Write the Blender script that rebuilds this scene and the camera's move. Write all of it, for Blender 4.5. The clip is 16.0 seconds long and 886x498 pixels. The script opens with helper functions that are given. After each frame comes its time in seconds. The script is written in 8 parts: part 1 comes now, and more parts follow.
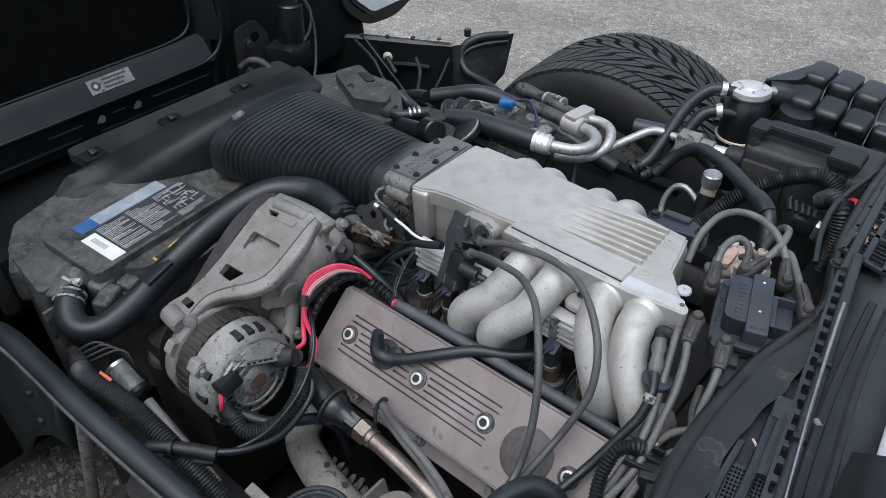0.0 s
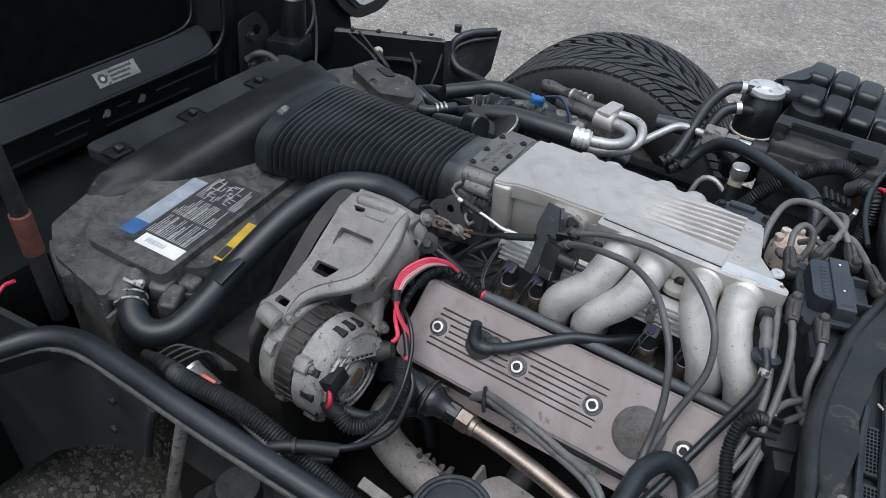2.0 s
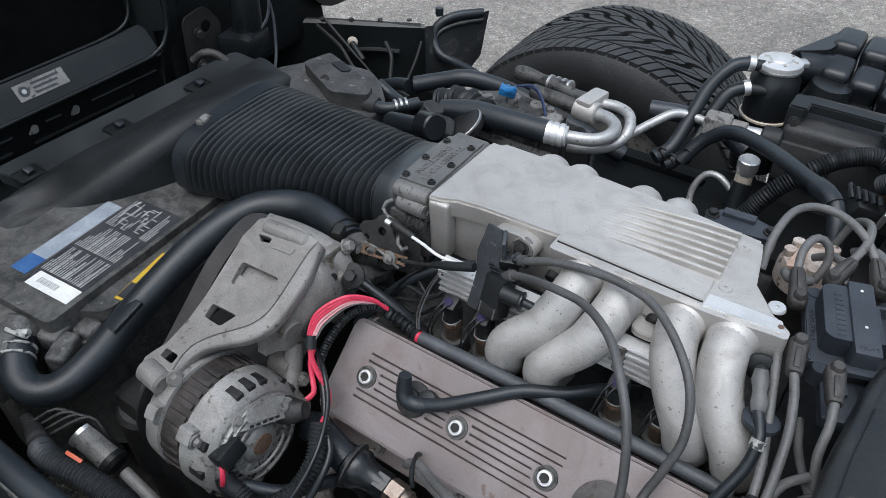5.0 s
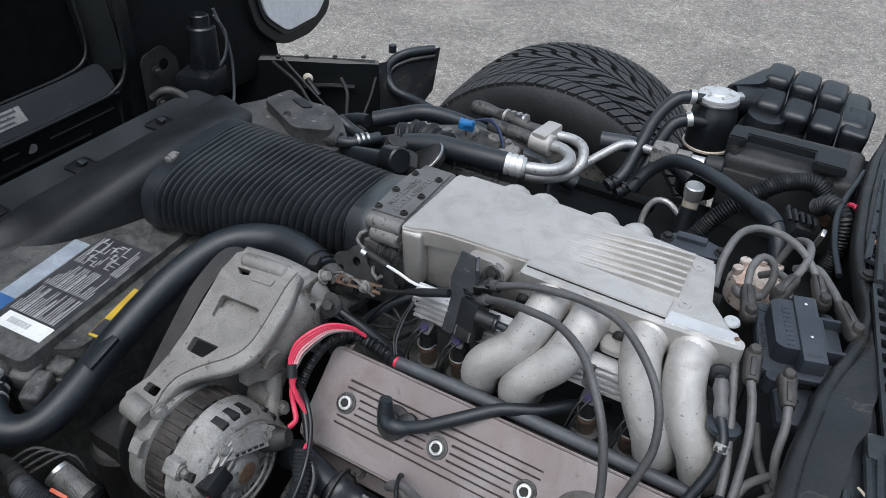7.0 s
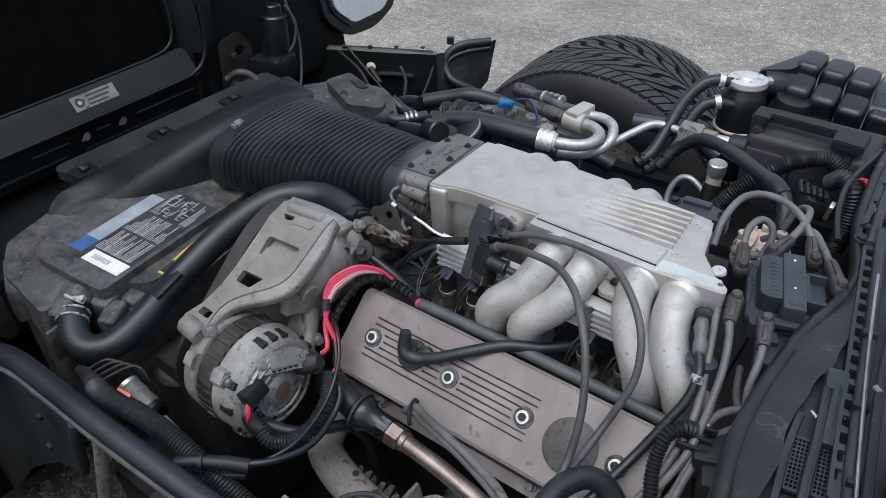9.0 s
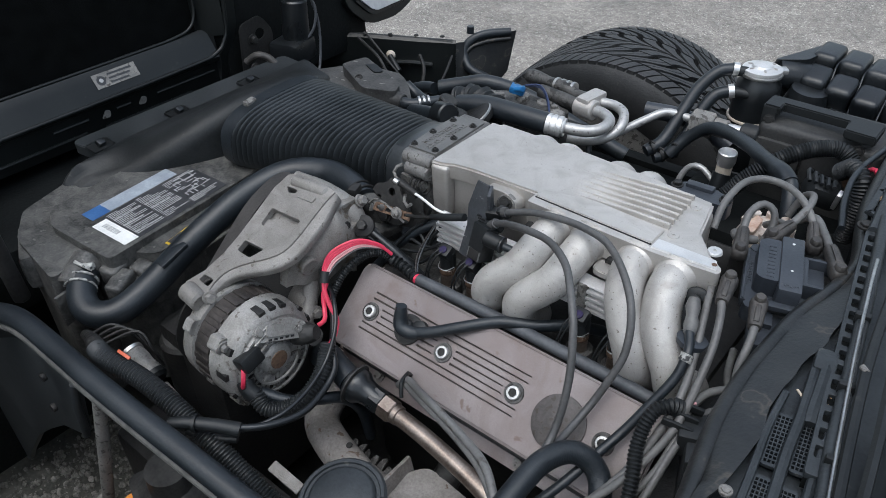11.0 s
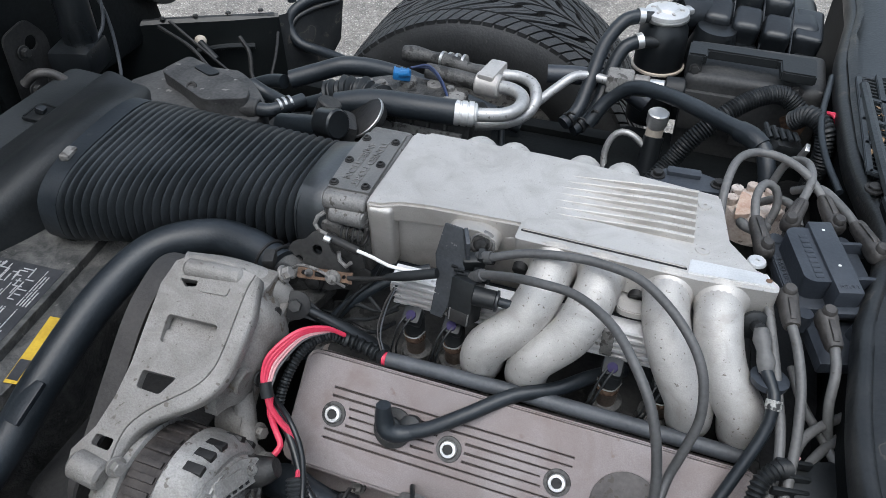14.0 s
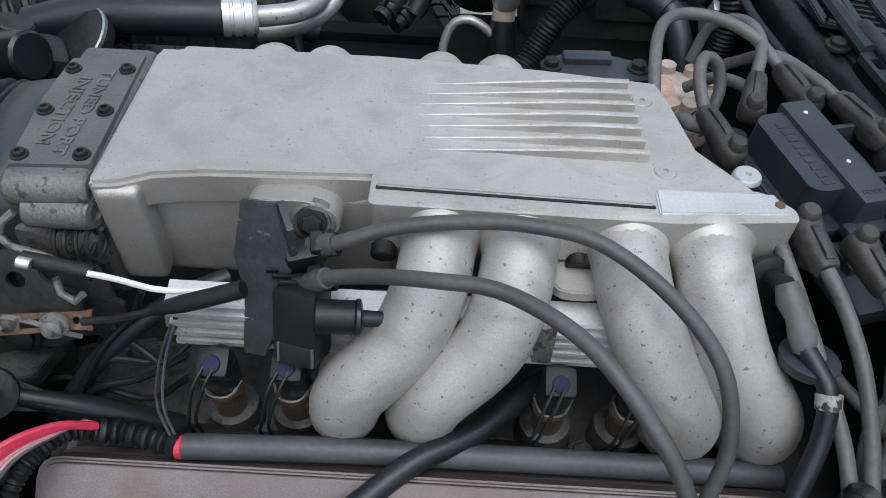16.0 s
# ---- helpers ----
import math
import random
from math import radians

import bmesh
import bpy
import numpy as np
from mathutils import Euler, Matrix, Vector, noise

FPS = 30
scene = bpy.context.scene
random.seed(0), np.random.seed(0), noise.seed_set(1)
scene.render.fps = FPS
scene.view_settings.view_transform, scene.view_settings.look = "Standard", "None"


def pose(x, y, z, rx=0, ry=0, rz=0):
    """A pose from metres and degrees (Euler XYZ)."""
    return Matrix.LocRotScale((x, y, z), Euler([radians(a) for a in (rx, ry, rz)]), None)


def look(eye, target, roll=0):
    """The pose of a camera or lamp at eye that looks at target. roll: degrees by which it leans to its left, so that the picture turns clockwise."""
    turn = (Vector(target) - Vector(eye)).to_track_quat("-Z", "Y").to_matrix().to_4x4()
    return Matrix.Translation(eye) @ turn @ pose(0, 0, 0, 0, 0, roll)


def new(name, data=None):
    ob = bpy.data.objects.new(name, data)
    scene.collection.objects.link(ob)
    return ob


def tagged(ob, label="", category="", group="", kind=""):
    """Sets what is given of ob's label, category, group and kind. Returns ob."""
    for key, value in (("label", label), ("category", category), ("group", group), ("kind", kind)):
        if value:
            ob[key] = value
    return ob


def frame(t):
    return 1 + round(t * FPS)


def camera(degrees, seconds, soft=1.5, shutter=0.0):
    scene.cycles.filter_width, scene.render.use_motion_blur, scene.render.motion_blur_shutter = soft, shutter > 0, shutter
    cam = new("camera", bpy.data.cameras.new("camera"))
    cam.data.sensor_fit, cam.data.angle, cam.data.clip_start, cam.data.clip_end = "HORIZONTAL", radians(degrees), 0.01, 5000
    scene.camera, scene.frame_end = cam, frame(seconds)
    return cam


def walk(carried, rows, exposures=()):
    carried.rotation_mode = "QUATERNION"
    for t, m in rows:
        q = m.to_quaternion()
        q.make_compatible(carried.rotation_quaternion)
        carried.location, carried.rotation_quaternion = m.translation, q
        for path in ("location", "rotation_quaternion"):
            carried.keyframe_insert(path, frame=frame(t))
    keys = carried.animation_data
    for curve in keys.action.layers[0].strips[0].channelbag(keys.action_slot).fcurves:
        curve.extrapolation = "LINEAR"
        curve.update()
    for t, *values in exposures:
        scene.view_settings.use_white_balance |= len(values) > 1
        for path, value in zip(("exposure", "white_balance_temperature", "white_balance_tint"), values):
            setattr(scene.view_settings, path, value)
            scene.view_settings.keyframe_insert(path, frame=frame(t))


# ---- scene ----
cam = camera(61.2, 16.0, soft=0.8)
PATH = [
    (0, (0.553, -0.435, 1.326), (-0.49, 0.736, 0.085), -1.4),
    (0.5, (0.498, -0.472, 1.326), (-0.499, 0.745, 0.092), -0.7),
    (1, (0.422, -0.546, 1.336), (-0.512, 0.728, 0.11), 0.9),
    (1.5, (0.386, -0.585, 1.345), (-0.489, 0.726, 0.114), 2.7),
    (2, (0.364, -0.604, 1.336), (-0.444, 0.733, 0.087), 3.9),
    (2.5, (0.373, -0.571, 1.321), (-0.436, 0.751, 0.057), 2.7),
    (3, (0.365, -0.461, 1.294), (-0.495, 0.827, 0.028), 0.3),
    (3.5, (0.365, -0.392, 1.284), (-0.508, 0.878, 0.009), -0.8),
    (4, (0.374, -0.365, 1.273), (-0.501, 0.884, -0.02), -1.1),
    (6.3, (0.39, -0.41, 1.266), (-0.546, 0.846, 0.022), -1.5),
    (6.5, (0.39, -0.404, 1.264), (-0.514, 0.879, 0.024), -1.1),
    (7, (0.376, -0.428, 1.291), (-0.428, 0.938, 0.071), 0.6),
    (7.5, (0.337, -0.523, 1.325), (-0.366, 0.902, 0.111), 2.2),
    (8, (0.373, -0.562, 1.337), (-0.36, 0.858, 0.134), 2.0),
    (8.5, (0.464, -0.514, 1.312), (-0.408, 0.831, 0.116), 0.2),
    (9, (0.496, -0.489, 1.294), (-0.486, 0.775, 0.095), -1.7),
    (9.2, (0.498, -0.487, 1.296), (-0.5, 0.764, 0.097), -2.1),
    (11.3, (0.543, -0.482, 1.27), (-0.502, 0.734, 0.074), -1.6),
    (11.5, (0.544, -0.469, 1.284), (-0.487, 0.726, 0.055), -2.1),
    (12, (0.528, -0.468, 1.275), (-0.499, 0.711, 0.027), -1.7),
    (12.5, (0.458, -0.507, 1.273), (-0.51, 0.697, 0.003), -0.3),
    (13, (0.329, -0.559, 1.286), (-0.482, 0.719, -0.021), 1.5),
    (13.5, (0.276, -0.538, 1.287), (-0.411, 0.808, -0.023), 0.5),
    (14, (0.26, -0.369, 1.245), (-0.275, 1.022, -0.089), -1.3),
    (14.5, (0.235, -0.256, 1.19), (-0.114, 1.152, -0.187), -1.5),
    (15, (0.204, -0.202, 1.134), (0.02, 1.202, -0.279), 0.1),
    (15.5, (0.196, -0.164, 1.1), (0.129, 1.229, -0.334), 2.0),
    (16, (0.179, -0.144, 1.067), (0.162, 1.213, -0.402), 2.7),
]
walk(cam, [(t, look(eye, target, roll)) for t, eye, target, roll in PATH], exposures=[(0, 0.46, 6050, 8), (12.5, 0.44, 6050, 8), (13.2, 0.52, 6050, 8), (14, 0.62, 6050, 8), (14.6, 0.42, 6050, 8), (16, 0.3, 6050, 8)])

# ---- light ----
world = bpy.data.worlds.new("sky")
scene.world = world
world.use_nodes = True
wn, wl = world.node_tree.nodes, world.node_tree.links
sky = wn.new("ShaderNodeTexSky")
sky.sky_type, sky.sun_disc = "NISHITA", False
sky.sun_elevation, sky.sun_rotation = radians(66), radians(190)
sky.air_density, sky.dust_density = 1.6, 3.5
soft = wn.new("ShaderNodeHueSaturation")
soft.inputs["Saturation"].default_value = 0.52
wl.new(sky.outputs[0], soft.inputs["Color"])
wl.new(soft.outputs[0], wn["Background"].inputs["Color"])
wn["Background"].inputs["Strength"].default_value = 0.15
sun_data = bpy.data.lights.new("sun", "SUN")
sun_data.energy, sun_data.angle, sun_data.color = 1.0, radians(40), (1.0, 0.985, 0.97)
sun = new("sun", sun_data)
sun.matrix_world = look((0.8, -0.3, 3.9), (0, 0.2, 0.6))


# ---- building helpers ----
def V(*a):
    return Vector(a)


def thing(name, base, label, category, group="", kind=""):
    ob = new(name)
    ob.location = base
    ob.empty_display_size = 0.03
    bpy.context.view_layer.update()
    return tagged(ob, label, category, group, kind)


def part(name, bm, material, parent, label="", smooth=40, kind=""):
    """Links a bmesh, made in world metres, as one mesh object under a thing or a part."""
    me = bpy.data.meshes.new(name)
    bmesh.ops.recalc_face_normals(bm, faces=bm.faces[:])
    bm.to_mesh(me)
    bm.free()
    me.materials.append(material)
    if smooth:
        me.polygons.foreach_set("use_smooth", [True] * len(me.polygons))
        me.set_sharp_from_angle(angle=radians(smooth))
    ob = new(name, me)
    if parent is not None:
        ob.parent = parent
        top = parent
        while top.parent is not None:
            top = top.parent
        ob.matrix_parent_inverse = Matrix.Translation(-Vector(top.location)) if parent is top else Matrix.Identity(4)
    return tagged(ob, label, kind=kind)


def solo(name, bm, material, label, category, group="", kind="", smooth=40):
    ob = part(name, bm, material, None, smooth=smooth)
    return tagged(ob, label, category, group, kind)


def spline(pts, n):
    """n points on a smooth curve through pts."""
    p = [Vector(a) for a in pts]
    if len(p) == 2:
        return [p[0].lerp(p[1], i / (n - 1)) for i in range(n)]
    p = [2 * p[0] - p[1]] + p + [2 * p[-1] - p[-2]]
    seg, out = [], []
    for i in range(1, len(p) - 2):
        for k in range(24):
            t = k / 24
            a, b, c, d = p[i - 1], p[i], p[i + 1], p[i + 2]
            seg.append(0.5 * (2 * b + (c - a) * t + (2 * a - 5 * b + 4 * c - d) * t * t + (3 * b - a - 3 * c + d) * t ** 3))
    seg.append(p[-2])
    run = [0.0]
    for a, b in zip(seg, seg[1:]):
        run.append(run[-1] + (b - a).length)
    j = 0
    for i in range(n):
        s = run[-1] * i / (n - 1)
        while j < len(run) - 2 and run[j + 1] < s:
            j += 1
        f = (s - run[j]) / max(run[j + 1] - run[j], 1e-9)
        out.append(seg[j].lerp(seg[j + 1], min(max(f, 0), 1)))
    return out


def length(pts):
    q = spline(pts, 60)
    return sum((b - a).length for a, b in zip(q, q[1:]))


def rings(bm, loops, caps=True, closed=True):
    """Joins loops of points, all of one count, into a skin."""
    vs = [[bm.verts.new(p) for p in loop] for loop in loops]
    n = len(vs[0])
    for a, b in zip(vs, vs[1:]):
        for i in range(n if closed else n - 1):
            k = (i + 1) % n
            bm.faces.new((a[i], a[k], b[k], b[i]))
    if caps:
        bm.faces.new(vs[0][::-1])
        bm.faces.new(vs[-1])
    return vs


def sweep(pts, r, seg=12, step=0.008, bm=None, caps=True):
    """A hose or wire of radius r along pts; r may be a function of the metres run and of the share 0 to 1."""
    bm = bm or bmesh.new()
    total = length(pts)
    n = max(4, int(total / step) + 1)
    q = spline(pts, n)
    up = None
    loops = []
    for i, c in enumerate(q):
        d = (q[min(i + 1, n - 1)] - q[max(i - 1, 0)]).normalized()
        if up is None:
            up = d.orthogonal().normalized()
        up = (up - d * up.dot(d)).normalized()
        side = d.cross(up)
        rad = r(total * i / (n - 1), i / (n - 1)) if callable(r) else r
        loops.append([c + rad * (math.cos(6.2832 * k / seg) * up + math.sin(6.2832 * k / seg) * side) for k in range(seg)])
    rings(bm, loops, caps)
    return bm


def ribbed(r, pitch=0.005, depth=0.0012):
    return lambda s, f: r + depth * math.cos(6.2832 * s / pitch)


def cyl(a, b, r, seg=20, r2=None, bm=None, bevel=0.0):
    """A round bar from a to b with eased ends."""
    a, b = Vector(a), Vector(b)
    bm = bm or bmesh.new()
    d = (b - a).normalized()
    up = d.orthogonal().normalized()
    side = d.cross(up)
    r2 = r if r2 is None else r2
    e = bevel or min(r, r2, (b - a).length) * 0.12
    prof = [(a, r - e), (a + d * e, r), (b - d * e, r2), (b, r2 - e)]
    rings(bm, [[c + q * (math.cos(6.2832 * (k + 0.5) / seg) * up + math.sin(6.2832 * (k + 0.5) / seg) * side) for k in range(seg)] for c, q in prof])
    return bm


def lathe(a, d, prof, seg=32, bm=None, caps=True):
    """Turns a profile of (run along d, radius) round the axis through a."""
    bm = bm or bmesh.new()
    a, d = Vector(a), Vector(d).normalized()
    up = d.orthogonal().normalized()
    side = d.cross(up)
    rings(bm, [[a + d * s + q * (math.cos(6.2832 * k / seg) * up + math.sin(6.2832 * k / seg) * side) for k in range(seg)] for s, q in prof], caps)
    return bm


def box(c, size, turn=(0, 0, 0), bevel=0.003, bm=None, seg=2):
    bm = bm or bmesh.new()
    made = bmesh.ops.create_cube(bm, size=1.0)["verts"]
    bmesh.ops.transform(bm, matrix=pose(*c, *turn) @ Matrix.Diagonal((*size, 1)), verts=made)
    if bevel:
        edges = list({e for v in made for e in v.link_edges})
        bmesh.ops.bevel(bm, geom=edges, offset=min(bevel, min(size) * 0.45), segments=seg, affect="EDGES", profile=0.6)
    return bm


def plate(outline, depth, m=None, holes=(), bevel=0.0015, bm=None, lift=None, seg=2):
    """A flat casting: an outline in its own x and y, with holes, of the given thickness below z 0, laid at m; lift bends it."""
    bm = bm or bmesh.new()
    tmp = bmesh.new()
    edges = []
    for loop in (outline, *holes):
        vs = [tmp.verts.new((x, y, 0)) for x, y in loop]
        edges += [tmp.edges.new((a, b)) for a, b in zip(vs, vs[1:] + vs[:1])]
    bmesh.ops.triangle_fill(tmp, use_beauty=True, use_dissolve=False, edges=edges)
    top = tmp.faces[:]
    got = bmesh.ops.extrude_face_region(tmp, geom=top)
    for v in got["geom"]:
        if isinstance(v, bmesh.types.BMVert):
            v.co.z -= depth
    bmesh.ops.recalc_face_normals(tmp, faces=tmp.faces[:])
    if bevel:
        sharp = [e for e in tmp.edges if e.is_manifold and e.calc_face_angle(0) > 0.6]
        bmesh.ops.bevel(tmp, geom=sharp, offset=bevel, segments=seg, affect="EDGES", clamp_overlap=True)
    if lift:
        for v in tmp.verts:
            v.co = lift(v.co)
    if m is not None:
        bmesh.ops.transform(tmp, matrix=m, verts=tmp.verts[:])
    me = bpy.data.meshes.new("tmp")
    tmp.to_mesh(me)
    tmp.free()
    bm.from_mesh(me)
    bpy.data.meshes.remove(me)
    return bm


def rounded(pts, r, n=4):
    """An outline with rounded corners."""
    out = []
    k = len(pts)
    for i in range(k):
        a, b, c = (Vector((*pts[(i + j) % k], 0)) for j in (-1, 0, 1))
        u, w = (a - b), (c - b)
        q = min(r, u.length * 0.45, w.length * 0.45)
        p0, p1 = b + u.normalized() * q, b + w.normalized() * q
        for j in range(n + 1):
            t = j / n
            p = p0 * (1 - t) ** 2 + b * 2 * t * (1 - t) + p1 * t * t
            out.append((p.x, p.y))
    return out


def circle(x, y, r, n=16):
    return [(x + r * math.cos(6.2832 * i / n), y + r * math.sin(6.2832 * i / n)) for i in range(n)]


def frame_at(origin, xdir, normal):
    """A pose with its x along xdir and its z along normal."""
    z = Vector(normal).normalized()
    x = Vector(xdir)
    x = (x - z * x.dot(z)).normalized()
    y = z.cross(x)
    m = Matrix((x, y, z)).transposed().to_4x4()
    m.translation = origin
    return m


def hexbolt(bm, at, d, r=0.006, h=0.006, washer=True):
    at, d = Vector(at), Vector(d).normalized()
    if washer:
        cyl(at - d * 0.001, at + d * 0.0018, r * 1.45, 18, bm=bm)
    cyl(at + d * 0.001, at + d * h, r, 6, bm=bm)
    return bm


# ---- materials ----
def mat(name, dark, light, rough=0.5, metal=0.0, blotch=9.0, grain=260.0, bump=0.15, spread=0.12, speck=None, speck_at=0.68, speck_scale=160.0, coat=0.0, spec=0.5, marks=False, wash=None):
    """A surface with broad blotches, fine grain, relief and, where given, specks of dirt or corrosion and a smeared wash of dust or oil."""
    m = bpy.data.materials.new(name)
    m.use_nodes = True
    n, l = m.node_tree.nodes, m.node_tree.links
    b = n["Principled BSDF"]
    co = n.new("ShaderNodeTexCoord")
    big, fine = n.new("ShaderNodeTexNoise"), n.new("ShaderNodeTexNoise")
    big.inputs["Scale"].default_value, big.inputs["Detail"].default_value = blotch, 6
    fine.inputs["Scale"].default_value, fine.inputs["Detail"].default_value = grain, 3
    l.new(co.outputs["Object"], big.inputs["Vector"])
    l.new(co.outputs["Object"], fine.inputs["Vector"])
    ramp = n.new("ShaderNodeValToRGB")
    ramp.color_ramp.elements[0].position, ramp.color_ramp.elements[1].position = 0.3, 0.7
    ramp.color_ramp.elements[0].color, ramp.color_ramp.elements[1].color = (*dark, 1), (*light, 1)
    add = n.new("ShaderNodeMath")
    add.operation = "MULTIPLY_ADD"
    l.new(fine.outputs["Fac"], add.inputs[0])
    add.inputs[1].default_value = 0.55
    sub = n.new("ShaderNodeMath")
    sub.operation = "SUBTRACT"
    l.new(big.outputs["Fac"], sub.inputs[0])
    sub.inputs[1].default_value = 0.275
    l.new(sub.outputs[0], add.inputs[2])
    l.new(add.outputs[0], ramp.inputs["Fac"])
    colour = ramp.outputs["Color"]
    if speck:
        sp = n.new("ShaderNodeTexNoise")
        sp.inputs["Scale"].default_value, sp.inputs["Detail"].default_value = speck_scale, 4
        l.new(co.outputs["Object"], sp.inputs["Vector"])
        sr = n.new("ShaderNodeValToRGB")
        sr.color_ramp.elements[0].position, sr.color_ramp.elements[1].position = speck_at - 0.03, speck_at + 0.02
        l.new(sp.outputs["Fac"], sr.inputs["Fac"])
        if marks:
            sr.color_ramp.elements[0].position, sr.color_ramp.elements[1].position = speck_at - 0.025, speck_at
            sr.color_ramp.elements.new(speck_at + 0.02).color = (0.08, 0.08, 0.08, 1)
        mix = n.new("ShaderNodeMix")
        mix.data_type = "RGBA"
        l.new(sr.outputs["Color"], mix.inputs["Factor"])
        l.new(colour, mix.inputs["A"])
        mix.inputs["B"].default_value = (*speck, 1)
        colour = mix.outputs["Result"]
    if wash:
        smear = n.new("ShaderNodeTexNoise")
        smear.inputs["Scale"].default_value, smear.inputs["Detail"].default_value, smear.inputs["Distortion"].default_value = wash[1], 7, 1.2
        smear.inputs["Roughness"].default_value = 0.62
        l.new(co.outputs["Object"], smear.inputs["Vector"])
        amount = n.new("ShaderNodeMapRange")
        amount.inputs["From Min"].default_value, amount.inputs["From Max"].default_value, amount.inputs["To Max"].default_value = 0.44, 0.7, wash[2]
        l.new(smear.outputs["Fac"], amount.inputs["Value"])
        over = n.new("ShaderNodeMix")
        over.data_type = "RGBA"
        l.new(amount.outputs["Result"], over.inputs["Factor"])
        l.new(colour, over.inputs["A"])
        over.inputs["B"].default_value = (*wash[0], 1)
        colour = over.outputs["Result"]
    l.new(colour, b.inputs["Base Color"])
    rr = n.new("ShaderNodeMapRange")
    rr.inputs["To Min"].default_value, rr.inputs["To Max"].default_value = max(rough - spread, 0.03), min(rough + spread, 1)
    l.new(big.outputs["Fac"], rr.inputs["Value"])
    l.new(rr.outputs["Result"], b.inputs["Roughness"])
    b.inputs["Metallic"].default_value = metal
    b.inputs["Coat Weight"].default_value = coat
    b.inputs["Specular IOR Level"].default_value = spec
    if bump:
        bp = n.new("ShaderNodeBump")
        bp.inputs["Strength"].default_value, bp.inputs["Distance"].default_value = bump, 0.002
        l.new(fine.outputs["Fac"], bp.inputs["Height"])
        l.new(bp.outputs["Normal"], b.inputs["Normal"])
    return m


ALU = mat("cast_aluminium_sandblasted", (0.445, 0.425, 0.402), (0.555, 0.534, 0.508), 0.53, 0.66, 8, 900, 0.22, 0.05, (0.3, 0.28, 0.255), 0.7, 420, wash=((0.35, 0.326, 0.298), 20, 0.6))
ALU_BARE = mat("machined_aluminium", (0.56, 0.557, 0.55), (0.7, 0.697, 0.69), 0.42, 0.6, 30, 600, 0.2)
ALU_TUBE = mat("painted_silver_tube", (0.39, 0.377, 0.36), (0.505, 0.49, 0.47), 0.58, 0.36, 20, 800, 0.2, 0.05, (0.19, 0.172, 0.15), 0.68, 300, wash=((0.27, 0.253, 0.232), 30, 0.6))
ALU_DULL = mat("dull_cast_aluminium", (0.175, 0.166, 0.155), (0.275, 0.264, 0.25), 0.56, 0.3, 15, 600, 0.4, 0.08, (0.11, 0.1, 0.086), 0.67, 150, wash=((0.115, 0.104, 0.092), 26, 0.55))
CASE = mat("oxidised_alternator_casting", (0.2, 0.195, 0.185), (0.35, 0.341, 0.325), 0.53, 0.3, 22, 500, 0.45, 0.1, (0.12, 0.108, 0.094), 0.65, 130, wash=((0.12, 0.11, 0.1), 34, 0.6))
ALU_DARK = mat("dirty_cast_aluminium", (0.13, 0.125, 0.118), (0.25, 0.243, 0.23), 0.65, 0.3, 30, 420, 0.4, 0.1, (0.07, 0.065, 0.06), 0.6, 110)
COVER = mat("magnesium_cover_rosy_grey", (0.18, 0.154, 0.15), (0.272, 0.243, 0.24), 0.5, 0.3, 7, 900, 0.12, 0.08, (0.15, 0.112, 0.098), 0.7, 45, wash=((0.15, 0.112, 0.1), 13, 0.7))
# Darker brown than the cover's skin, shown through its slots.
GROOVE = mat("cover_groove_brown", (0.05, 0.04, 0.036), (0.08, 0.065, 0.058), 0.7, 0, 40, 300, 0.2)
THROTTLE = mat("stained_throttle_casting", (0.095, 0.092, 0.088), (0.19, 0.186, 0.18), 0.5, 0.3, 34, 480, 0.35, 0.1, (0.07, 0.065, 0.058), 0.64, 150)
RAILMETAL = mat("bright_extrusion", (0.5, 0.49, 0.485), (0.64, 0.63, 0.625), 0.42, 0.4, 30, 500, 0.15, 0.1, (0.3, 0.29, 0.28), 0.7, 120)
# Grit whose dark base carries the shade the car throws on it.
GRIT = mat("shaded_grit", (0.03, 0.03, 0.0255), (0.085, 0.082, 0.071), 0.85, 0, 14, 170, 0.8, 0.1, (0.2, 0.19, 0.17), 0.66, 120)
GRAVEL = mat("loose_gravel", (0.05, 0.048, 0.042), (0.22, 0.21, 0.19), 0.8, 0, 70, 300, 0.3)
GREYPAINT = mat("throttle_plate_grey", (0.105, 0.104, 0.1), (0.148, 0.146, 0.141), 0.45, 0.25, 30, 500, 0.2)
BLACK = mat("black_plastic", (0.0045, 0.0054, 0.006), (0.0125, 0.0145, 0.0158), 0.5, 0, 12, 300, 0.12, 0.14, (0.028, 0.028, 0.026), 0.72, 70, spec=0.42)
BLACK_GLOSS = mat("black_moulded_plastic_shiny", (0.0055, 0.0066, 0.0075), (0.0125, 0.0145, 0.0165), 0.3, 0, 14, 300, 0.08, 0.12, spec=0.5)
DUSTY = mat("dusty_black_plastic", (0.016, 0.0165, 0.017), (0.05, 0.0495, 0.048), 0.62, 0, 16, 240, 0.2, 0.12, (0.11, 0.105, 0.095), 0.72, 60)
RUBBER = mat("black_rubber_hose", (0.0075, 0.0102, 0.013), (0.0175, 0.0222, 0.0272), 0.42, 0, 18, 260, 0.15, 0.12, (0.034, 0.036, 0.036), 0.73, 50, spec=0.5)
TYRE = mat("tyre_rubber", (0.016, 0.017, 0.0178), (0.036, 0.0365, 0.037), 0.6, 0, 14, 240, 0.35, 0.12, (0.06, 0.058, 0.054), 0.72, 90)
# Tyre rubber painted near-black for the shade between the tread blocks.
TREAD_SHADE = mat("tyre_groove_shade", (0.003, 0.003, 0.003), (0.006, 0.006, 0.006), 0.95, 0, 10, 200, 0.3, spec=0.1)
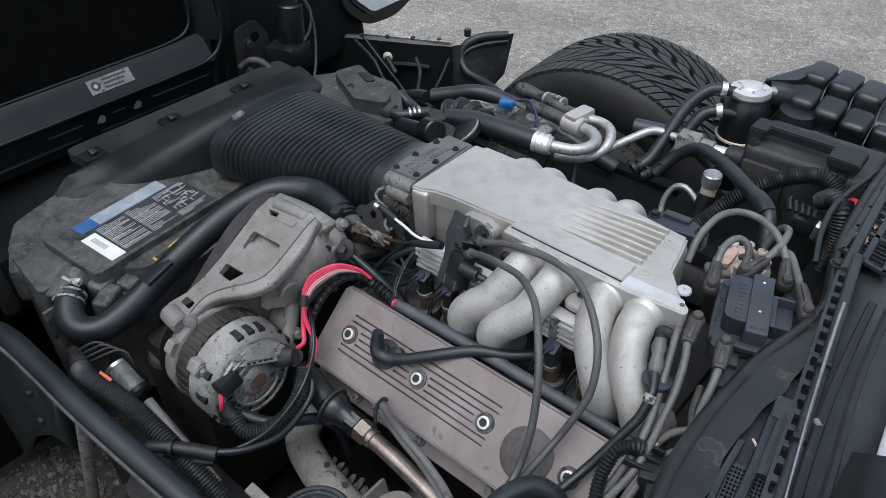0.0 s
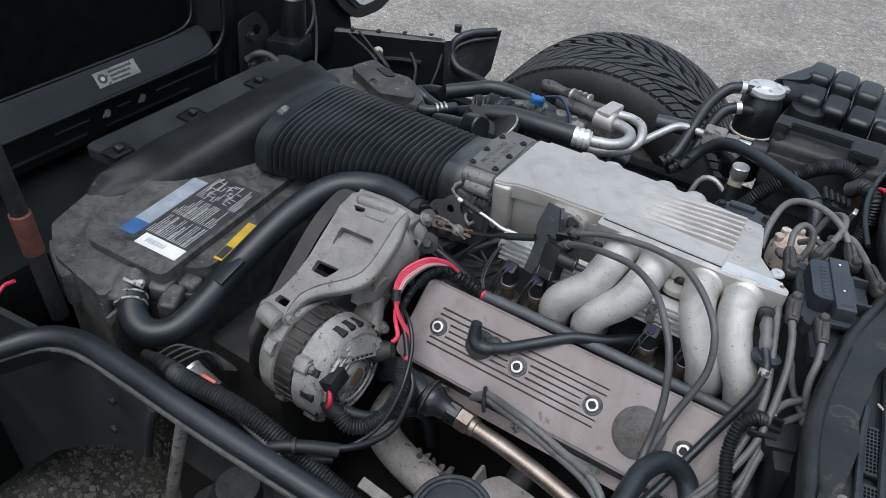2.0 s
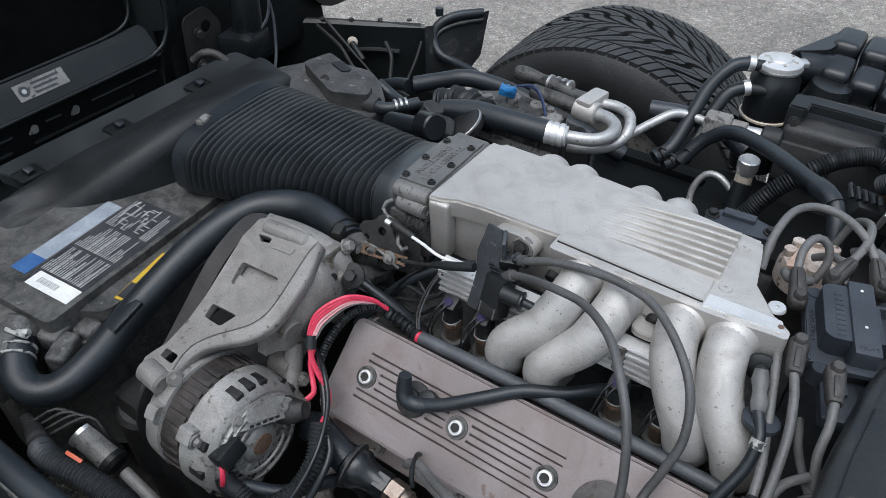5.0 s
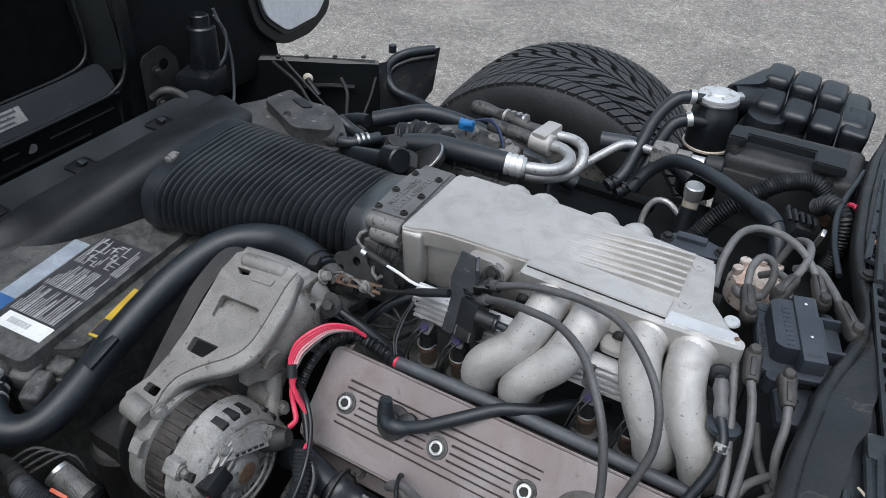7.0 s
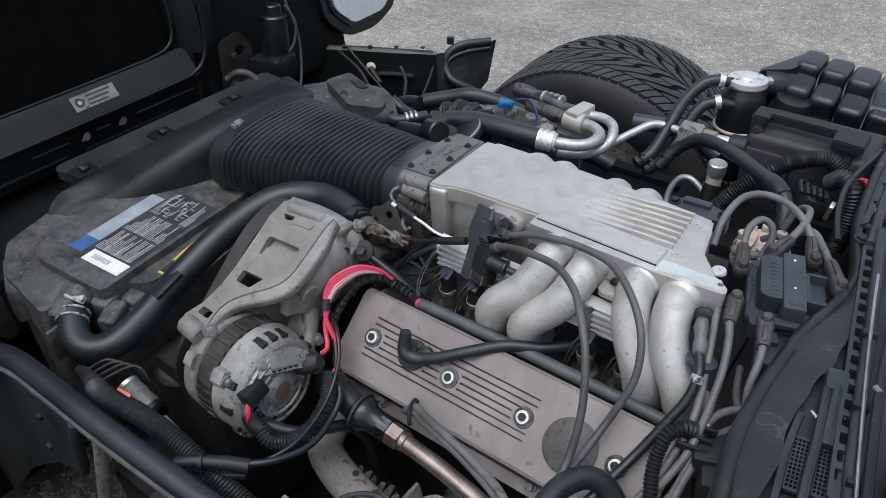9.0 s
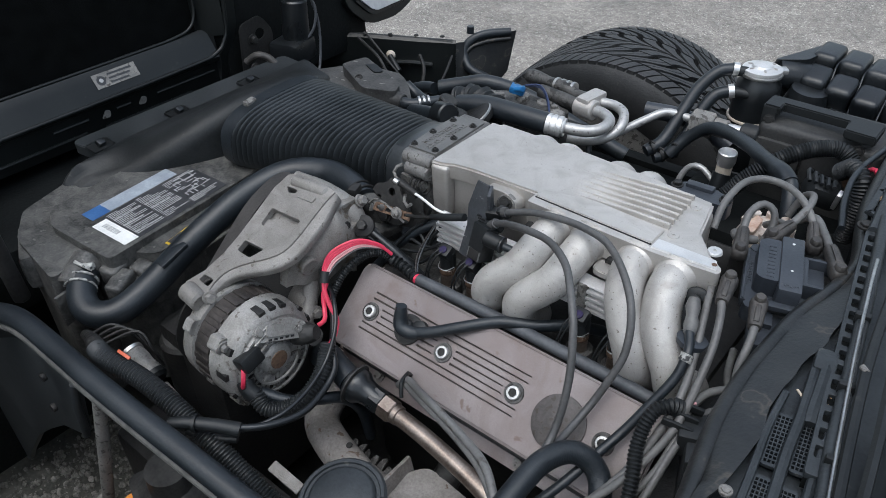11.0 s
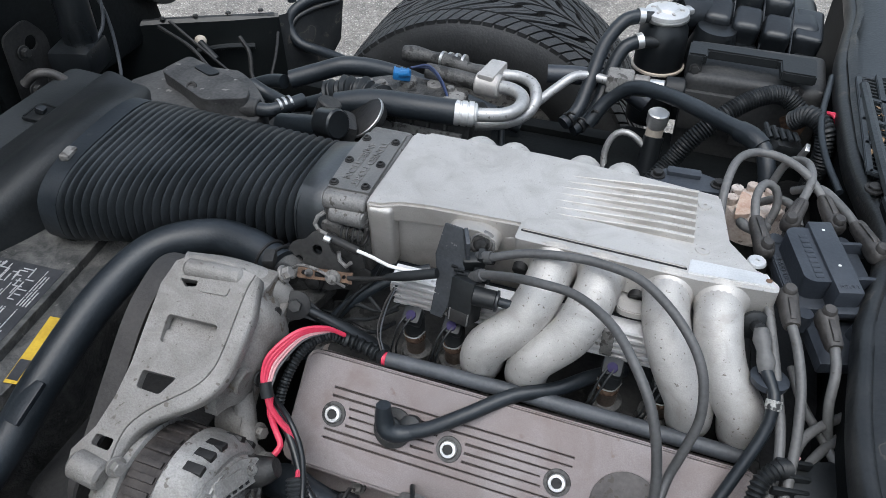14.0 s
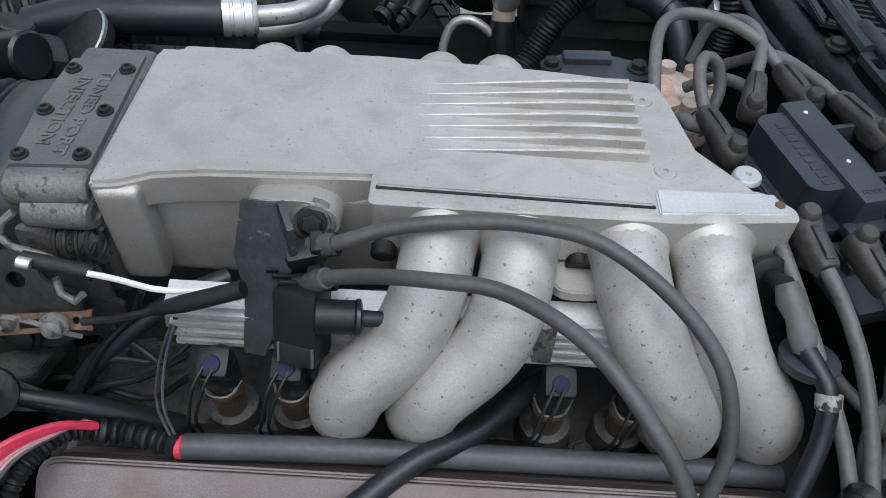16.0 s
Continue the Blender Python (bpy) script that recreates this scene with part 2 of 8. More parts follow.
GREYWIRE = mat("grey_ignition_lead", (0.075, 0.0745, 0.073), (0.13, 0.129, 0.127), 0.5, 0, 24, 260, 0.1, 0.08, (0.06, 0.055, 0.05), 0.68, 90)
RADBOX = mat("dusty_radiator_tank", (0.02, 0.0205, 0.0202), (0.075, 0.0742, 0.071), 0.54, 0, 26, 300, 0.45, 0.12, (0.13, 0.126, 0.118), 0.69, 110, wash=((0.15, 0.145, 0.135), 38, 0.6))
STEEL = mat("zinc_steel", (0.33, 0.33, 0.32), (0.52, 0.52, 0.51), 0.35, 0.9, 40, 500, 0.15)
CHROME = mat("bright_metal", (0.56, 0.555, 0.54), (0.7, 0.695, 0.68), 0.34, 0.8, 40, 300, 0.05)
RUST = mat("rusty_steel", (0.06, 0.034, 0.022), (0.19, 0.12, 0.078), 0.75, 0.2, 45, 300, 0.35)
BRASS = mat("heat_tinted_steel_tube", (0.2, 0.158, 0.13), (0.36, 0.305, 0.265), 0.38, 0.85, 30, 400, 0.15)
IRON = mat("pale_scaled_iron", (0.14, 0.128, 0.118), (0.27, 0.252, 0.238), 0.72, 0.1, 26, 300, 0.4, 0.1, (0.1, 0.07, 0.05), 0.66, 90)
DARKIRON = mat("oily_black_iron", (0.0085, 0.0085, 0.0087), (0.0235, 0.0228, 0.022), 0.58, 0.1, 25, 200, 0.4, spec=0.4)
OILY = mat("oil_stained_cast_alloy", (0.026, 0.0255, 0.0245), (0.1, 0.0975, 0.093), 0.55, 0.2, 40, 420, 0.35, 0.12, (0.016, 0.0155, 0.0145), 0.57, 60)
# Grime, its base set darker to add the shade of deep cavities.
GRIME = mat("grimy_shaded_casting", (0.0085, 0.0086, 0.0086), (0.038, 0.037, 0.0355), 0.62, 0.15, 45, 200, 0.4)
RED = mat("red_wire", (0.5, 0.022, 0.058), (0.62, 0.05, 0.1), 0.42, 0, 40, 300, 0.05)
PINK = mat("pink_wire", (0.55, 0.25, 0.26), (0.62, 0.34, 0.35), 0.45, 0, 40, 300, 0.05)
WHITE = mat("white_paint", (0.6, 0.6, 0.58), (0.75, 0.75, 0.73), 0.5, 0, 30, 300, 0.1)
BONE = mat("yellowed_plastic", (0.42, 0.36, 0.29), (0.56, 0.5, 0.42), 0.5, 0, 40, 300, 0.15)
BLUE = mat("blue_plastic", (0.01, 0.09, 0.25), (0.02, 0.15, 0.36), 0.4, 0, 40, 300, 0.05)
LABELBLUE = mat("label_blue", (0.03, 0.09, 0.24), (0.05, 0.13, 0.3), 0.45, 0, 40, 300, 0.0)
LABELPALE = mat("label_faded_blue", (0.24, 0.275, 0.32), (0.34, 0.375, 0.42), 0.45, 0, 30, 300, 0.0, wash=((0.2, 0.22, 0.24), 40, 0.6))
LABELBLACK = mat("label_black", (0.02, 0.021, 0.024), (0.04, 0.041, 0.044), 0.42, 0, 30, 300, 0.0)
PRINT = mat("label_print_grey", (0.33, 0.33, 0.33), (0.45, 0.45, 0.45), 0.5, 0, 40, 300, 0.0)
YELLOW = mat("label_yellow", (0.42, 0.27, 0.02), (0.58, 0.39, 0.03), 0.45, 0, 40, 300, 0.0)
ORANGE = mat("orange_paint", (0.55, 0.19, 0.02), (0.66, 0.26, 0.03), 0.5, 0, 40, 300, 0.1)
DULL_PIPE = mat("dull_aluminium_pipe", (0.32, 0.317, 0.31), (0.46, 0.456, 0.448), 0.42, 0.55, 40, 300, 0.15, 0.1, (0.17, 0.165, 0.155), 0.67, 150)
COIL = mat("blue_black_epoxy_plastic", (0.02, 0.024, 0.031), (0.038, 0.044, 0.054), 0.42, 0, 22, 300, 0.1)
BOOT = mat("worn_brown_black_boot", (0.02, 0.0185, 0.0175), (0.06, 0.055, 0.051), 0.55, 0, 50, 300, 0.2)
PURPLE = mat("violet_connector", (0.022, 0.017, 0.05), (0.042, 0.034, 0.085), 0.7, 0, 40, 300, 0.05, spec=0.15)
BODY = mat("black_body_paint", (0.0045, 0.0056, 0.0058), (0.0085, 0.0103, 0.0106), 0.36, 0, 8, 300, 0.06, 0.1, (0.02, 0.02, 0.018), 0.72, 60, spec=0.4)
# Inner panels, and the black fills that paint shade behind vents.
UNDER = mat("black_panel_and_shade", (0.003, 0.0037, 0.0039), (0.0085, 0.0098, 0.0102), 0.7, 0, 9, 150, 0.3, 0.12, spec=0.1)
LEAF = mat("dry_leaf", (0.13, 0.075, 0.036), (0.34, 0.22, 0.12), 0.75, 0, 120, 400, 0.3)
BELLOWS = mat("dusty_ribbed_rubber", (0.016, 0.0188, 0.021), (0.039, 0.0435, 0.0475), 0.34, 0, 14, 300, 0.08, 0.06, spec=0.75)
BLADE = mat("dark_phosphated_steel", (0.028, 0.031, 0.036), (0.055, 0.06, 0.067), 0.42, 0.1, 30, 300, 0.2, 0.1, (0.16, 0.16, 0.16), 0.7, 200)
SHELF = mat("worn_dark_plastic", (0.016, 0.0185, 0.0205), (0.034, 0.038, 0.041), 0.46, 0, 12, 260, 0.15)
CLAMP = mat("peeling_pale_clamp", (0.2, 0.2, 0.19), (0.5, 0.5, 0.47), 0.6, 0.1, 90, 300, 0.4, 0.1, (0.03, 0.03, 0.03), 0.58, 130)
CABLE = mat("dark_grey_sheath", (0.05, 0.05, 0.05), (0.085, 0.085, 0.086), 0.5, 0, 30, 300, 0.1)
RINGDARK = mat("rusty_dark_laminations", (0.02, 0.017, 0.016), (0.06, 0.052, 0.048), 0.6, 0.3, 40, 300, 0.3)
REDTAPE = mat("red_orange_tape", (0.4, 0.07, 0.03), (0.5, 0.11, 0.05), 0.5, 0, 40, 300, 0.1)
SHROUD = mat("dust_coated_plastic", (0.02, 0.0203, 0.0207), (0.066, 0.0655, 0.0645), 0.7, 0, 26, 200, 0.3, 0.1, (0.17, 0.165, 0.155), 0.7, 70)
CHARCOAL = mat("charcoal_plastic", (0.0115, 0.0142, 0.0165), (0.029, 0.034, 0.0382), 0.46, 0, 22, 260, 0.2, 0.12, (0.06, 0.06, 0.057), 0.72, 70)
FLAP = mat("scuffed_rubber_flap", (0.0055, 0.0066, 0.0073), (0.016, 0.0175, 0.0187), 0.42, 0, 22, 260, 0.25, 0.14, (0.055, 0.049, 0.041), 0.6, 22, marks=True, wash=((0.026, 0.025, 0.023), 30, 0.4))
STAINED = mat("stained_cast_alloy", (0.13, 0.12, 0.107), (0.245, 0.233, 0.217), 0.62, 0.1, 26, 500, 0.35, 0.1, (0.1, 0.08, 0.06), 0.64, 60)
MOULDED = mat("blow_moulded_black", (0.007, 0.0086, 0.0102), (0.017, 0.0198, 0.023), 0.36, 0, 16, 260, 0.12, 0.1, (0.032, 0.033, 0.033), 0.71, 60, spec=0.5)
CARRIER = mat("dusty_carrier_lip", (0.05, 0.05, 0.048), (0.1, 0.099, 0.094), 0.7, 0, 40, 200, 0.4)
CONDUIT = mat("faded_corrugated_plastic", (0.011, 0.0125, 0.0135), (0.026, 0.0285, 0.0305), 0.45, 0, 20, 300, 0.15)
OLDCAP = mat("flaking_pale_cap", (0.4, 0.315, 0.26), (0.6, 0.535, 0.48), 0.65, 0, 50, 300, 0.4, 0.1, (0.1, 0.07, 0.055), 0.65, 90)
BLUEWIRE = mat("dark_blue_wire", (0.008, 0.018, 0.06), (0.015, 0.03, 0.09), 0.5, 0, 40, 300, 0.05)
FELT = mat("matt_hood_lining", (0.0018, 0.0021, 0.0022), (0.0042, 0.0048, 0.005), 0.9, 0, 30, 400, 0.4, 0.05, spec=0.05)
ARM = mat("matt_black_moulding", (0.0075, 0.0088, 0.0096), (0.0175, 0.0198, 0.0215), 0.5, 0, 14, 260, 0.2, 0.12, (0.036, 0.037, 0.036), 0.72, 55, spec=0.3, wash=((0.028, 0.029, 0.029), 24, 0.35))
LOOM = mat("faded_black_sleeve", (0.042, 0.046, 0.052), (0.075, 0.08, 0.088), 0.5, 0, 30, 300, 0.1)


def asphalt():
    m = bpy.data.materials.new("worn_pebbly_asphalt")
    m.use_nodes = True
    n, l = m.node_tree.nodes, m.node_tree.links
    b = n["Principled BSDF"]
    co = n.new("ShaderNodeTexCoord")
    vor = n.new("ShaderNodeTexVoronoi")
    vor.inputs["Scale"].default_value = 210
    l.new(co.outputs["Object"], vor.inputs["Vector"])
    stones = n.new("ShaderNodeValToRGB")
    e = stones.color_ramp.elements
    e[0].position, e[0].color = 0.0, (0.14, 0.131, 0.12, 1)
    e[1].position, e[1].color = 1.0, (0.56, 0.54, 0.508, 1)
    for at, c in ((0.35, (0.222, 0.209, 0.192, 1)), (0.8, (0.278, 0.262, 0.24, 1)), (0.93, (0.345, 0.327, 0.302, 1))):
        e.new(at).color = c
    sep = n.new("ShaderNodeSeparateColor")
    l.new(vor.outputs["Color"], sep.inputs[0])
    l.new(sep.outputs[0], stones.inputs["Fac"])
    patch = n.new("ShaderNodeTexNoise")
    patch.inputs["Scale"].default_value, patch.inputs["Detail"].default_value = 3.1, 9
    l.new(co.outputs["Object"], patch.inputs["Vector"])
    pr = n.new("ShaderNodeValToRGB")
    pr.color_ramp.elements[0].position, pr.color_ramp.elements[1].position = 0.35, 0.7
    pr.color_ramp.elements[0].color, pr.color_ramp.elements[1].color = (0.8, 0.79, 0.78, 1), (1.16, 1.145, 1.12, 1)
    l.new(patch.outputs["Fac"], pr.inputs["Fac"])
    mul = n.new("ShaderNodeMix")
    mul.data_type, mul.blend_type = "RGBA", "MULTIPLY"
    mul.inputs["Factor"].default_value = 1
    l.new(stones.outputs["Color"], mul.inputs["A"])
    l.new(pr.outputs["Color"], mul.inputs["B"])
    streak = n.new("ShaderNodeTexNoise")
    streak.inputs["Scale"].default_value, streak.inputs["Detail"].default_value = 26, 5
    l.new(co.outputs["Object"], streak.inputs["Vector"])
    wear = n.new("ShaderNodeValToRGB")
    wear.color_ramp.elements[0].position, wear.color_ramp.elements[1].position = 0.36, 0.66
    wear.color_ramp.elements[0].color, wear.color_ramp.elements[1].color = (0.78, 0.775, 0.77, 1), (1.12, 1.11, 1.09, 1)
    l.new(streak.outputs["Fac"], wear.inputs["Fac"])
    both = n.new("ShaderNodeMix")
    both.data_type, both.blend_type = "RGBA", "MULTIPLY"
    both.inputs["Factor"].default_value = 1
    l.new(mul.outputs["Result"], both.inputs["A"])
    l.new(wear.outputs["Color"], both.inputs["B"])
    l.new(both.outputs["Result"], b.inputs["Base Color"])
    b.inputs["Roughness"].default_value = 0.85
    bp = n.new("ShaderNodeBump")
    bp.inputs["Strength"].default_value, bp.inputs["Distance"].default_value = 0.7, 0.004
    l.new(vor.outputs["Distance"], bp.inputs["Height"])
    bp.invert = True
    l.new(bp.outputs["Normal"], b.inputs["Normal"])
    return m


bm = bmesh.new()
bmesh.ops.create_grid(bm, x_segments=60, y_segments=60, size=60)
for v in bm.verts:
    v.co.z = 0.006 * noise.noise(v.co * 0.35) if v.co.length > 2 else 0
solo("ground", bm, asphalt(), "worn grey pebbly asphalt of the yard", "ground", kind="structure", smooth=80)


# ---- engine ----
def plenum():
    t = thing("intake_plenum", (0.15, 0.21, 0.7), "sandblasted cast aluminium intake plenum with ribbed top over the engine", "intake manifold")
    top, low = 0.787, 0.712
    outline = [(-0.02, 0.148), (-0.004, 0.15), (0.013, 0.158), (0.04, 0.162), (0.136, 0.166), (0.29, 0.168), (0.353, 0.168), (0.338, 0.187), (0.322, 0.207), (0.314, 0.248), (0.308, 0.273), (0.23, 0.282), (0.13, 0.288), (-0.004, 0.288), (-0.006, 0.283), (-0.02, 0.283)]
    body = part("body", plate(outline, 0.024, pose(0, 0, top), bevel=0.0095, seg=6), ALU, t)
    # lower box, a little narrower
    part("lower_chamber", box((0.147, 0.2225, 0.735), (0.325, 0.115, 0.075), bevel=0.008, seg=3), ALU, t)
    # front flange
    part("front_flange", plate(rounded([(0.153, 0.705), (0.283, 0.705), (0.283, 0.784), (0.153, 0.784)], 0.006), 0.014, frame_at((-0.0075, 0, 0), (0, 1, 0), (1, 0, 0)), bevel=0.002), ALU, t)
    # near side: corner boss, bolt ledge
    part("corner_boss", box((-0.0065, 0.158, 0.745), (0.026, 0.02, 0.076), (2, 0, 3), 0.005, seg=3), ALU, t)
    ledge = plate(rounded([(0.062, 0.768), (0.068, 0.781), (0.1, 0.7825), (0.116, 0.775), (0.118, 0.762), (0.1, 0.756), (0.08, 0.768)], 0.006), 0.022, frame_at(V(0, 0.1475, 0.77), (1, 0, 0), (0, -1, 0.12)) @ pose(0, -0.77, 0), bevel=0.003, seg=3)
    part("bolt_ledge", ledge, ALU, t)
    part("bolt_pocket", lathe((0.102, 0.149, 0.768), (0.1, -0.9, 0.35), [(0, 0.0135), (0.004, 0.0125), (0.005, 0.0105), (0.0035, 0.0095), (0.0035, 0.0001)], 22), THROTTLE, t)
    part("ledge_bolt", hexbolt(bmesh.new(), (0.102, 0.1465, 0.7695), (0.1, -0.85, 0.45), 0.0058, 0.009), GRIME, t)
    # rail that carries the runners, with a bright machined strip at its rear
    rail = plate(rounded([(0.134, 0.143), (0.3, 0.141), (0.366, 0.147), (0.366, 0.157), (0.35, 0.17), (0.134, 0.17)], 0.004), 0.034, pose(0, 0, 0.7885), bevel=0.003, seg=3)
    part("runner_rail", rail, ALU, t, "cast rail with worn top edge")
    strip = plate([(0.2905, 0.1465), (0.363, 0.1515), (0.356, 0.167), (0.2905, 0.166)], 0.004, pose(0, 0, 0.7902), bevel=0.001)
    part("machined_strip", strip, ALU_BARE, t, "bright machined strip")
    lid = plate([(0.1372, 0.1568), (0.2885, 0.1528), (0.2885, 0.185), (0.2, 0.19), (0.1372, 0.174)], 0.004, pose(0, 0, 0.7902), bevel=0.001)
    part("rail_cover", lid, ALU, t, "thin flush cover with a dark joint")
    seam = bmesh.new()
    box((0.213, 0.1542, 0.7872), (0.152, 0.0022, 0.004), (0, 0, -1.5), 0, seam)
    part("joint", seam, DARKIRON, t)
    # tapering ribs
    for i in range(7):
        y1 = 0.1935 + i * 0.01165
        y0 = 0.2255 + (i - 3) * 0.0107
        x0, x1 = 0.138 + 0.003 * abs(i - 3), 0.2905 - 0.0006 * i
        loops = []
        for k in range(11):
            f = k / 10
            x, y = x0 + (x1 - x0) * f, y0 + (y1 - y0) * f
            hgt, w = 0.0003 + 0.0076 * min(1, f * 1.35) ** 1.2, 0.0009 + 0.0011 * min(1, f * 1.35)
            z = top - 0.001
            loops.append([(x, y - w * 1.25, z), (x, y - w * 0.9, z + hgt * 0.85), (x, y - w * 0.5, z + hgt), (x, y + w * 0.5, z + hgt), (x, y + w * 0.9, z + hgt * 0.85), (x, y + w * 1.25, z)])
        rib = bmesh.new()
        rings(rib, loops)
        part("rib", rib, ALU, t, smooth=25)
    # bosses on the rear of the deck
    for x, y, r in ((0.3465, 0.185, 0.0074), (0.2995, 0.184, 0.0062), (0.295, 0.251, 0.0062)):
        boss = lathe((x, y, top - 0.002), (0, 0, 1), [(0, r * 1.15), (0.0026, r * 1.05), (0.0032, r * 0.97), (0.0032, r * 0.27), (0.0012, r * 0.25), (0.0012, 0.0001)], 20)
        part("boss", boss, ALU_BARE if r > 0.007 else ALU, t)
    hexa = hexbolt(bmesh.new(), (0.357, 0.158, 0.7888), (0, 0, 1), 0.003, 0.002, False)
    part("stud", hexa, RUST, t)
    # far side runner stubs that peep over the edge
    for x in (0.045, 0.085, 0.165, 0.208):
        stub = sweep([(x, 0.27, 0.752), (x, 0.3, 0.756), (x, 0.325, 0.743), (x, 0.342, 0.71), (x, 0.345, 0.665)], 0.02, 20)
        part("far_runner", stub, ALU_TUBE, t)
    # underside feet between the near runners
    for x in (0.25,):
        part("web", plate(rounded([(0.236, 0.12), (0.268, 0.12), (0.268, 0.17), (0.236, 0.17)], 0.012), 0.008, pose(0, 0, 0.752), bevel=0.003), ALU, t)
    for x in (0.142, 0.252, 0.258):
        part("flange_bolt", cyl((x, 0.138, 0.752), (x, 0.148, 0.756), 0.0075, 16), DARKIRON, t)
    return t


def near_runner(top_x, mid_x, low_x):
    t = thing("intake_runner", (low_x, 0.1, 0.62), "silver painted curved intake runner tube with black specks of corrosion", "intake runner", "near intake runners")
    pts = [(top_x, 0.16, 0.764), (top_x, 0.137, 0.764), (top_x * 0.75 + mid_x * 0.25, 0.115, 0.752), (mid_x, 0.096, 0.729), (low_x * 0.8 + mid_x * 0.2, 0.083, 0.7), (low_x, 0.087, 0.673), (low_x + 0.1 * (low_x - mid_x), 0.106, 0.65), (low_x + 0.15 * (low_x - mid_x), 0.134, 0.637)]
    part("tube", sweep(pts, lambda s, f: 0.0208 + 0.0004 * f, 24, 0.006), ALU_TUBE, t)
    part("collar", lathe((top_x, 0.149, 0.764), (0, -1, -0.12), [(0, 0.0285), (0.002, 0.0262), (0.0045, 0.024), (0.008, 0.0224), (0.012, 0.0214), (0.016, 0.0207)], 28), ALU, t)
    return t


def throttle_body():
    t = thing("throttle_body", (-0.06, 0.21, 0.68), "cast aluminium throttle body with bolted cover plate and rusty linkage", "throttle body")
    part("housing", box((-0.046, 0.2165, 0.737), (0.05, 0.133, 0.098), bevel=0.007, seg=3), THROTTLE, t)
    out = rounded([(-0.067, 0.159), (-0.0222, 0.1615), (-0.0252, 0.271), (-0.07, 0.262), (-0.072, 0.22)], 0.002)
    cover = part("cover_plate", plate(out, 0.006, pose(0, 0, 0.7885), bevel=0.0012), GREYPAINT, t, "grey embossed cover plate")
    for x, y in ((-0.029, 0.169), (-0.063, 0.1665), (-0.03, 0.209), (-0.065, 0.207), (-0.031, 0.252), (-0.0645, 0.25)):
        b = lathe((x, y, 0.7882), (0, 0, 1), [(0, 0.0052), (0.0014, 0.005), (0.0016, 0.0036), (0.0036, 0.0035), (0.004, 0.003), (0.004, 0.0018), (0.0022, 0.0016), (0.0022, 0.0001)], 16)
        part("screw", b, DARKIRON, cover)
    for text, dx in (("TUNED PORT", 0.0025), ("INJECTION", -0.0095)):
        fc = bpy.data.curves.new("lettering", "FONT")
        fc.body, fc.size, fc.extrude, fc.bevel_depth, fc.align_x = text, 0.0105, 0.0005, 0.0002, "CENTER"
        ob = new("lettering", fc)
        bpy.context.view_layer.update()
        me = bpy.data.meshes.new_from_object(ob)
        bpy.data.objects.remove(ob)
        me.transform(pose(-0.0478 + dx, 0.209, 0.7888, 0, 0, -91) @ Matrix.Diagonal((1.28, 1, 1, 1)))
        me.materials.clear()
        me.materials.append(THROTTLE)
        o2 = new("lettering", me)
        o2.parent = cover
        tagged(o2, "raised lettering")
    # near side castings
    part("top_barrel", cyl((-0.068, 0.154, 0.776), (-0.022, 0.156, 0.776), 0.0105, 20), THROTTLE, t)
    part("lower_barrel", cyl((-0.06, 0.149, 0.764), (-0.024, 0.149, 0.764), 0.0105, 20), THROTTLE, t)
    part("barrel_end", lathe((-0.0245, 0.149, 0.764), (1, -0.2, 0), [(0, 0.0095), (0.003, 0.009), (0.0032, 0.005), (0.0005, 0.0045), (0.0005, 0.0001)], 18), THROTTLE, t)
    part("lower_casting", box((-0.05, 0.155, 0.735), (0.05, 0.02, 0.03), bevel=0.006), ALU_DARK, t)
    part("bent_strap", sweep([(-0.064, 0.142, 0.768), (-0.072, 0.136, 0.762), (-0.07, 0.132, 0.752), (-0.05, 0.13, 0.746), (-0.036, 0.13, 0.736)], 0.0024, 8), ALU_DARK, t)
    part("spring", sweep([(-0.046 + 0.0009 * a, 0.14 + 0.009 * math.cos(a * 0.9), 0.747 + 0.009 * math.sin(a * 0.9)) for a in range(30)], 0.0014, 6, 0.003), DARKIRON, t)
    lever = plate(rounded([(-0.1, 0.72), (-0.088, 0.734), (-0.074, 0.736), (-0.066, 0.75), (-0.05, 0.752), (-0.044, 0.742), (-0.022, 0.742), (-0.014, 0.715), (-0.022, 0.692), (-0.06, 0.686), (-0.1, 0.69)], 0.006), 0.003, frame_at((0, 0.124, 0.72), (1, 0, 0), (0, -1, 0.3)) @ pose(0, -0.72, 0), holes=[circle(-0.068, 0.728, 0.005)], bevel=0.0006)
    part("lever", lever, GRIME, t, "black grimy lever plate")
    back = plate(rounded([(-0.098, 0.7), (-0.104, 0.722), (-0.094, 0.74), (-0.08, 0.744), (-0.072, 0.756), (-0.056, 0.752), (-0.05, 0.736), (-0.03, 0.73), (-0.026, 0.706), (-0.05, 0.694)], 0.006), 0.003, frame_at((-0.06, 0.115, 0.725), (1, 0, 0), (0, -1, 0.5)) @ pose(0.06, -0.725, 0), holes=[circle(-0.066, 0.736, 0.0055), circle(-0.085, 0.722, 0.004)], bevel=0.0008)
    part("linkage_plate", back, GRIME, t, "scuffed black linkage plate")
    for q, r in (((-0.04, 0.1, 0.722), 0.006), ((-0.064, 0.102, 0.708), 0.0075), ((-0.088, 0.103, 0.712), 0.006)):
        part("pivot", lathe(q, (0.15, -1, 0.35), [(0, r * 1.4), (0.002, r * 1.35), (0.0025, r), (0.006, r * 0.95), (0.007, r * 0.5), (0.007, 0.0001)], 16), ALU_DARK if r < 0.0065 else DARKIRON, t)
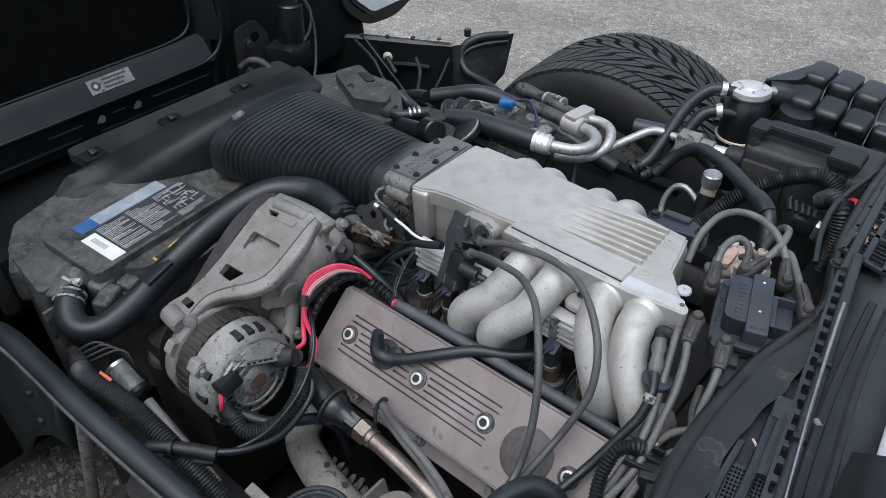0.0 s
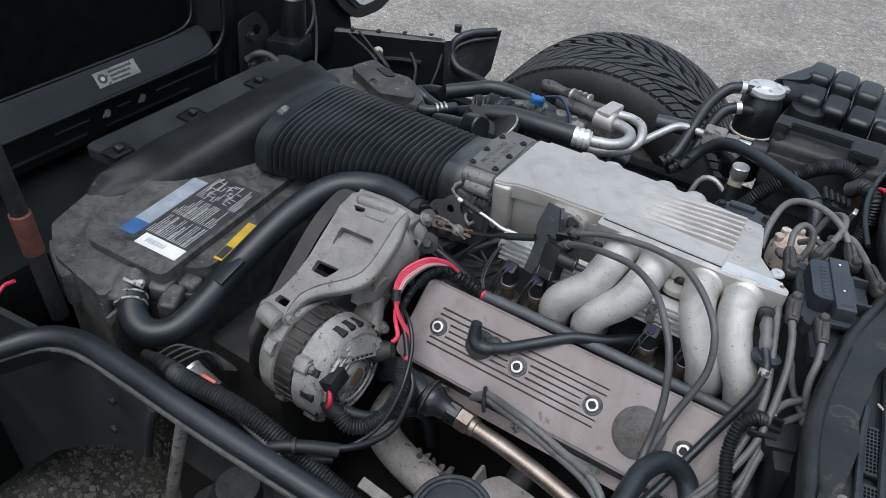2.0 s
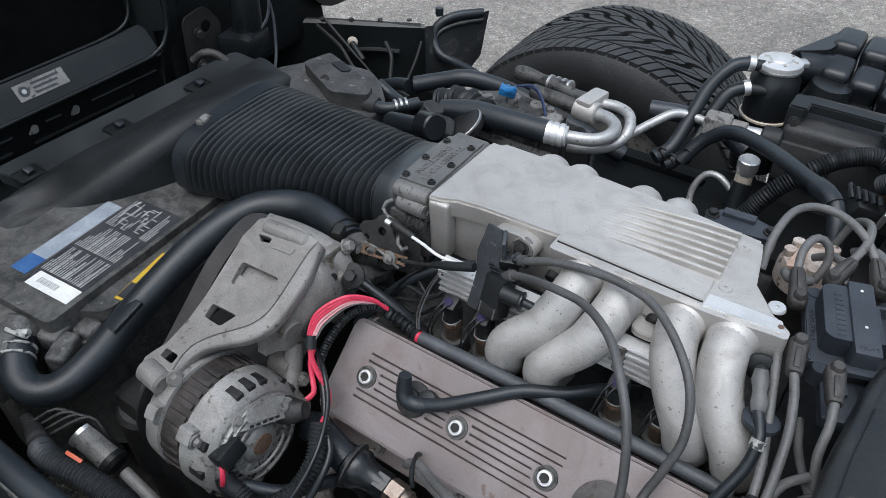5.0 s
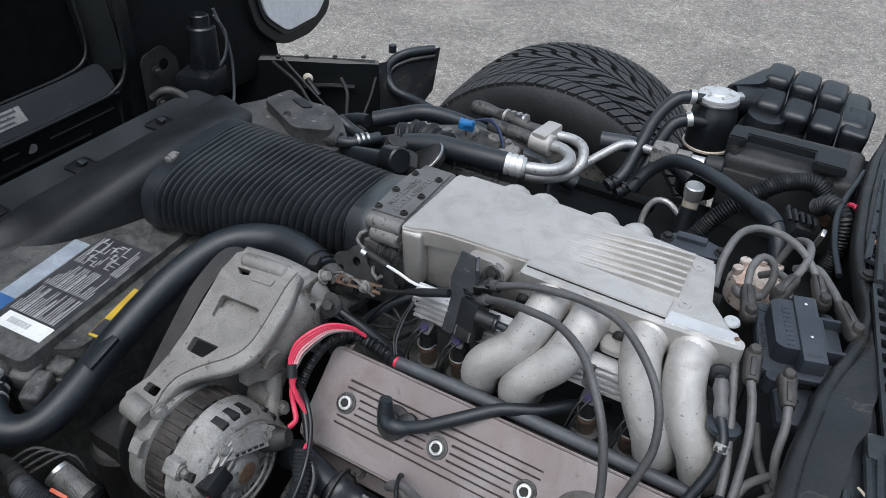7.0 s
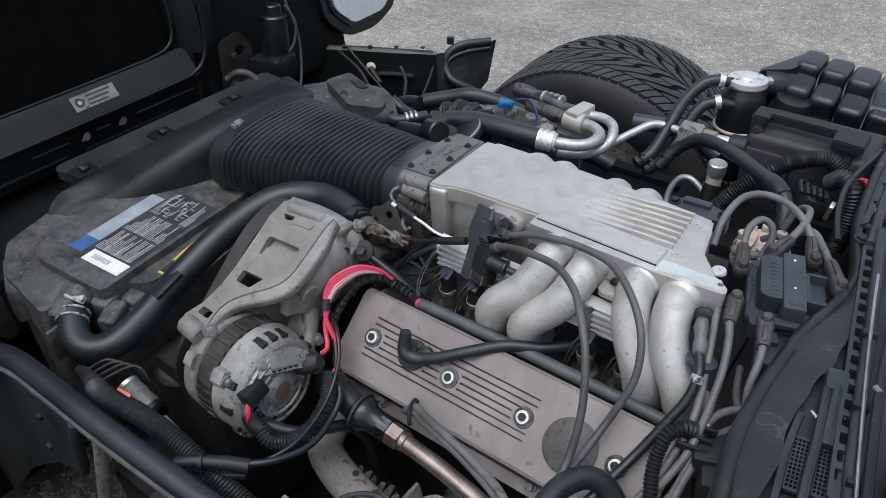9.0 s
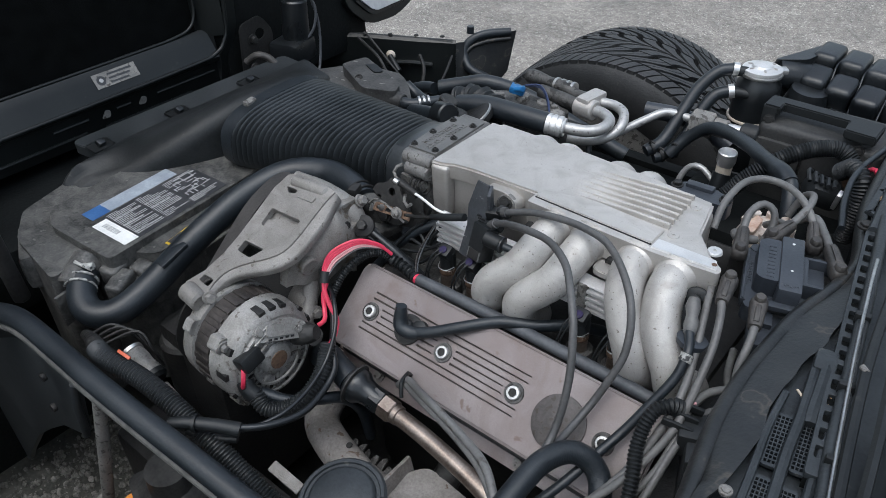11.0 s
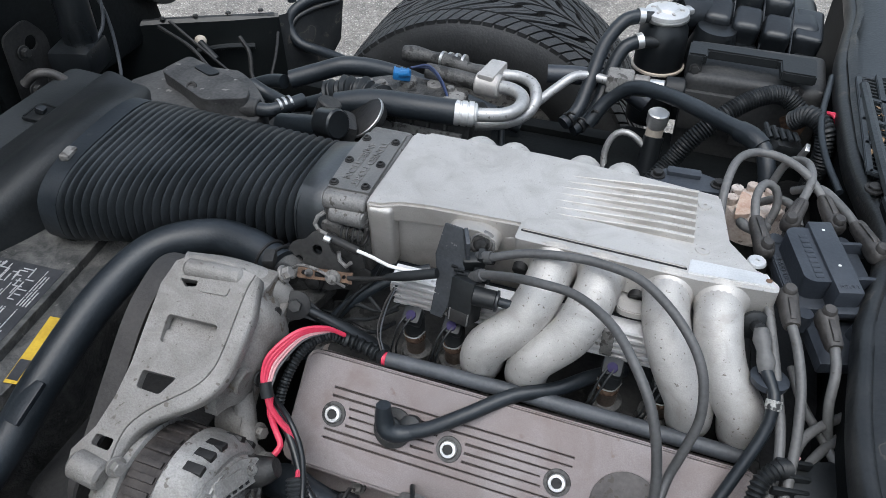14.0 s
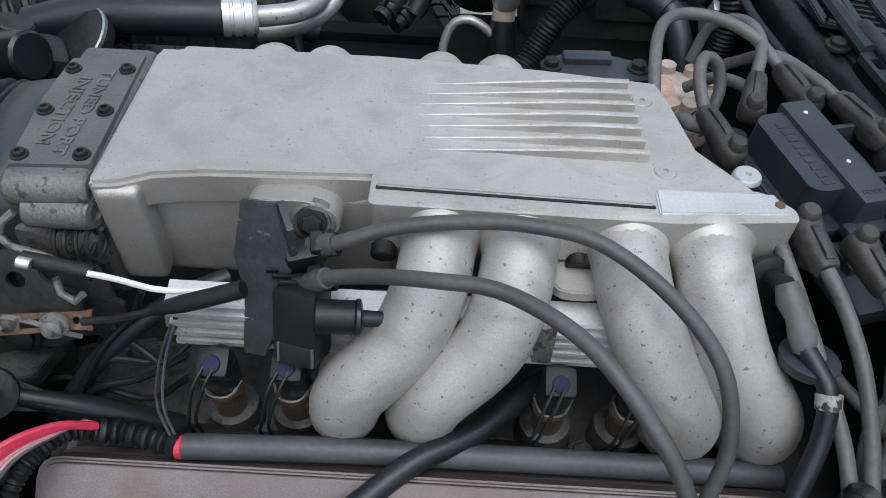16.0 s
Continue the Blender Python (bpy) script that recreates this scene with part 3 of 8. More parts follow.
    part("return_wire", sweep([(-0.088, 0.098, 0.72), (-0.07, 0.094, 0.735), (-0.05, 0.094, 0.733), (-0.036, 0.097, 0.72), (-0.028, 0.1, 0.712)], 0.0016, 6), ALU_DARK, t)
    part("cam", plate(rounded([(-0.03, 0.7), (-0.016, 0.725), (-0.006, 0.722), (-0.008, 0.7), (-0.022, 0.69)], 0.005), 0.004, frame_at((0, 0.115, 0.71), (1, 0, 0), (0, -1, 0.2)) @ pose(0, -0.71, 0), bevel=0.001), DARKIRON, t)
    part("hook", sweep([(-0.04, 0.118, 0.742), (-0.036, 0.112, 0.733), (-0.028, 0.111, 0.73), (-0.024, 0.112, 0.736)], 0.0022, 8), ALU_DARK, t)
    part("cable_arm", sweep([(-0.048, 0.112, 0.764), (-0.03, 0.114, 0.757), (-0.014, 0.114, 0.752)], 0.0045, 10), DARKIRON, t)
    part("ball_joint", cyl((-0.048, 0.108, 0.766), (-0.041, 0.108, 0.764), 0.0034, 12), CHROME, t)
    part("pale_rod", sweep([(-0.014, 0.11, 0.757), (0.002, 0.11, 0.753), (0.02, 0.109, 0.748), (0.04, 0.11, 0.747), (0.06, 0.112, 0.75)], 0.0018, 8), WHITE, t, "thin white cable end")
    link = frame_at(V(-0.052, 0.103, 0.719), V(0.064, 0, 0.012), V(0.1, -0.8, 1.0)) @ Matrix.Scale(0.84, 4)
    rusty = plate(rounded([(-0.034, -0.0075), (0.03, -0.0065), (0.037, -0.0085), (0.034, 0.0), (0.037, 0.0075), (0.028, 0.006), (-0.034, 0.0075)], 0.004), 0.0025, link, holes=[rounded([(-0.012, -0.0035), (0.018, -0.003), (0.018, 0.002), (-0.012, 0.0025)], 0.0018), circle(-0.026, 0, 0.003), circle(0.025, 0, 0.0025)], bevel=0.0005)
    part("rusty_link", rusty, RUST, t, "rusty slotted link plate")
    part("link_pin", lathe(link @ V(-0.019, 0, 0), V(0.1, -1, 0.9), [(0, 0.0045), (0.003, 0.004), (0.006, 0.002), (0.009, 0.0015)], 12), ALU_DARK, t)
    part("servo_rod", sweep([(-0.024, 0.102, 0.724), (0.0, 0.1, 0.732), (0.022, 0.1, 0.741)], 0.0024, 8), DARKIRON, t)
    part("servo_sleeve", sweep([(0.02, 0.1, 0.741), (0.045, 0.101, 0.75), (0.072, 0.103, 0.76)], lambda s, f: 0.0032 + 0.0018 * min(1, f * 3), 12), BLACK, t, "black shrink sleeve")
    return t


def valve_cover():
    t = thing("valve_cover", (0.17, 0.0, 0.6), "rosy grey cast valve cover with fine ribs and hex bolts", "valve cover")
    n = V(0, -math.sin(radians(41)), math.cos(radians(41)))
    base = frame_at(V(0, 0, 0.641), (1, 0, 0), n)     # x along the cover, y up the slope
    lo, hi, w = -0.044, 0.386, 0.056
    slots = []
    for i in range(7):
        y = -0.024 + i * 0.0082
        spans = [(-0.006, 0.232)]
        if i in (2, 3, 4):
            spans = [(-0.004, -0.017 + 0.0), (0.016, 0.043), (0.083, 0.104), (0.134, 0.206)] if i == 3 else [(0.014, 0.046), (0.082, 0.105), (0.133, 0.208 if i == 2 else 0.222)]
        for p, q in spans:
            if q - p > 0.01:
                slots.append([(p, y - 0.0012), (q, y - 0.0007), (q, y + 0.0007), (p, y + 0.0012)])
    part("lid", plate(rounded([(lo, -w), (hi, -w), (hi, w), (lo, w)], 0.014), 0.012, base @ pose(0, 0, -0.0045), bevel=0.004, seg=2), GROOVE, t)
    part("skin", plate(rounded([(lo + 0.003, -w + 0.003), (hi - 0.003, -w + 0.003), (hi - 0.003, w - 0.003), (lo + 0.003, w - 0.003)], 0.012), 0.0035, base @ pose(0, 0, -0.001), slots, 0.0005, seg=1), COVER, t, "rosy grey lid with fine grooves")
    part("edge", plate(rounded([(lo, -w), (hi, -w), (hi, w), (lo, w)], 0.014), 0.028, base @ pose(0, 0, -0.003), [rounded([(lo + 0.004, -w + 0.004), (hi - 0.004, -w + 0.004), (hi - 0.004, w - 0.004), (lo + 0.004, w - 0.004)], 0.012)], 0.0015), COVER, t)
    part("gasket", plate(rounded([(lo + 0.006, -w + 0.002), (hi - 0.006, -w + 0.002), (hi - 0.006, w - 0.006), (lo + 0.006, w - 0.006)], 0.012), 0.02, base @ pose(0, 0, -0.028), bevel=0), DARKIRON, t)
    part("flange", plate(rounded([(lo - 0.004, -w - 0.024), (hi + 0.004, -w - 0.024), (hi + 0.004, w + 0.006), (lo - 0.004, w + 0.006)], 0.012), 0.012, base @ pose(0, 0, -0.044), bevel=0.003), COVER, t, "grimy pale mounting flange")
    for x in (0.03, 0.14, 0.25, 0.35):
        part("flange_bolt", hexbolt(bmesh.new(), base @ V(x, -w - 0.013, -0.0435), n, 0.0055, 0.006), ALU_DARK, t)
    for x in (0.0, 0.119, 0.222, 0.335):
        m = base @ pose(x, 0, 0)
        c = m.translation
        well = part("bolt_seat", lathe(c - n * 0.0015, n, [(0, 0.0125), (0.0018, 0.012), (0.002, 0.0092), (0.0006, 0.009), (0.0006, 0.0001)], 24), OILY, t)
        part("bolt", lathe(c - n * 0.0005, n, [(0, 0.0082), (0.003, 0.0082), (0.0044, 0.0074), (0.0046, 0.0058), (0.005, 0.0055), (0.005, 0.005), (0.0018, 0.0048), (0.0018, 0.0001)], 20), ALU_BARE, well, "steel bolt head with black socket")
        # Dark plug painted for the shade inside the bolt's recess.
        part("socket", cyl(c + n * 0.0012, c + n * 0.0042, 0.0051, 6), DARKIRON, well)
    c = base @ V(0.283, -0.004, 0)
    cap = part("oil_cap", lathe(c - n * 0.002, n, [(0, 0.031), (0.0035, 0.031), (0.0045, 0.029), (0.0045, 0.0001)], 40), mat("oil_stained_disc", (0.05, 0.045, 0.043), (0.095, 0.086, 0.082), 0.6, 0.1, 40, 260, 0.35, 0.1, (0.05, 0.04, 0.035), 0.62, 130), t, "brown stained round disc")
    return t, base, n


plenum()
for spec in ((0.173, 0.156, 0.122), (0.218, 0.203, 0.168), (0.278, 0.296, 0.32), (0.323, 0.338, 0.366)):
    near_runner(*spec)
throttle_body()
COVER_THING, COVER_M, COVER_N = valve_cover()

# block, heads and lower intake under it all
bm = box((0.17, 0.21, 0.42), (0.5, 0.3, 0.4), bevel=0.03)
solo("engine_block", bm, DARKIRON, "oily black iron engine block under the manifold", "engine block")
head = thing("cylinder_head", (0.17, 0.03, 0.5), "grimy cast cylinder head below the valve cover", "cylinder head")
hm = COVER_M @ pose(0.175, 0, -0.065)
bm = box((0, 0, 0), (0.43, 0.13, 0.06), bevel=0.008)
bmesh.ops.transform(bm, matrix=hm, verts=bm.verts[:])
part("casting", bm, GRIME, head)
low = thing("lower_intake", (0.17, 0.13, 0.55), "grimy cast aluminium lower intake with injector seats", "intake base")
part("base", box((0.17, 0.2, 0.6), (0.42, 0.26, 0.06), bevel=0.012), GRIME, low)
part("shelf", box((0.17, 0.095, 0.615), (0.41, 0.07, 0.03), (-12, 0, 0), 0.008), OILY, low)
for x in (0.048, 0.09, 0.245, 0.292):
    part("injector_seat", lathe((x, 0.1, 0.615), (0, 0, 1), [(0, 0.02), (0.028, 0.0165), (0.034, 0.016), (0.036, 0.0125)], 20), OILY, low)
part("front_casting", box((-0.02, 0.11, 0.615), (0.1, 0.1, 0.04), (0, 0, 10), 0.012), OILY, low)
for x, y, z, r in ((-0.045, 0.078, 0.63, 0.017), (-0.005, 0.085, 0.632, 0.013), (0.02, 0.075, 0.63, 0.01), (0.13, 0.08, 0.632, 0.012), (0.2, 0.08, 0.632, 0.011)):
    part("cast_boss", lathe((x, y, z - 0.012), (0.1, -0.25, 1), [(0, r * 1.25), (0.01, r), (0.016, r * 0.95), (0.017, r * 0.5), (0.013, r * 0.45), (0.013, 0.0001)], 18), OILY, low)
for x, y in ((0.07, 0.085), (0.268, 0.085)):
    part("seat_bolt", hexbolt(bmesh.new(), (x, y, 0.637), (0, -0.2, 1), 0.006, 0.007), DARKIRON, low)


def injector(x):
    t = thing("fuel_injector", (x, 0.1, 0.64), "fuel injector with brass body and violet-topped connector", "fuel injector", "near injectors")
    part("body", cyl((x, 0.098, 0.65), (x + 0.001, 0.097, 0.678), 0.0098, 18), BRASS, t)
    part("collar", lathe((x, 0.0975, 0.668), (0, 0, 1), [(0, 0.0102), (0.001, 0.0108), (0.008, 0.0108), (0.009, 0.0102)], 18), RUST, t)
    part("shell", cyl((x + 0.001, 0.097, 0.678), (x + 0.001, 0.096, 0.704), 0.0105, 18), BLACK, t)
    con = part("connector", box((x + 0.001, 0.093, 0.703), (0.019, 0.018, 0.016), (25, 0, 0), 0.004, seg=2), BLACK, t)
    part("connector_face", lathe((x + 0.001, 0.088, 0.7095), (0, -0.55, 1), [(0, 0.0052), (0.0018, 0.0049), (0.0022, 0.0036), (0.0022, 0.0001)], 18), PURPLE, con)
    part("clip", sweep([(x - 0.011, 0.096, 0.682), (x - 0.006, 0.086, 0.68), (x + 0.006, 0.086, 0.68), (x + 0.012, 0.096, 0.682)], 0.0007, 6, 0.003), STEEL, t)
    for s in (-1, 1):
        part("lead", sweep([(x + 0.003 * s, 0.086, 0.71), (x + 0.003 * s - 0.005, 0.076, 0.703), (x - 0.011 + 0.002 * s, 0.07, 0.68), (x - 0.014 + 0.003 * s, 0.074, 0.66), (x - 0.008, 0.07, 0.646), (x + 0.002, 0.07, 0.642)], 0.0011, 6, 0.005), BLACK, t)
    return t


for x in (0.048, 0.09, 0.245, 0.292):
    injector(x)
rail = thing("fuel_rail", (0.16, 0.12, 0.69), "bright ribbed aluminium fuel rail behind the injectors", "fuel rail")
prof = [(0.113, 0.698)]
for k in range(4):
    prof += [(0.1075, 0.7 + 0.0085 * k), (0.1075, 0.7035 + 0.0085 * k), (0.1135, 0.7045 + 0.0085 * k), (0.1135, 0.7075 + 0.0085 * k)]
prof += [(0.1095, 0.734), (0.1105, 0.736), (0.124, 0.739), (0.124, 0.698)]
for a, b in ((0.022, 0.31),):
    bm = bmesh.new()
    rings(bm, [[(x, y, z) for y, z in prof] for x in (a, b)])
    part("extrusion", bm, RAILMETAL, rail, smooth=20)
for x in (0.142, 0.236):
    part("rail_bracket", box((x, 0.118, 0.718), (0.012, 0.022, 0.034), bevel=0.002), ALU_DARK, rail)
part("end_plug", cyl((0.018, 0.117, 0.716), (0.023, 0.117, 0.716), 0.008, 6), STEEL, rail)
part("end_plug", cyl((0.309, 0.117, 0.716), (0.315, 0.117, 0.716), 0.008, 6), STEEL, rail)
part("feed_pipe", sweep([(0.312, 0.118, 0.716), (0.33, 0.122, 0.715), (0.345, 0.14, 0.7), (0.35, 0.17, 0.68)], 0.005, 10), STEEL, rail)


# ---- front of the bay ----
def alternator():
    t = thing("alternator", (-0.09, -0.118, 0.56), "dusty cast aluminium alternator with dark laminated middle ring", "alternator")
    c, d = V(-0.155, -0.118, 0.622), V(1, 0, 0)
    part("front_case", lathe(c, d, [(0, 0.045), (0.003, 0.058), (0.012, 0.066), (0.032, 0.068), (0.034, 0.064)], 40), CASE, t)
    part("laminated_ring", lathe(c + d * 0.033, d, [(0, 0.0645)] + [(0.002 + 0.0022 * i, 0.0642 + 0.0007 * (i % 2)) for i in range(13)] + [(0.031, 0.0645)], 40), RINGDARK, t, "dark brown laminated ring")
    ring = t.children[-1]
    for k in range(30):
        u = V(0, math.cos(0.2094 * k), math.sin(0.2094 * k))
        tooth = box((0, 0, 0), (0.026, 0.0065, 0.003), bevel=0.0008)
        bmesh.ops.transform(tooth, matrix=frame_at(c + d * 0.0485 + u * 0.0652, (1, 0, 0), u), verts=tooth.verts[:])
        part("tooth", tooth, RINGDARK, ring)
    rear = part("rear_case", lathe(c + d * 0.063, d, [(0, 0.064), (0.003, 0.068), (0.026, 0.067), (0.036, 0.062), (0.042, 0.052), (0.043, 0.03)], 40), CASE, t)
    part("bearing_cap", lathe(c + d * 0.104, d, [(0, 0.026), (0.003, 0.026), (0.0035, 0.0225), (0.006, 0.021), (0.008, 0.017), (0.008, 0.0001)], 24), CASE, t)
    part("rusty_hub", lathe(c + d * 0.1118, d, [(0, 0.0125), (0.0016, 0.012), (0.0016, 0.0001)], 20), RUST, t, "rusty bearing hub")
    # dark blocks painted in for the shade of slots in the rear shoulder and face
    for deg in (62, 76, 90, 142, 172, 202, 236, 266, 296, 326, 12, 34):
        a = radians(deg)
        u = V(0, math.cos(a), math.sin(a))
        s = frame_at(c + d * 0.0885 + u * 0.0645, (1, 0, 0), u)
        slot = box((0, 0, 0), (0.018, 0.0092, 0.006), bevel=0.001)
        bmesh.ops.transform(slot, matrix=s, verts=slot.verts[:])
        part("vent_slot", slot, DARKIRON, rear)
    part("rear_rim", lathe(c + d * 0.1035, d, [(0, 0.0565), (0.0, 0.0535), (0.004, 0.0525), (0.004, 0.0495), (0.0005, 0.0485)], 40, caps=False), CASE, rear)
    for k in range(22):
        a = radians(360 / 22 * k + 4)
        u = V(0, math.cos(a), math.sin(a))
        slit = box((0, 0, 0), (0.004, 0.0052, 0.013), bevel=0)
        bmesh.ops.transform(slit, matrix=frame_at(c + d * 0.1042 + u * 0.041, (1, 0, 0), u.cross(d)) @ pose(0, 0, 0, 90, 0, 0), verts=slit.verts[:])
        part("air_slit", slit, DARKIRON, rear)
    for k in range(10):
        a = radians(36 * k + 10)
        u = V(0, math.cos(a), math.sin(a))
        fin = box((0, 0, 0), (0.004, 0.006, 0.026), bevel=0.001)
        bmesh.ops.transform(fin, matrix=frame_at(c + d * 0.107 + u * 0.036, (1, 0, 0), u) , verts=fin.verts[:])
        part("fin", fin, ALU_DARK, rear)
    for a in (140, 232, 300):
        u = V(0, math.cos(radians(a)), math.sin(radians(a)))
        for s0, s1 in ((0.018, 0.032), (0.066, 0.084)):
            lug = plate(rounded([(-0.014, -0.012), (0.014, -0.012), (0.008, 0.008), (-0.008, 0.008)], 0.004), s1 - s0, frame_at(c + d * s1 + u * 0.068, u.cross(d), d), bevel=0.002)
            part("bolt_lug", lug, CASE, t)
        part("through_bolt", hexbolt(bmesh.new(), c + d * 0.085 + u * 0.069, d, 0.005, 0.007), ALU_DARK, t)
    rm = frame_at(V(-0.041, -0.107, 0.661), V(-0.1, 1, -0.5), V(1, -0.05, 0.55))
    reg = part("regulator_plate", plate(rounded([(-0.036, -0.008), (0.03, -0.012), (0.033, 0.006), (0.016, 0.014), (-0.024, 0.016), (-0.036, 0.008)], 0.003), 0.014, rm, bevel=0.0018), CASE, t, "stepped cast regulator cover")
    part("raised_panel", plate(rounded([(-0.022, -0.003), (0.012, -0.005), (0.012, 0.008), (-0.02, 0.011)], 0.002), 0.004, rm @ pose(0, 0, 0.0032), bevel=0.0012), CASE, reg)
    for k in range(5):
        x = -0.019 + 0.0074 * k
        # Flat dark tabs paint the shade inside the notches.
        part("notch", plate([(x, -0.0085), (x + 0.0044, -0.0085), (x + 0.0044, -0.006), (x, -0.006)], 0.003, rm @ pose(0, 0, 0.0004), bevel=0), DARKIRON, reg)
    for x, y in ((-0.03, 0.003), (0.022, 0.0)):
        part("regulator_screw", hexbolt(bmesh.new(), rm @ V(x, y, 0), V(1, -0.05, 0.55), 0.0038, 0.004), ALU_DARK, reg)
    part("plug", box((-0.046, -0.156, 0.65), (0.022, 0.03, 0.02), (10, -20, 0), 0.004), BLACK, t, "black wiring plug")
    part("terminal_boot", sweep([(-0.048, -0.082, 0.637), (-0.032, -0.078, 0.642), (-0.02, -0.073, 0.6465)], lambda s, f: 0.0155 - 0.0065 * f ** 2, 18, 0.003), GRIME, t, "rubber terminal boot")
    for r0, h in ((0.047, 0.1085), (0.0335, 0.1095)):
        part("rear_ring", lathe(c + d * h, d, [(0, r0 + 0.002), (0.0025, r0 + 0.0015), (0.0025, r0 - 0.0012), (0, r0 - 0.0018)], 40, caps=False), CASE, rear)
    for deg in (20, 150, 255):
        u = V(0, math.cos(radians(deg)), math.sin(radians(deg)))
        part("case_screw", hexbolt(bmesh.new(), c + d * 0.106 + u * 0.05, d, 0.0045, 0.005), ALU_DARK, rear)
    part("stud_nut", hexbolt(bmesh.new(), (-0.044, -0.158, 0.598), (1, 0, 0), 0.006, 0.012), STEEL, t)
    part("pulley", lathe((-0.2, -0.118, 0.622), d, [(0, 0.024), (0.002, 0.031), (0.004, 0.031)] + [(0.005 + 0.0015 * i, 0.029 + 0.0015 * (i % 2)) for i in range(14)] + [(0.028, 0.031), (0.03, 0.02), (0.05, 0.015)], 32), DARKIRON, t)
    part("fan", lathe((-0.166, -0.118, 0.622), d, [(0, 0.03), (0.001, 0.062), (0.006, 0.064), (0.007, 0.03)], 32), DARKIRON, t)
    return t


def alternator_bracket():
    t = thing("alternator_bracket", (-0.12, -0.05, 0.65), "dull grey cast alloy alternator bracket with square windows", "engine bracket")
    # deck: slopes down towards the near side; own x is the car's x, own y runs up the slope
    m = frame_at(V(-0.13, -0.06, 0.7295), (1, 0, 0), V(0, -0.401, 0.916))
    crease = [(0.049, 0.104), (0.047, 0.088), (0.0485, 0.057), (0.05, 0.033), (0.0485, 0.01), (0.038, -0.009), (0.011, -0.034), (-0.003, -0.053), (-0.006, -0.07), (-0.004, -0.088)]
    out = [(q.x, q.y) for q in spline([(x, y, 0) for x, y in crease], 40)] + [(-0.012, -0.1), (-0.026, -0.106), (-0.04, -0.1), (-0.044, -0.088), (-0.032, -0.064), (-0.028, -0.035), (-0.0285, -0.004), (-0.034, 0.04), (-0.038, 0.073), (-0.034, 0.098), (-0.02, 0.108), (0.02, 0.109)]
    holes = [rounded([(-0.0143, -0.0064), (0.0202, -0.0051), (0.0108, -0.023), (-0.013, -0.0225)], 0.003), rounded([(-0.028, -0.0688), (-0.0095, -0.069), (-0.01, -0.0796), (-0.029, -0.0786)], 0.003), rounded([(-0.016, 0.0475), (0.036, 0.0496), (0.0375, 0.0225), (-0.012, 0.0212)], 0.004), rounded([(-0.021, 0.083), (-0.003, 0.0845), (-0.002, 0.079), (-0.013, 0.076)], 0.0015)]
    part("deck", plate(out, 0.009, m, holes, 0.0018, seg=2), ALU_DULL, t)
    # the rolled lip that runs down the rear edge of the deck
    q = spline([(x, y, 0) for x, y in crease], 50)
    loops = []
    for i, c in enumerate(q):
        d = (q[min(i + 1, 49)] - q[max(i - 1, 0)]).normalized()
        o = V(-d.y, d.x, 0)
        f = i / 49
        w = 0.003 + 0.011 * min(1, f * 6, (1 - f) * 2.2) ** 0.7
        sec = [(-0.002, -0.0014), (0.0008, -0.0024), (0.3 * w, -0.0034), (0.8 * w, -0.0054), (0.95 * w, -0.0072), (w, -0.01), (w * 0.97, -0.0165), (w * 0.8, -0.018), (-0.002, -0.009)]
        loops.append([m @ (c + o * a + V(0, 0, z)) for a, z in sec])
    bm = bmesh.new()
    rings(bm, loops)
    part("rolled_lip", bm, ALU_DULL, t, smooth=50)
    # the swollen side casting below the lip, down to its foot
    loops = []
    for i in range(25):
        f = i / 24
        y = 0.062 - 0.11 * f
        z0 = 0.7295 + (min(y, 0.026) + 0.06) * 0.4378 - 0.012 - 0.9 * max(0, y - 0.026)
        out = 0.018 * max(0, math.sin(3.1415 * min(1, f * 1.15))) ** 0.7 + 0.004 * math.sin(9 * f)
        xe = -0.081 + (0.004 if f < 0.5 else 0.004 - 0.02 * (f - 0.5))
        low = 0.085 - 0.03 * f + 0.006 * math.sin(11 * f)
        loops.append([(xe - 0.012, y, z0), (xe - 0.002, y, z0 - 0.001), (xe + 0.35 * out, y - 0.002, z0 - 0.008), (xe + 0.8 * out, y - 0.004, z0 - 0.022), (xe + out, y - 0.006, z0 - 0.04), (xe + 0.9 * out, y - 0.008, z0 - 0.7 * low), (xe + 0.4 * out, y - 0.01, z0 - low), (xe - 0.012, y - 0.01, z0 - low)])
    bm = bmesh.new()
    rings(bm, loops)
    part("side_casting", bm, STAINED, t, "stained rounded side casting", smooth=70)
    for y, z, r in ((0.035, 0.727, 0.0042), (0.012, 0.70, 0.0085), (-0.012, 0.682, 0.0065)):
        # Shallow dark dish, coloured for the shade inside a cored hole.
        part("cored_hole", lathe((-0.066, y, z), (1, -0.15, 0.3), [(0, r * 1.25), (0.0015, r * 1.1), (0.0016, r), (0.0005, r * 0.95), (0.0005, 0.0001)], 18), DARKIRON, t)
    for y0, y1, z in ((0.0185, 0.035, -0.0055), (0.033, 0.0515, -0.0115)):
        fl = plate([(-0.019, y0), (0.041, y0), (0.041, y1), (-0.019, y1)], 0.003, m @ pose(0, 0, z), bevel=0.001)
        part("window_floor", fl, ALU_DULL, t)
    part("cast_pad", plate(rounded([(0.0045, 0.0835), (0.032, 0.0855), (0.0315, 0.077), (0.0035, 0.075)], 0.002), 0.004, m @ pose(0, 0, 0.0014), bevel=0.0008), ALU_DULL, t)
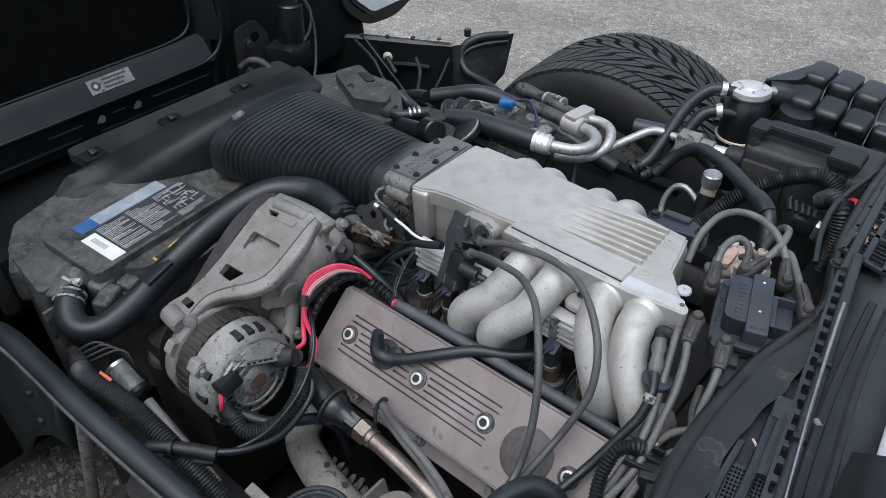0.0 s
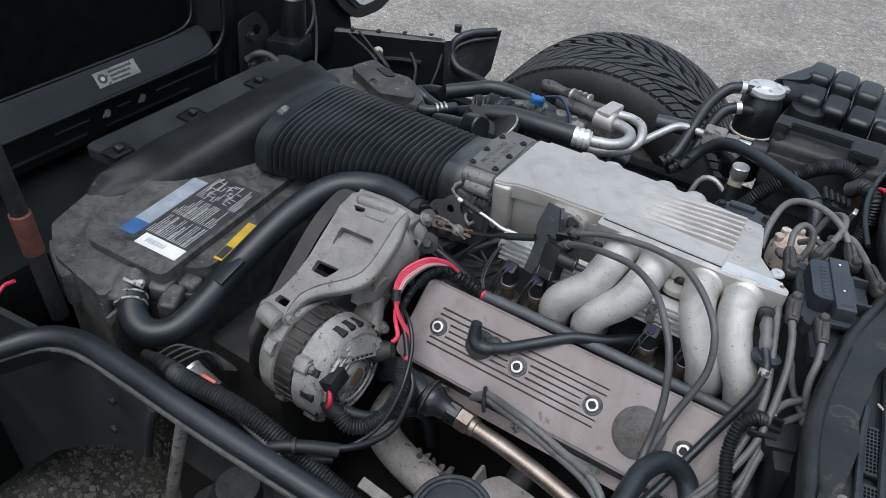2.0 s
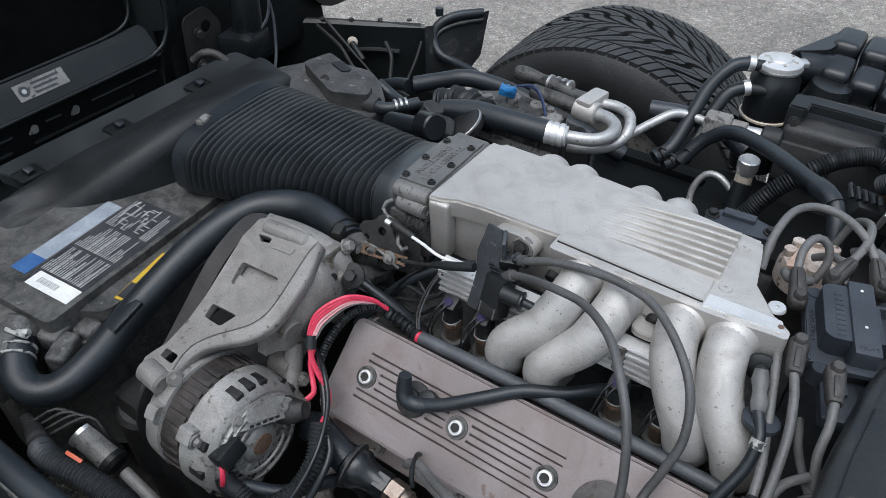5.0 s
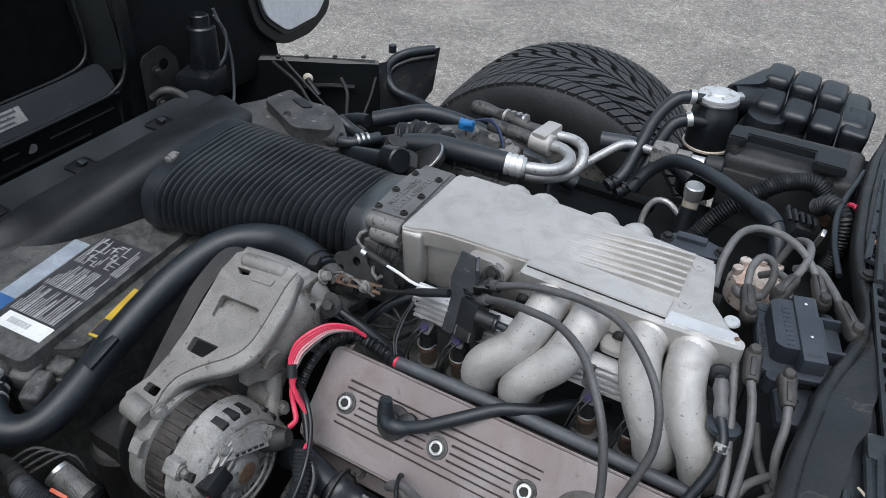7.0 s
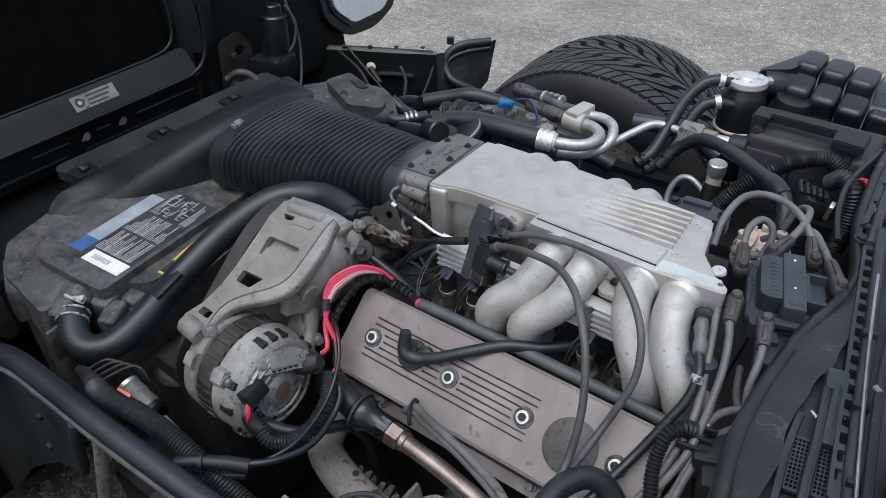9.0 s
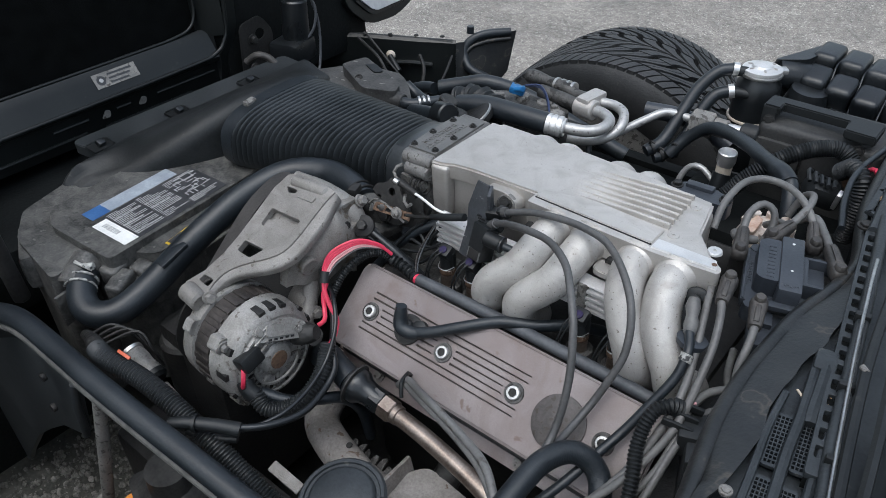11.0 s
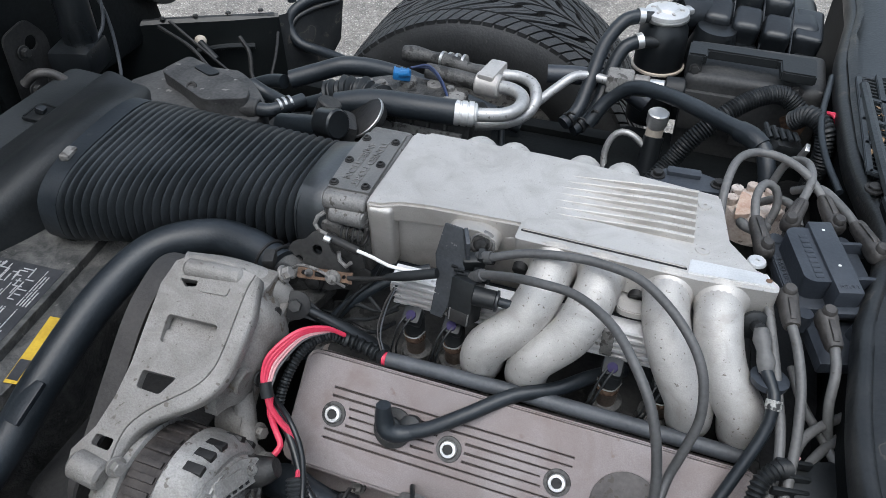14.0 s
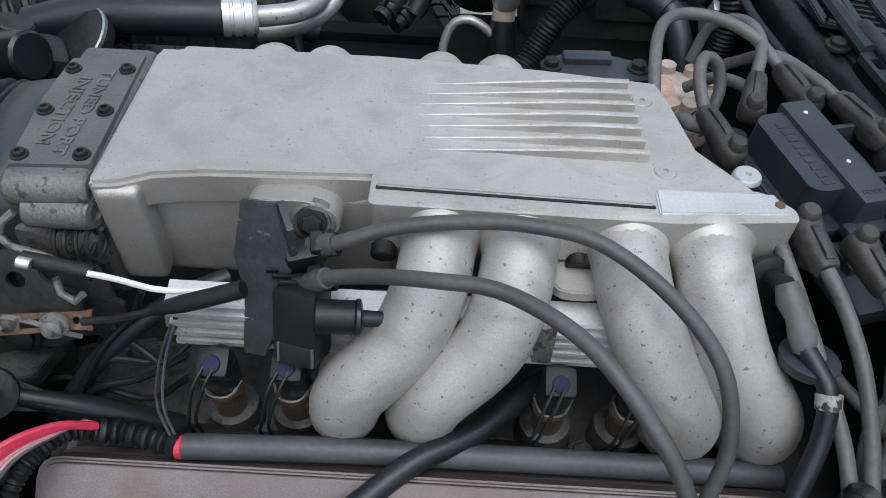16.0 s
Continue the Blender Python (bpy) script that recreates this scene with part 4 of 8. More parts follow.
    web = plate(rounded([(0.07, 0.748), (0.03, 0.75), (-0.02, 0.728), (-0.05, 0.712), (-0.058, 0.7), (-0.036, 0.69), (-0.018, 0.664), (-0.046, 0.645), (-0.05, 0.63), (-0.035, 0.622), (-0.005, 0.65), (0.04, 0.662), (0.078, 0.69)], 0.008), 0.028, frame_at(V(-0.077, 0, 0), V(0, 1, 0), V(1, 0, 0)), [circle(0.022, 0.69, 0.007), circle(0.03, 0.722, 0.0045)], 0.006, seg=3)
    part("rear_web", web, STAINED, t, "brown-stained side casting")
    part("web_boss", cyl((-0.085, -0.028, 0.7), (-0.068, -0.03, 0.697), 0.013, 18), STAINED, t)
    part("web_boss", cyl((-0.085, 0.05, 0.71), (-0.066, 0.05, 0.708), 0.014, 18), STAINED, t)
    # the rounded upper knuckle with its bolts
    part("knuckle", cyl((-0.153, 0.028, 0.7655), (-0.092, 0.034, 0.7635), 0.0092, 24, 0.0098, bevel=0.004), ALU_DULL, t)
    part("shoulder", sweep([(-0.16, 0.035, 0.757), (-0.12, 0.05, 0.748), (-0.085, 0.06, 0.73), (-0.072, 0.062, 0.7)], lambda s, f: 0.015 - 0.001 * f, 18), ALU_DULL, t)
    part("lower_ear", cyl((-0.166, -0.148, 0.69), (-0.134, -0.15, 0.686), 0.0128, 20, bevel=0.003), ALU_DULL, t)
    part("ear_block", plate(rounded([(-0.17, -0.162), (-0.128, -0.16), (-0.126, -0.138), (-0.168, -0.134)], 0.006), 0.03, pose(0, 0, 0.692, 14, 0, 0), bevel=0.005, seg=3), ALU_DULL, t)
    part("hanger", sweep([(-0.085, -0.02, 0.665), (-0.078, -0.035, 0.635), (-0.07, -0.052, 0.622), (-0.064, -0.05, 0.605)], 0.011, 14), ALU_DULL, t)
    part("hanger_eye", lathe((-0.058, -0.055, 0.607), (1, 0, 0.2), [(0, 0.011), (0.01, 0.012), (0.011, 0.005), (0.0, 0.005)], 18, caps=False), ALU_DULL, t)
    for at, d in (((-0.076, 0.07, 0.742), (1, 0.3, 0.5)), ((-0.07, 0.06, 0.7), (1, 0, 0.3)), ((-0.129, -0.14, 0.69), (0.9, -0.3, 0.3)), ((-0.066, -0.035, 0.628), (1, -0.2, 0.3))):
        part("bolt", hexbolt(bmesh.new(), at, d, 0.0062, 0.009), ALU_DULL, t)
    return t


def belt():
    # pulley centre line in the plane x, as y and z
    bm = bmesh.new()
    path = [(0.075, 0.66), (0.075, 0.71), (0.062, 0.74), (0.035, 0.757), (0.0, 0.75), (-0.03, 0.735), (-0.075, 0.70), (-0.12, 0.664), (-0.15, 0.64), (-0.153, 0.615), (-0.135, 0.59)]
    q = spline([(-0.18, y, z) for y, z in path], 60)
    loops = []
    for i, c in enumerate(q):
        d = (q[min(i + 1, 59)] - q[max(i - 1, 0)]).normalized()
        o = d.cross(V(1, 0, 0))
        sec = [c + V(-0.011, 0, 0) + o * 0.002, c + V(0.011, 0, 0) + o * 0.002]
        for k in range(11):
            sec.append(c + V(0.011 - 0.0022 * k, 0, 0) - o * (0.002 + 0.0015 * (k % 2)))
        loops.append(sec)
    rings(bm, loops)
    solo("drive_belt", bm, mat("worn_belt", (0.02, 0.0185, 0.0175), (0.042, 0.0385, 0.0365), 0.55, 0, 30, 300, 0.2), "worn ribbed rubber drive belt over the pulleys", "drive belt", smooth=30)
    p = thing("idler_pulley", (-0.18, 0.02, 0.64), "dark steel idler pulley carrying the drive belt", "pulley")
    part("wheel", lathe((-0.194, 0.02, 0.695), (1, 0, 0), [(0, 0.03), (0.001, 0.055), (0.027, 0.055), (0.028, 0.03)], 36), DARKIRON, p)


def radiator_tank():
    t = thing("radiator_tank", (-0.45, 0.0, 0.4), "dusty dark radiator cover with printed labels and hose neck", "radiator")
    out = [(-0.565, -0.172), (-0.5, -0.212), (-0.388, -0.222), (-0.404, -0.146), (-0.345, -0.112), (-0.325, -0.1), (-0.325, 0.3), (-0.36, 0.42), (-0.62, 0.42), (-0.62, 0.0)]

    def lift(co):
        z = co.z + (0.012 * max(0, min(1, (-0.4 - co.x) / 0.1)) if co.z > -0.05 else 0)
        return V(co.x, co.y, z)

    part("body", plate(rounded(out, 0.012), 0.25, pose(0, 0, 0.642), bevel=0.012, seg=3, lift=lift), RADBOX, t)
    part("front_block", box((-0.5, -0.19, 0.615), (0.1, 0.05, 0.06), (0, 0, -25), 0.014), RADBOX, t)
    neck = part("neck", cyl((-0.40, -0.16, 0.635), (-0.38, -0.205, 0.617), 0.024, 24), RADBOX, t)
    part("lower_step", plate(rounded([(-0.41, -0.15), (-0.385, -0.17), (-0.32, -0.13), (-0.31, -0.05), (-0.33, 0.1), (-0.4, 0.1)], 0.012), 0.2, pose(0, 0, 0.617), bevel=0.008, seg=3), RADBOX, t)
    for c, size, turn in (((-0.362, -0.147, 0.622), (0.03, 0.034, 0.03), 20), ((-0.336, -0.156, 0.615), (0.026, 0.044, 0.03), 28), ((-0.338, -0.12, 0.62), (0.028, 0.026, 0.022), 12)):
        part("moulded_boss", box(c, size, (6, 4, turn), 0.007, seg=3), RADBOX, t)
    for k in range(3):
        part("moulded_rib", box((-0.43 + 0.028 * k, -0.1855 - 0.012 * k, 0.60), (0.006, 0.05, 0.05), (0, 0, 12), 0.002), RADBOX, t)
    part("clip_pin", cyl((-0.455, -0.134, 0.652), (-0.455, -0.134, 0.6575), 0.006, 14), DARKIRON, t)
    # label
    m = frame_at(V(-0.425, -0.118, 0.6585), V(-0.095, 1, 0), V(0.05, 0, 1))
    def tag(name, x0, y0, x1, y1, z, material, label="", par=None):
        return part(name, plate([(x0, y0), (x1, y0), (x1, y1), (x0, y1)], 0.0006, m @ pose(0, 0, z), bevel=0), material, par or t, label, smooth=0)
    pad = plate(rounded([(-0.045, -0.074), (0.34, -0.074), (0.34, 0.1), (-0.02, 0.1), (-0.045, 0.06)], 0.012), 0.03, m @ pose(0, 0, 0.0003), bevel=0.006, seg=3)
    part("label_deck", pad, RADBOX, t, "raised dusty deck under the label")
    lab = tag("label", 0.006, -0.067, 0.178, 0.017, 0.0008, LABELBLACK, "black instruction label with grey print")
    tag("stripe", 0.028, 0.02, 0.152, 0.047, 0.0009, LABELPALE, "faded pale blue stripe", lab)
    tag("stripe_end", -0.003, 0.02, 0.028, 0.047, 0.0009, LABELBLUE, "blue stripe end", lab)
    bar = tag("barcode", -0.013, -0.066, 0.011, 0.008, 0.0014, WHITE, "white barcode sticker", lab)
    for i in range(16):
        y = -0.036 + i * 0.0021
        tag("bar", -0.005, y, 0.004, y + (0.0007 if i % 3 else 0.0012), 0.0019, PRINT, par=bar)
    rnd = random.Random(4)
    for blk, (x0, x1, v0, v1) in enumerate(((0.015, 0.062, -0.062, 0.012), (0.067, 0.112, -0.062, 0.012), (0.117, 0.172, -0.004, 0.012), (0.117, 0.172, -0.063, -0.05))):
        v = v1
        while v > v0:
            tall = rnd.choice((0.0011, 0.0014, 0.0026 if rnd.random() < 0.2 else 0.0012))
            u = x0
            while u < x1:
                step = rnd.uniform(0.004, 0.015)
                tag("print_line", u, v, min(u + step, x1), v + tall, 0.0013, PRINT, par=lab)
                u += step + 0.0012
                if rnd.random() < 0.14:
                    break
            v -= 0.0037
    for i in range(14):
        x = 0.119 + 0.0038 * i
        y = rnd.uniform(-0.046, -0.008)
        tag("diagram_line", x, y, x + 0.0013, y + rnd.uniform(0.006, 0.014), 0.0013, PRINT, par=lab)
        y = rnd.uniform(-0.046, 0.008)
        tag("diagram_line", x, y, min(x + 0.012, 0.174), y + 0.0013, 0.0014, PRINT, par=lab)
    for x0, y0, x1, y1 in ((0.145, -0.005, 0.165, -0.0038), (0.145, 0.009, 0.165, 0.0102), (0.145, -0.005, 0.1462, 0.0102), (0.1638, -0.005, 0.165, 0.0102), (0.125, -0.034, 0.145, -0.033), (0.125, -0.022, 0.145, -0.021)):
        tag("diagram_frame", x0, y0, x1, y1, 0.0015, PRINT, par=lab)
    m2 = frame_at(V(-0.326, -0.078, 0.6445), V(-0.2, 1, 0), V(0.1, 0, 1))
    y1 = plate([(0, -0.007), (0.09, -0.007), (0.09, 0.007), (0, 0.007)], 0.0006, m2, bevel=0)
    yl = part("warning_label", y1, YELLOW, t, "yellow warning strip", smooth=0)
    part("warning_panel", plate([(0.004, -0.006), (0.03, -0.006), (0.03, 0.006), (0.004, 0.006)], 0.0005, m2 @ pose(0, 0, 0.0006), bevel=0), LABELBLACK, yl, smooth=0)
    return t


def radiator_hose():
    t = thing("radiator_hose", (-0.3, -0.1, 0.6), "thick black rubber radiator hose with wire clamps", "hose")
    pts = [(-0.396, -0.168, 0.632), (-0.372, -0.193, 0.622), (-0.348, -0.208, 0.611), (-0.322, -0.207, 0.604), (-0.3, -0.183, 0.606), (-0.29, -0.135, 0.625), (-0.28, -0.06, 0.665), (-0.265, 0.02, 0.7), (-0.24, 0.082, 0.718), (-0.19, 0.115, 0.722), (-0.14, 0.113, 0.722), (-0.1, 0.1, 0.717)]
    hose = part("hose", sweep(pts, 0.0195, 22, 0.008), RUBBER, t)
    part("sleeve", box((-0.276, -0.1, 0.664), (0.018, 0.045, 0.006), (22, 0, -6), 0.002), RUBBER, t)
    for at, d in (((-0.371, -0.1945, 0.6215), V(0.68, -0.68, -0.28)), ((-0.108, 0.104, 0.718), V(1, -0.3, -0.1))):
        c = Vector(at)
        for k in (-0.003, 0.009):
            part("clamp", lathe(c - d.normalized() * (0.006 - k), d, [(-0.0016, 0.0195), (-0.0016, 0.0212), (-0.0008, 0.022), (0.0008, 0.022), (0.0016, 0.0212), (0.0016, 0.0195)], 28, caps=False), CLAMP if at[0] < -0.2 else DARKIRON, t, "worn wire clamp")
    part("clamp_tang", sweep([(-0.394, -0.181, 0.643), (-0.386, -0.186, 0.65), (-0.372, -0.183, 0.649), (-0.364, -0.176, 0.641)], 0.0026, 8, 0.004), CLAMP, t)
    part("clamp_screw", cyl((-0.392, -0.188, 0.642), (-0.366, -0.172, 0.644), 0.005, 12), CLAMP, t, "pale corroded clamp screw")
    part("thermostat_neck", sweep([(-0.112, 0.104, 0.718), (-0.094, 0.11, 0.706), (-0.085, 0.125, 0.67), (-0.085, 0.135, 0.62)], 0.0165, 18), OILY, t)
    part("neck_flange", plate(rounded([(-0.11, 0.08), (-0.06, 0.085), (-0.05, 0.125), (-0.1, 0.14)], 0.01), 0.012, pose(0, 0, 0.688), bevel=0.003), OILY, t)
    part("pale_plug", lathe((-0.122, 0.086, 0.712), (0.3, -0.9, 0.5), [(0, 0.0085), (0.004, 0.008), (0.005, 0.006), (0.005, 0.0001)], 16), ALU_DARK, t)
    part("clamp_ear", box((-0.1, 0.085, 0.742), (0.012, 0.02, 0.012), (0, 0, 20), 0.003), DARKIRON, t)
    return t


def superloop(c, u, v, a, b, e, n=40):
    out = []
    for k in range(n):
        t = 6.2832 * k / n
        x, y = math.cos(t), math.sin(t)
        out.append(Vector(c) + u * a * math.copysign(abs(x) ** (2 / e), x) + v * b * math.copysign(abs(y) ** (2 / e), y))
    return out


def air_intake():
    t = thing("air_intake_bellows", (-0.25, 0.2, 0.64), "black ribbed rubber intake bellows from air cleaner to throttle", "air intake hose")
    ridges = 26
    loops = []
    for i in range(ridges * 6 + 1):
        f = i / (ridges * 6)
        x = -0.398 + 0.292 * f
        cy, cz = 0.212 + 0.002 * f, 0.699 + 0.031 * f
        a, b = 0.11 - 0.05 * f ** 1.1, 0.051 - 0.009 * f
        w = (0.0052, 0.003, -0.009, -0.0175, -0.009, 0.003)[i % 6]
        lean = V(0.18 - 0.1 * f, -0.06, -1).normalized()
        u = V(-0.08 * (1 - f) + 0.02, 1, 0).normalized()
        loops.append(superloop((x, cy, cz), u, V(0.12, 0, 1).normalized(), a + w, b + w, 3.0))
    bm = bmesh.new()
    rings(bm, loops)
    part("bellows", bm, BELLOWS, t, smooth=50)
    bm = bmesh.new()
    rings(bm, [superloop((x, 0.214, 0.731), V(0, 1, 0), V(0.1, 0, 1).normalized(), a, b, 3.0) for x, a, b in ((-0.112, 0.06, 0.042), (-0.11, 0.063, 0.046), (-0.092, 0.065, 0.049), (-0.076, 0.066, 0.052), (-0.072, 0.064, 0.05), (-0.072, 0.055, 0.042))])
    part("cuff", bm, BELLOWS, t, smooth=50)
    bm = bmesh.new()
    rings(bm, [superloop((x, 0.212, 0.698), V(-0.08, 1, 0).normalized(), V(0.12, 0, 1).normalized(), a, b, 3.0) for x, a, b in ((-0.43, 0.108, 0.05), (-0.428, 0.115, 0.056), (-0.402, 0.115, 0.056), (-0.4, 0.109, 0.05))])
    part("front_cuff", bm, RUBBER, t)
    part("clip", box((-0.408, 0.158, 0.752), (0.012, 0.022, 0.01), (0, 10, 10), 0.003), ALU_DARK, t, "small metal clip")
    a = thing("air_cleaner", (-0.58, 0.2, 0.58), "smooth black plastic air cleaner housing behind the grille", "air cleaner")
    loops = []
    for i in range(91):
        f = i / 90
        y = -0.1 + 0.55 * f
        swell = max(0, 1 - abs((y - 0.205) / 0.235) ** 2) ** 1.4
        rear = -0.548 + 0.104 * max(0, 1 - ((y - 0.205) / 0.27) ** 2) + 0.01 * swell
        zt = 0.674 + 0.012 * min(1, f * 4) + 0.004 * f
        zr = zt - 0.02 + 0.072 * swell
        end = min(1, f / 0.06, (1 - f) / 0.04) ** 0.5
        front = -0.598 - 0.006 * f
        zb = zt - 0.05 - 0.02 * swell
        mid = (front + rear) / 2
        zm = (zt + zr) / 2 + 0.006
        lip = rear - front
        sec = [(front, zb), (front, zt - 0.012), (front + 0.003, zt - 0.005), (front + 0.012, zt)]
        sec += [(front + 0.01 + (lip - 0.035) * g, zt + (zr + 0.003 - zt) * (g * g * (3 - 2 * g))) for g in (0.25, 0.5, 0.75, 1.0)]
        sec += [(rear - 0.014, zr + 0.001), (rear - 0.006, zr - 0.005), (rear - 0.001, zr - 0.013), (rear, zr - 0.022), (rear, zb), (mid, zb)]
        cx, cz = mid, (zt + zb) / 2
        loops.append([(cx + (x - cx) * (0.8 + 0.2 * end), y, zb + (z - zb) * (0.35 + 0.65 * end)) for x, z in sec])
    bm = bmesh.new()
    rings(bm, loops)
    part("housing", bm, ARM, a, smooth=70)
    # front shelf with its clips
    part("shelf", plate(rounded([(-0.70, -0.02), (-0.56, 0.0), (-0.56, 0.45), (-0.7, 0.46)], 0.02), 0.02, pose(0, 0, 0.662), bevel=0.004), SHELF, a)
    for y, z in ((0.003, 0.666), (0.159, 0.666), (0.322, 0.667)):
        clip = part("latch", box((-0.637, y, z - 0.001), (0.036, 0.04, 0.005), bevel=0.0015), BLACK, a)
        part("latch_rim", sweep([(-0.652, y - 0.017, z + 0.002), (-0.652, y + 0.017, z + 0.002), (-0.622, y + 0.017, z + 0.002)], 0.0018, 6), BLACK, clip)
        part("latch_tab", box((-0.634, y, z + 0.006), (0.014, 0.014, 0.011), (0, 25, 12), 0.004), BLACK_GLOSS, clip)
    s = thing("corner_shroud", (-0.5, 0.5, 0.5), "dusty black plastic shroud at the corner of the radiator", "shroud")
    part("shell", plate(rounded([(-0.57, 0.42), (-0.49, 0.34), (-0.36, 0.365), (-0.325, 0.4), (-0.335, 0.46), (-0.4, 0.52), (-0.54, 0.54)], 0.025), 0.14, pose(0, 0, 0.664), bevel=0.014, seg=3, lift=lambda c: V(c.x, c.y, c.z + 0.008 * math.sin(40 * c.x + 25 * c.y))), SHROUD, s)
    hump = part("hump", plate(rounded([(-0.515, 0.455), (-0.402, 0.4), (-0.342, 0.424), (-0.36, 0.457), (-0.5, 0.51)], 0.012), 0.06, pose(0, 0, 0.69), bevel=0.011, seg=3), SHROUD, s)
    part("pad", plate(rounded([(-0.472, 0.478), (-0.43, 0.46), (-0.418, 0.474), (-0.455, 0.492)], 0.008), 0.004, pose(0, 0, 0.6925), bevel=0.0015), BLACK, hump, "smooth dark oval pad")
    # Dark dish paints the shade of the clip's opening.
    part("clip_hole", lathe((-0.44, 0.428, 0.6895), (0.1, -0.5, 1), [(0, 0.008), (0.0022, 0.0078), (0.0022, 0.0052), (0.0008, 0.005), (0.0008, 0.0001)], 18), DARKIRON, hump)
    part("spout", cyl((-0.375, 0.43, 0.672), (-0.335, 0.436, 0.667), 0.015, 18), SHROUD, s)
    part("drain_hose", sweep([(-0.345, 0.434, 0.668), (-0.318, 0.437, 0.667), (-0.3, 0.455, 0.668), (-0.285, 0.48, 0.667)], 0.0105, 14), RUBBER, s)
    for k in range(3):
        part("hose_ring", lathe((-0.309 + 0.005 * k, 0.447 + 0.007 * k, 0.668), (0.6, 0.8, 0), [(0, 0.0105), (0, 0.0125), (0.004, 0.0125), (0.004, 0.0105)], 18, caps=False), STEEL, s)


alternator()
alternator_bracket()
belt()
radiator_tank()
radiator_hose()
air_intake()


# ---- car body round the bay ----
def tread_block(bm, quad, side, at, cuts=1):
    """A block between two edges across the tread, bowed along a curve of (angle, across) pairs; quad holds its low and its high edge."""
    low, high = quad
    n = len(low)
    rows = [[bm.verts.new(at(a, side * y, h)) for a, y in edge] for edge, h in ((low, -0.008), (low, 0.0042), (high, 0.0042), (high, -0.008))]
    for p, q in zip(rows, rows[1:]):
        for i in range(n - 1):
            bm.faces.new((p[i], p[i + 1], q[i + 1], q[i]))
    for i in (0, n - 1):
        bm.faces.new([r[i] for r in rows])


def wheel(y):
    t = thing("car_wheel", (-0.145, y, 0.0), "wide low-profile black tyre with v-shaped directional tread", "wheel", "front wheels")
    c, R, W = V(-0.145, y, 0.328), 0.328, 0.128
    steer = pose(*c, 0, 0, 3)
    prof = [(-0.1, 0.2), (-0.118, 0.225), (-0.127, 0.26), (-0.124, 0.292), (-0.112, R - 0.014), (-0.1, R - 0.007), (-0.06, R - 0.004), (0, R - 0.003), (0.06, R - 0.004), (0.1, R - 0.007), (0.112, R - 0.014), (0.124, 0.292), (0.127, 0.26), (0.118, 0.225), (0.1, 0.2)]

    def fin(bm):
        bmesh.ops.transform(bm, matrix=steer, verts=bm.verts[:])
        return bm

    tyre = part("tyre", fin(lathe((0, 0, 0), (0, 1, 0), prof, 96, caps=False)), TREAD_SHADE, t)
    wall = bmesh.new()
    for s in (-1, 1):
        lathe((0, 0, 0), (0, s, 0), [(0.101, 0.2), (0.119, 0.225), (0.1285, 0.26), (0.1262, 0.29), (0.116, R - 0.012), (0.112, R - 0.009)], 96, wall, caps=False)
    part("sidewall", fin(wall), TYRE, tyre)
    tread = bmesh.new()

    def at(a, y, h):
        r = R - 0.002 - 0.006 * (abs(y) / 0.11) ** 4 + h
        return V(r * math.sin(a), y, r * math.cos(a))

    count = 46
    wide = 6.2832 / count

    def bend(y):
        return -wide * (2.9 * (y / 0.085) ** 0.75 + 0.22 * math.sin(y * 95))

    for k in range(count):
        for s in (-1, 1):
            a0 = wide * (k + (0.5 if s > 0 else 0))
            for y0, y1, lead, share in ((0.0025, 0.034, 0.0, 0.66), (0.038, 0.081, 0.12, 0.3), (0.038, 0.081, 0.47, 0.3)):
                ys = [y0 + (y1 - y0) * i / 4 for i in range(5)]
                low = [(a0 + lead * wide + bend(v), v) for v in ys]
                tread_block(tread, (low, [(a + share * wide, v) for a, v in low]), s, at)
            for lead, share in ((0.0, 0.4), (0.5, 0.4)):
                ys = (0.0855, 0.1, 0.1165)
                low = [(a0 + bend(0.0855) + lead * wide - 0.25 * wide * i, v) for i, v in enumerate(ys)]
                tread_block(tread, (low, [(a + share * wide, v) for a, v in low]), s, at)
    part("tread", fin(tread), TYRE, tyre, "v-patterned tread blocks", smooth=0, kind="stuff")
    rim = lathe((0, 0, 0), (0, 1, 0), [(-0.1, 0.2), (-0.09, 0.19), (0.0, 0.18), (0.05, 0.05), (0.06, 0.0001)], 48)
    part("rim", fin(rim), ALU_DARK, t)


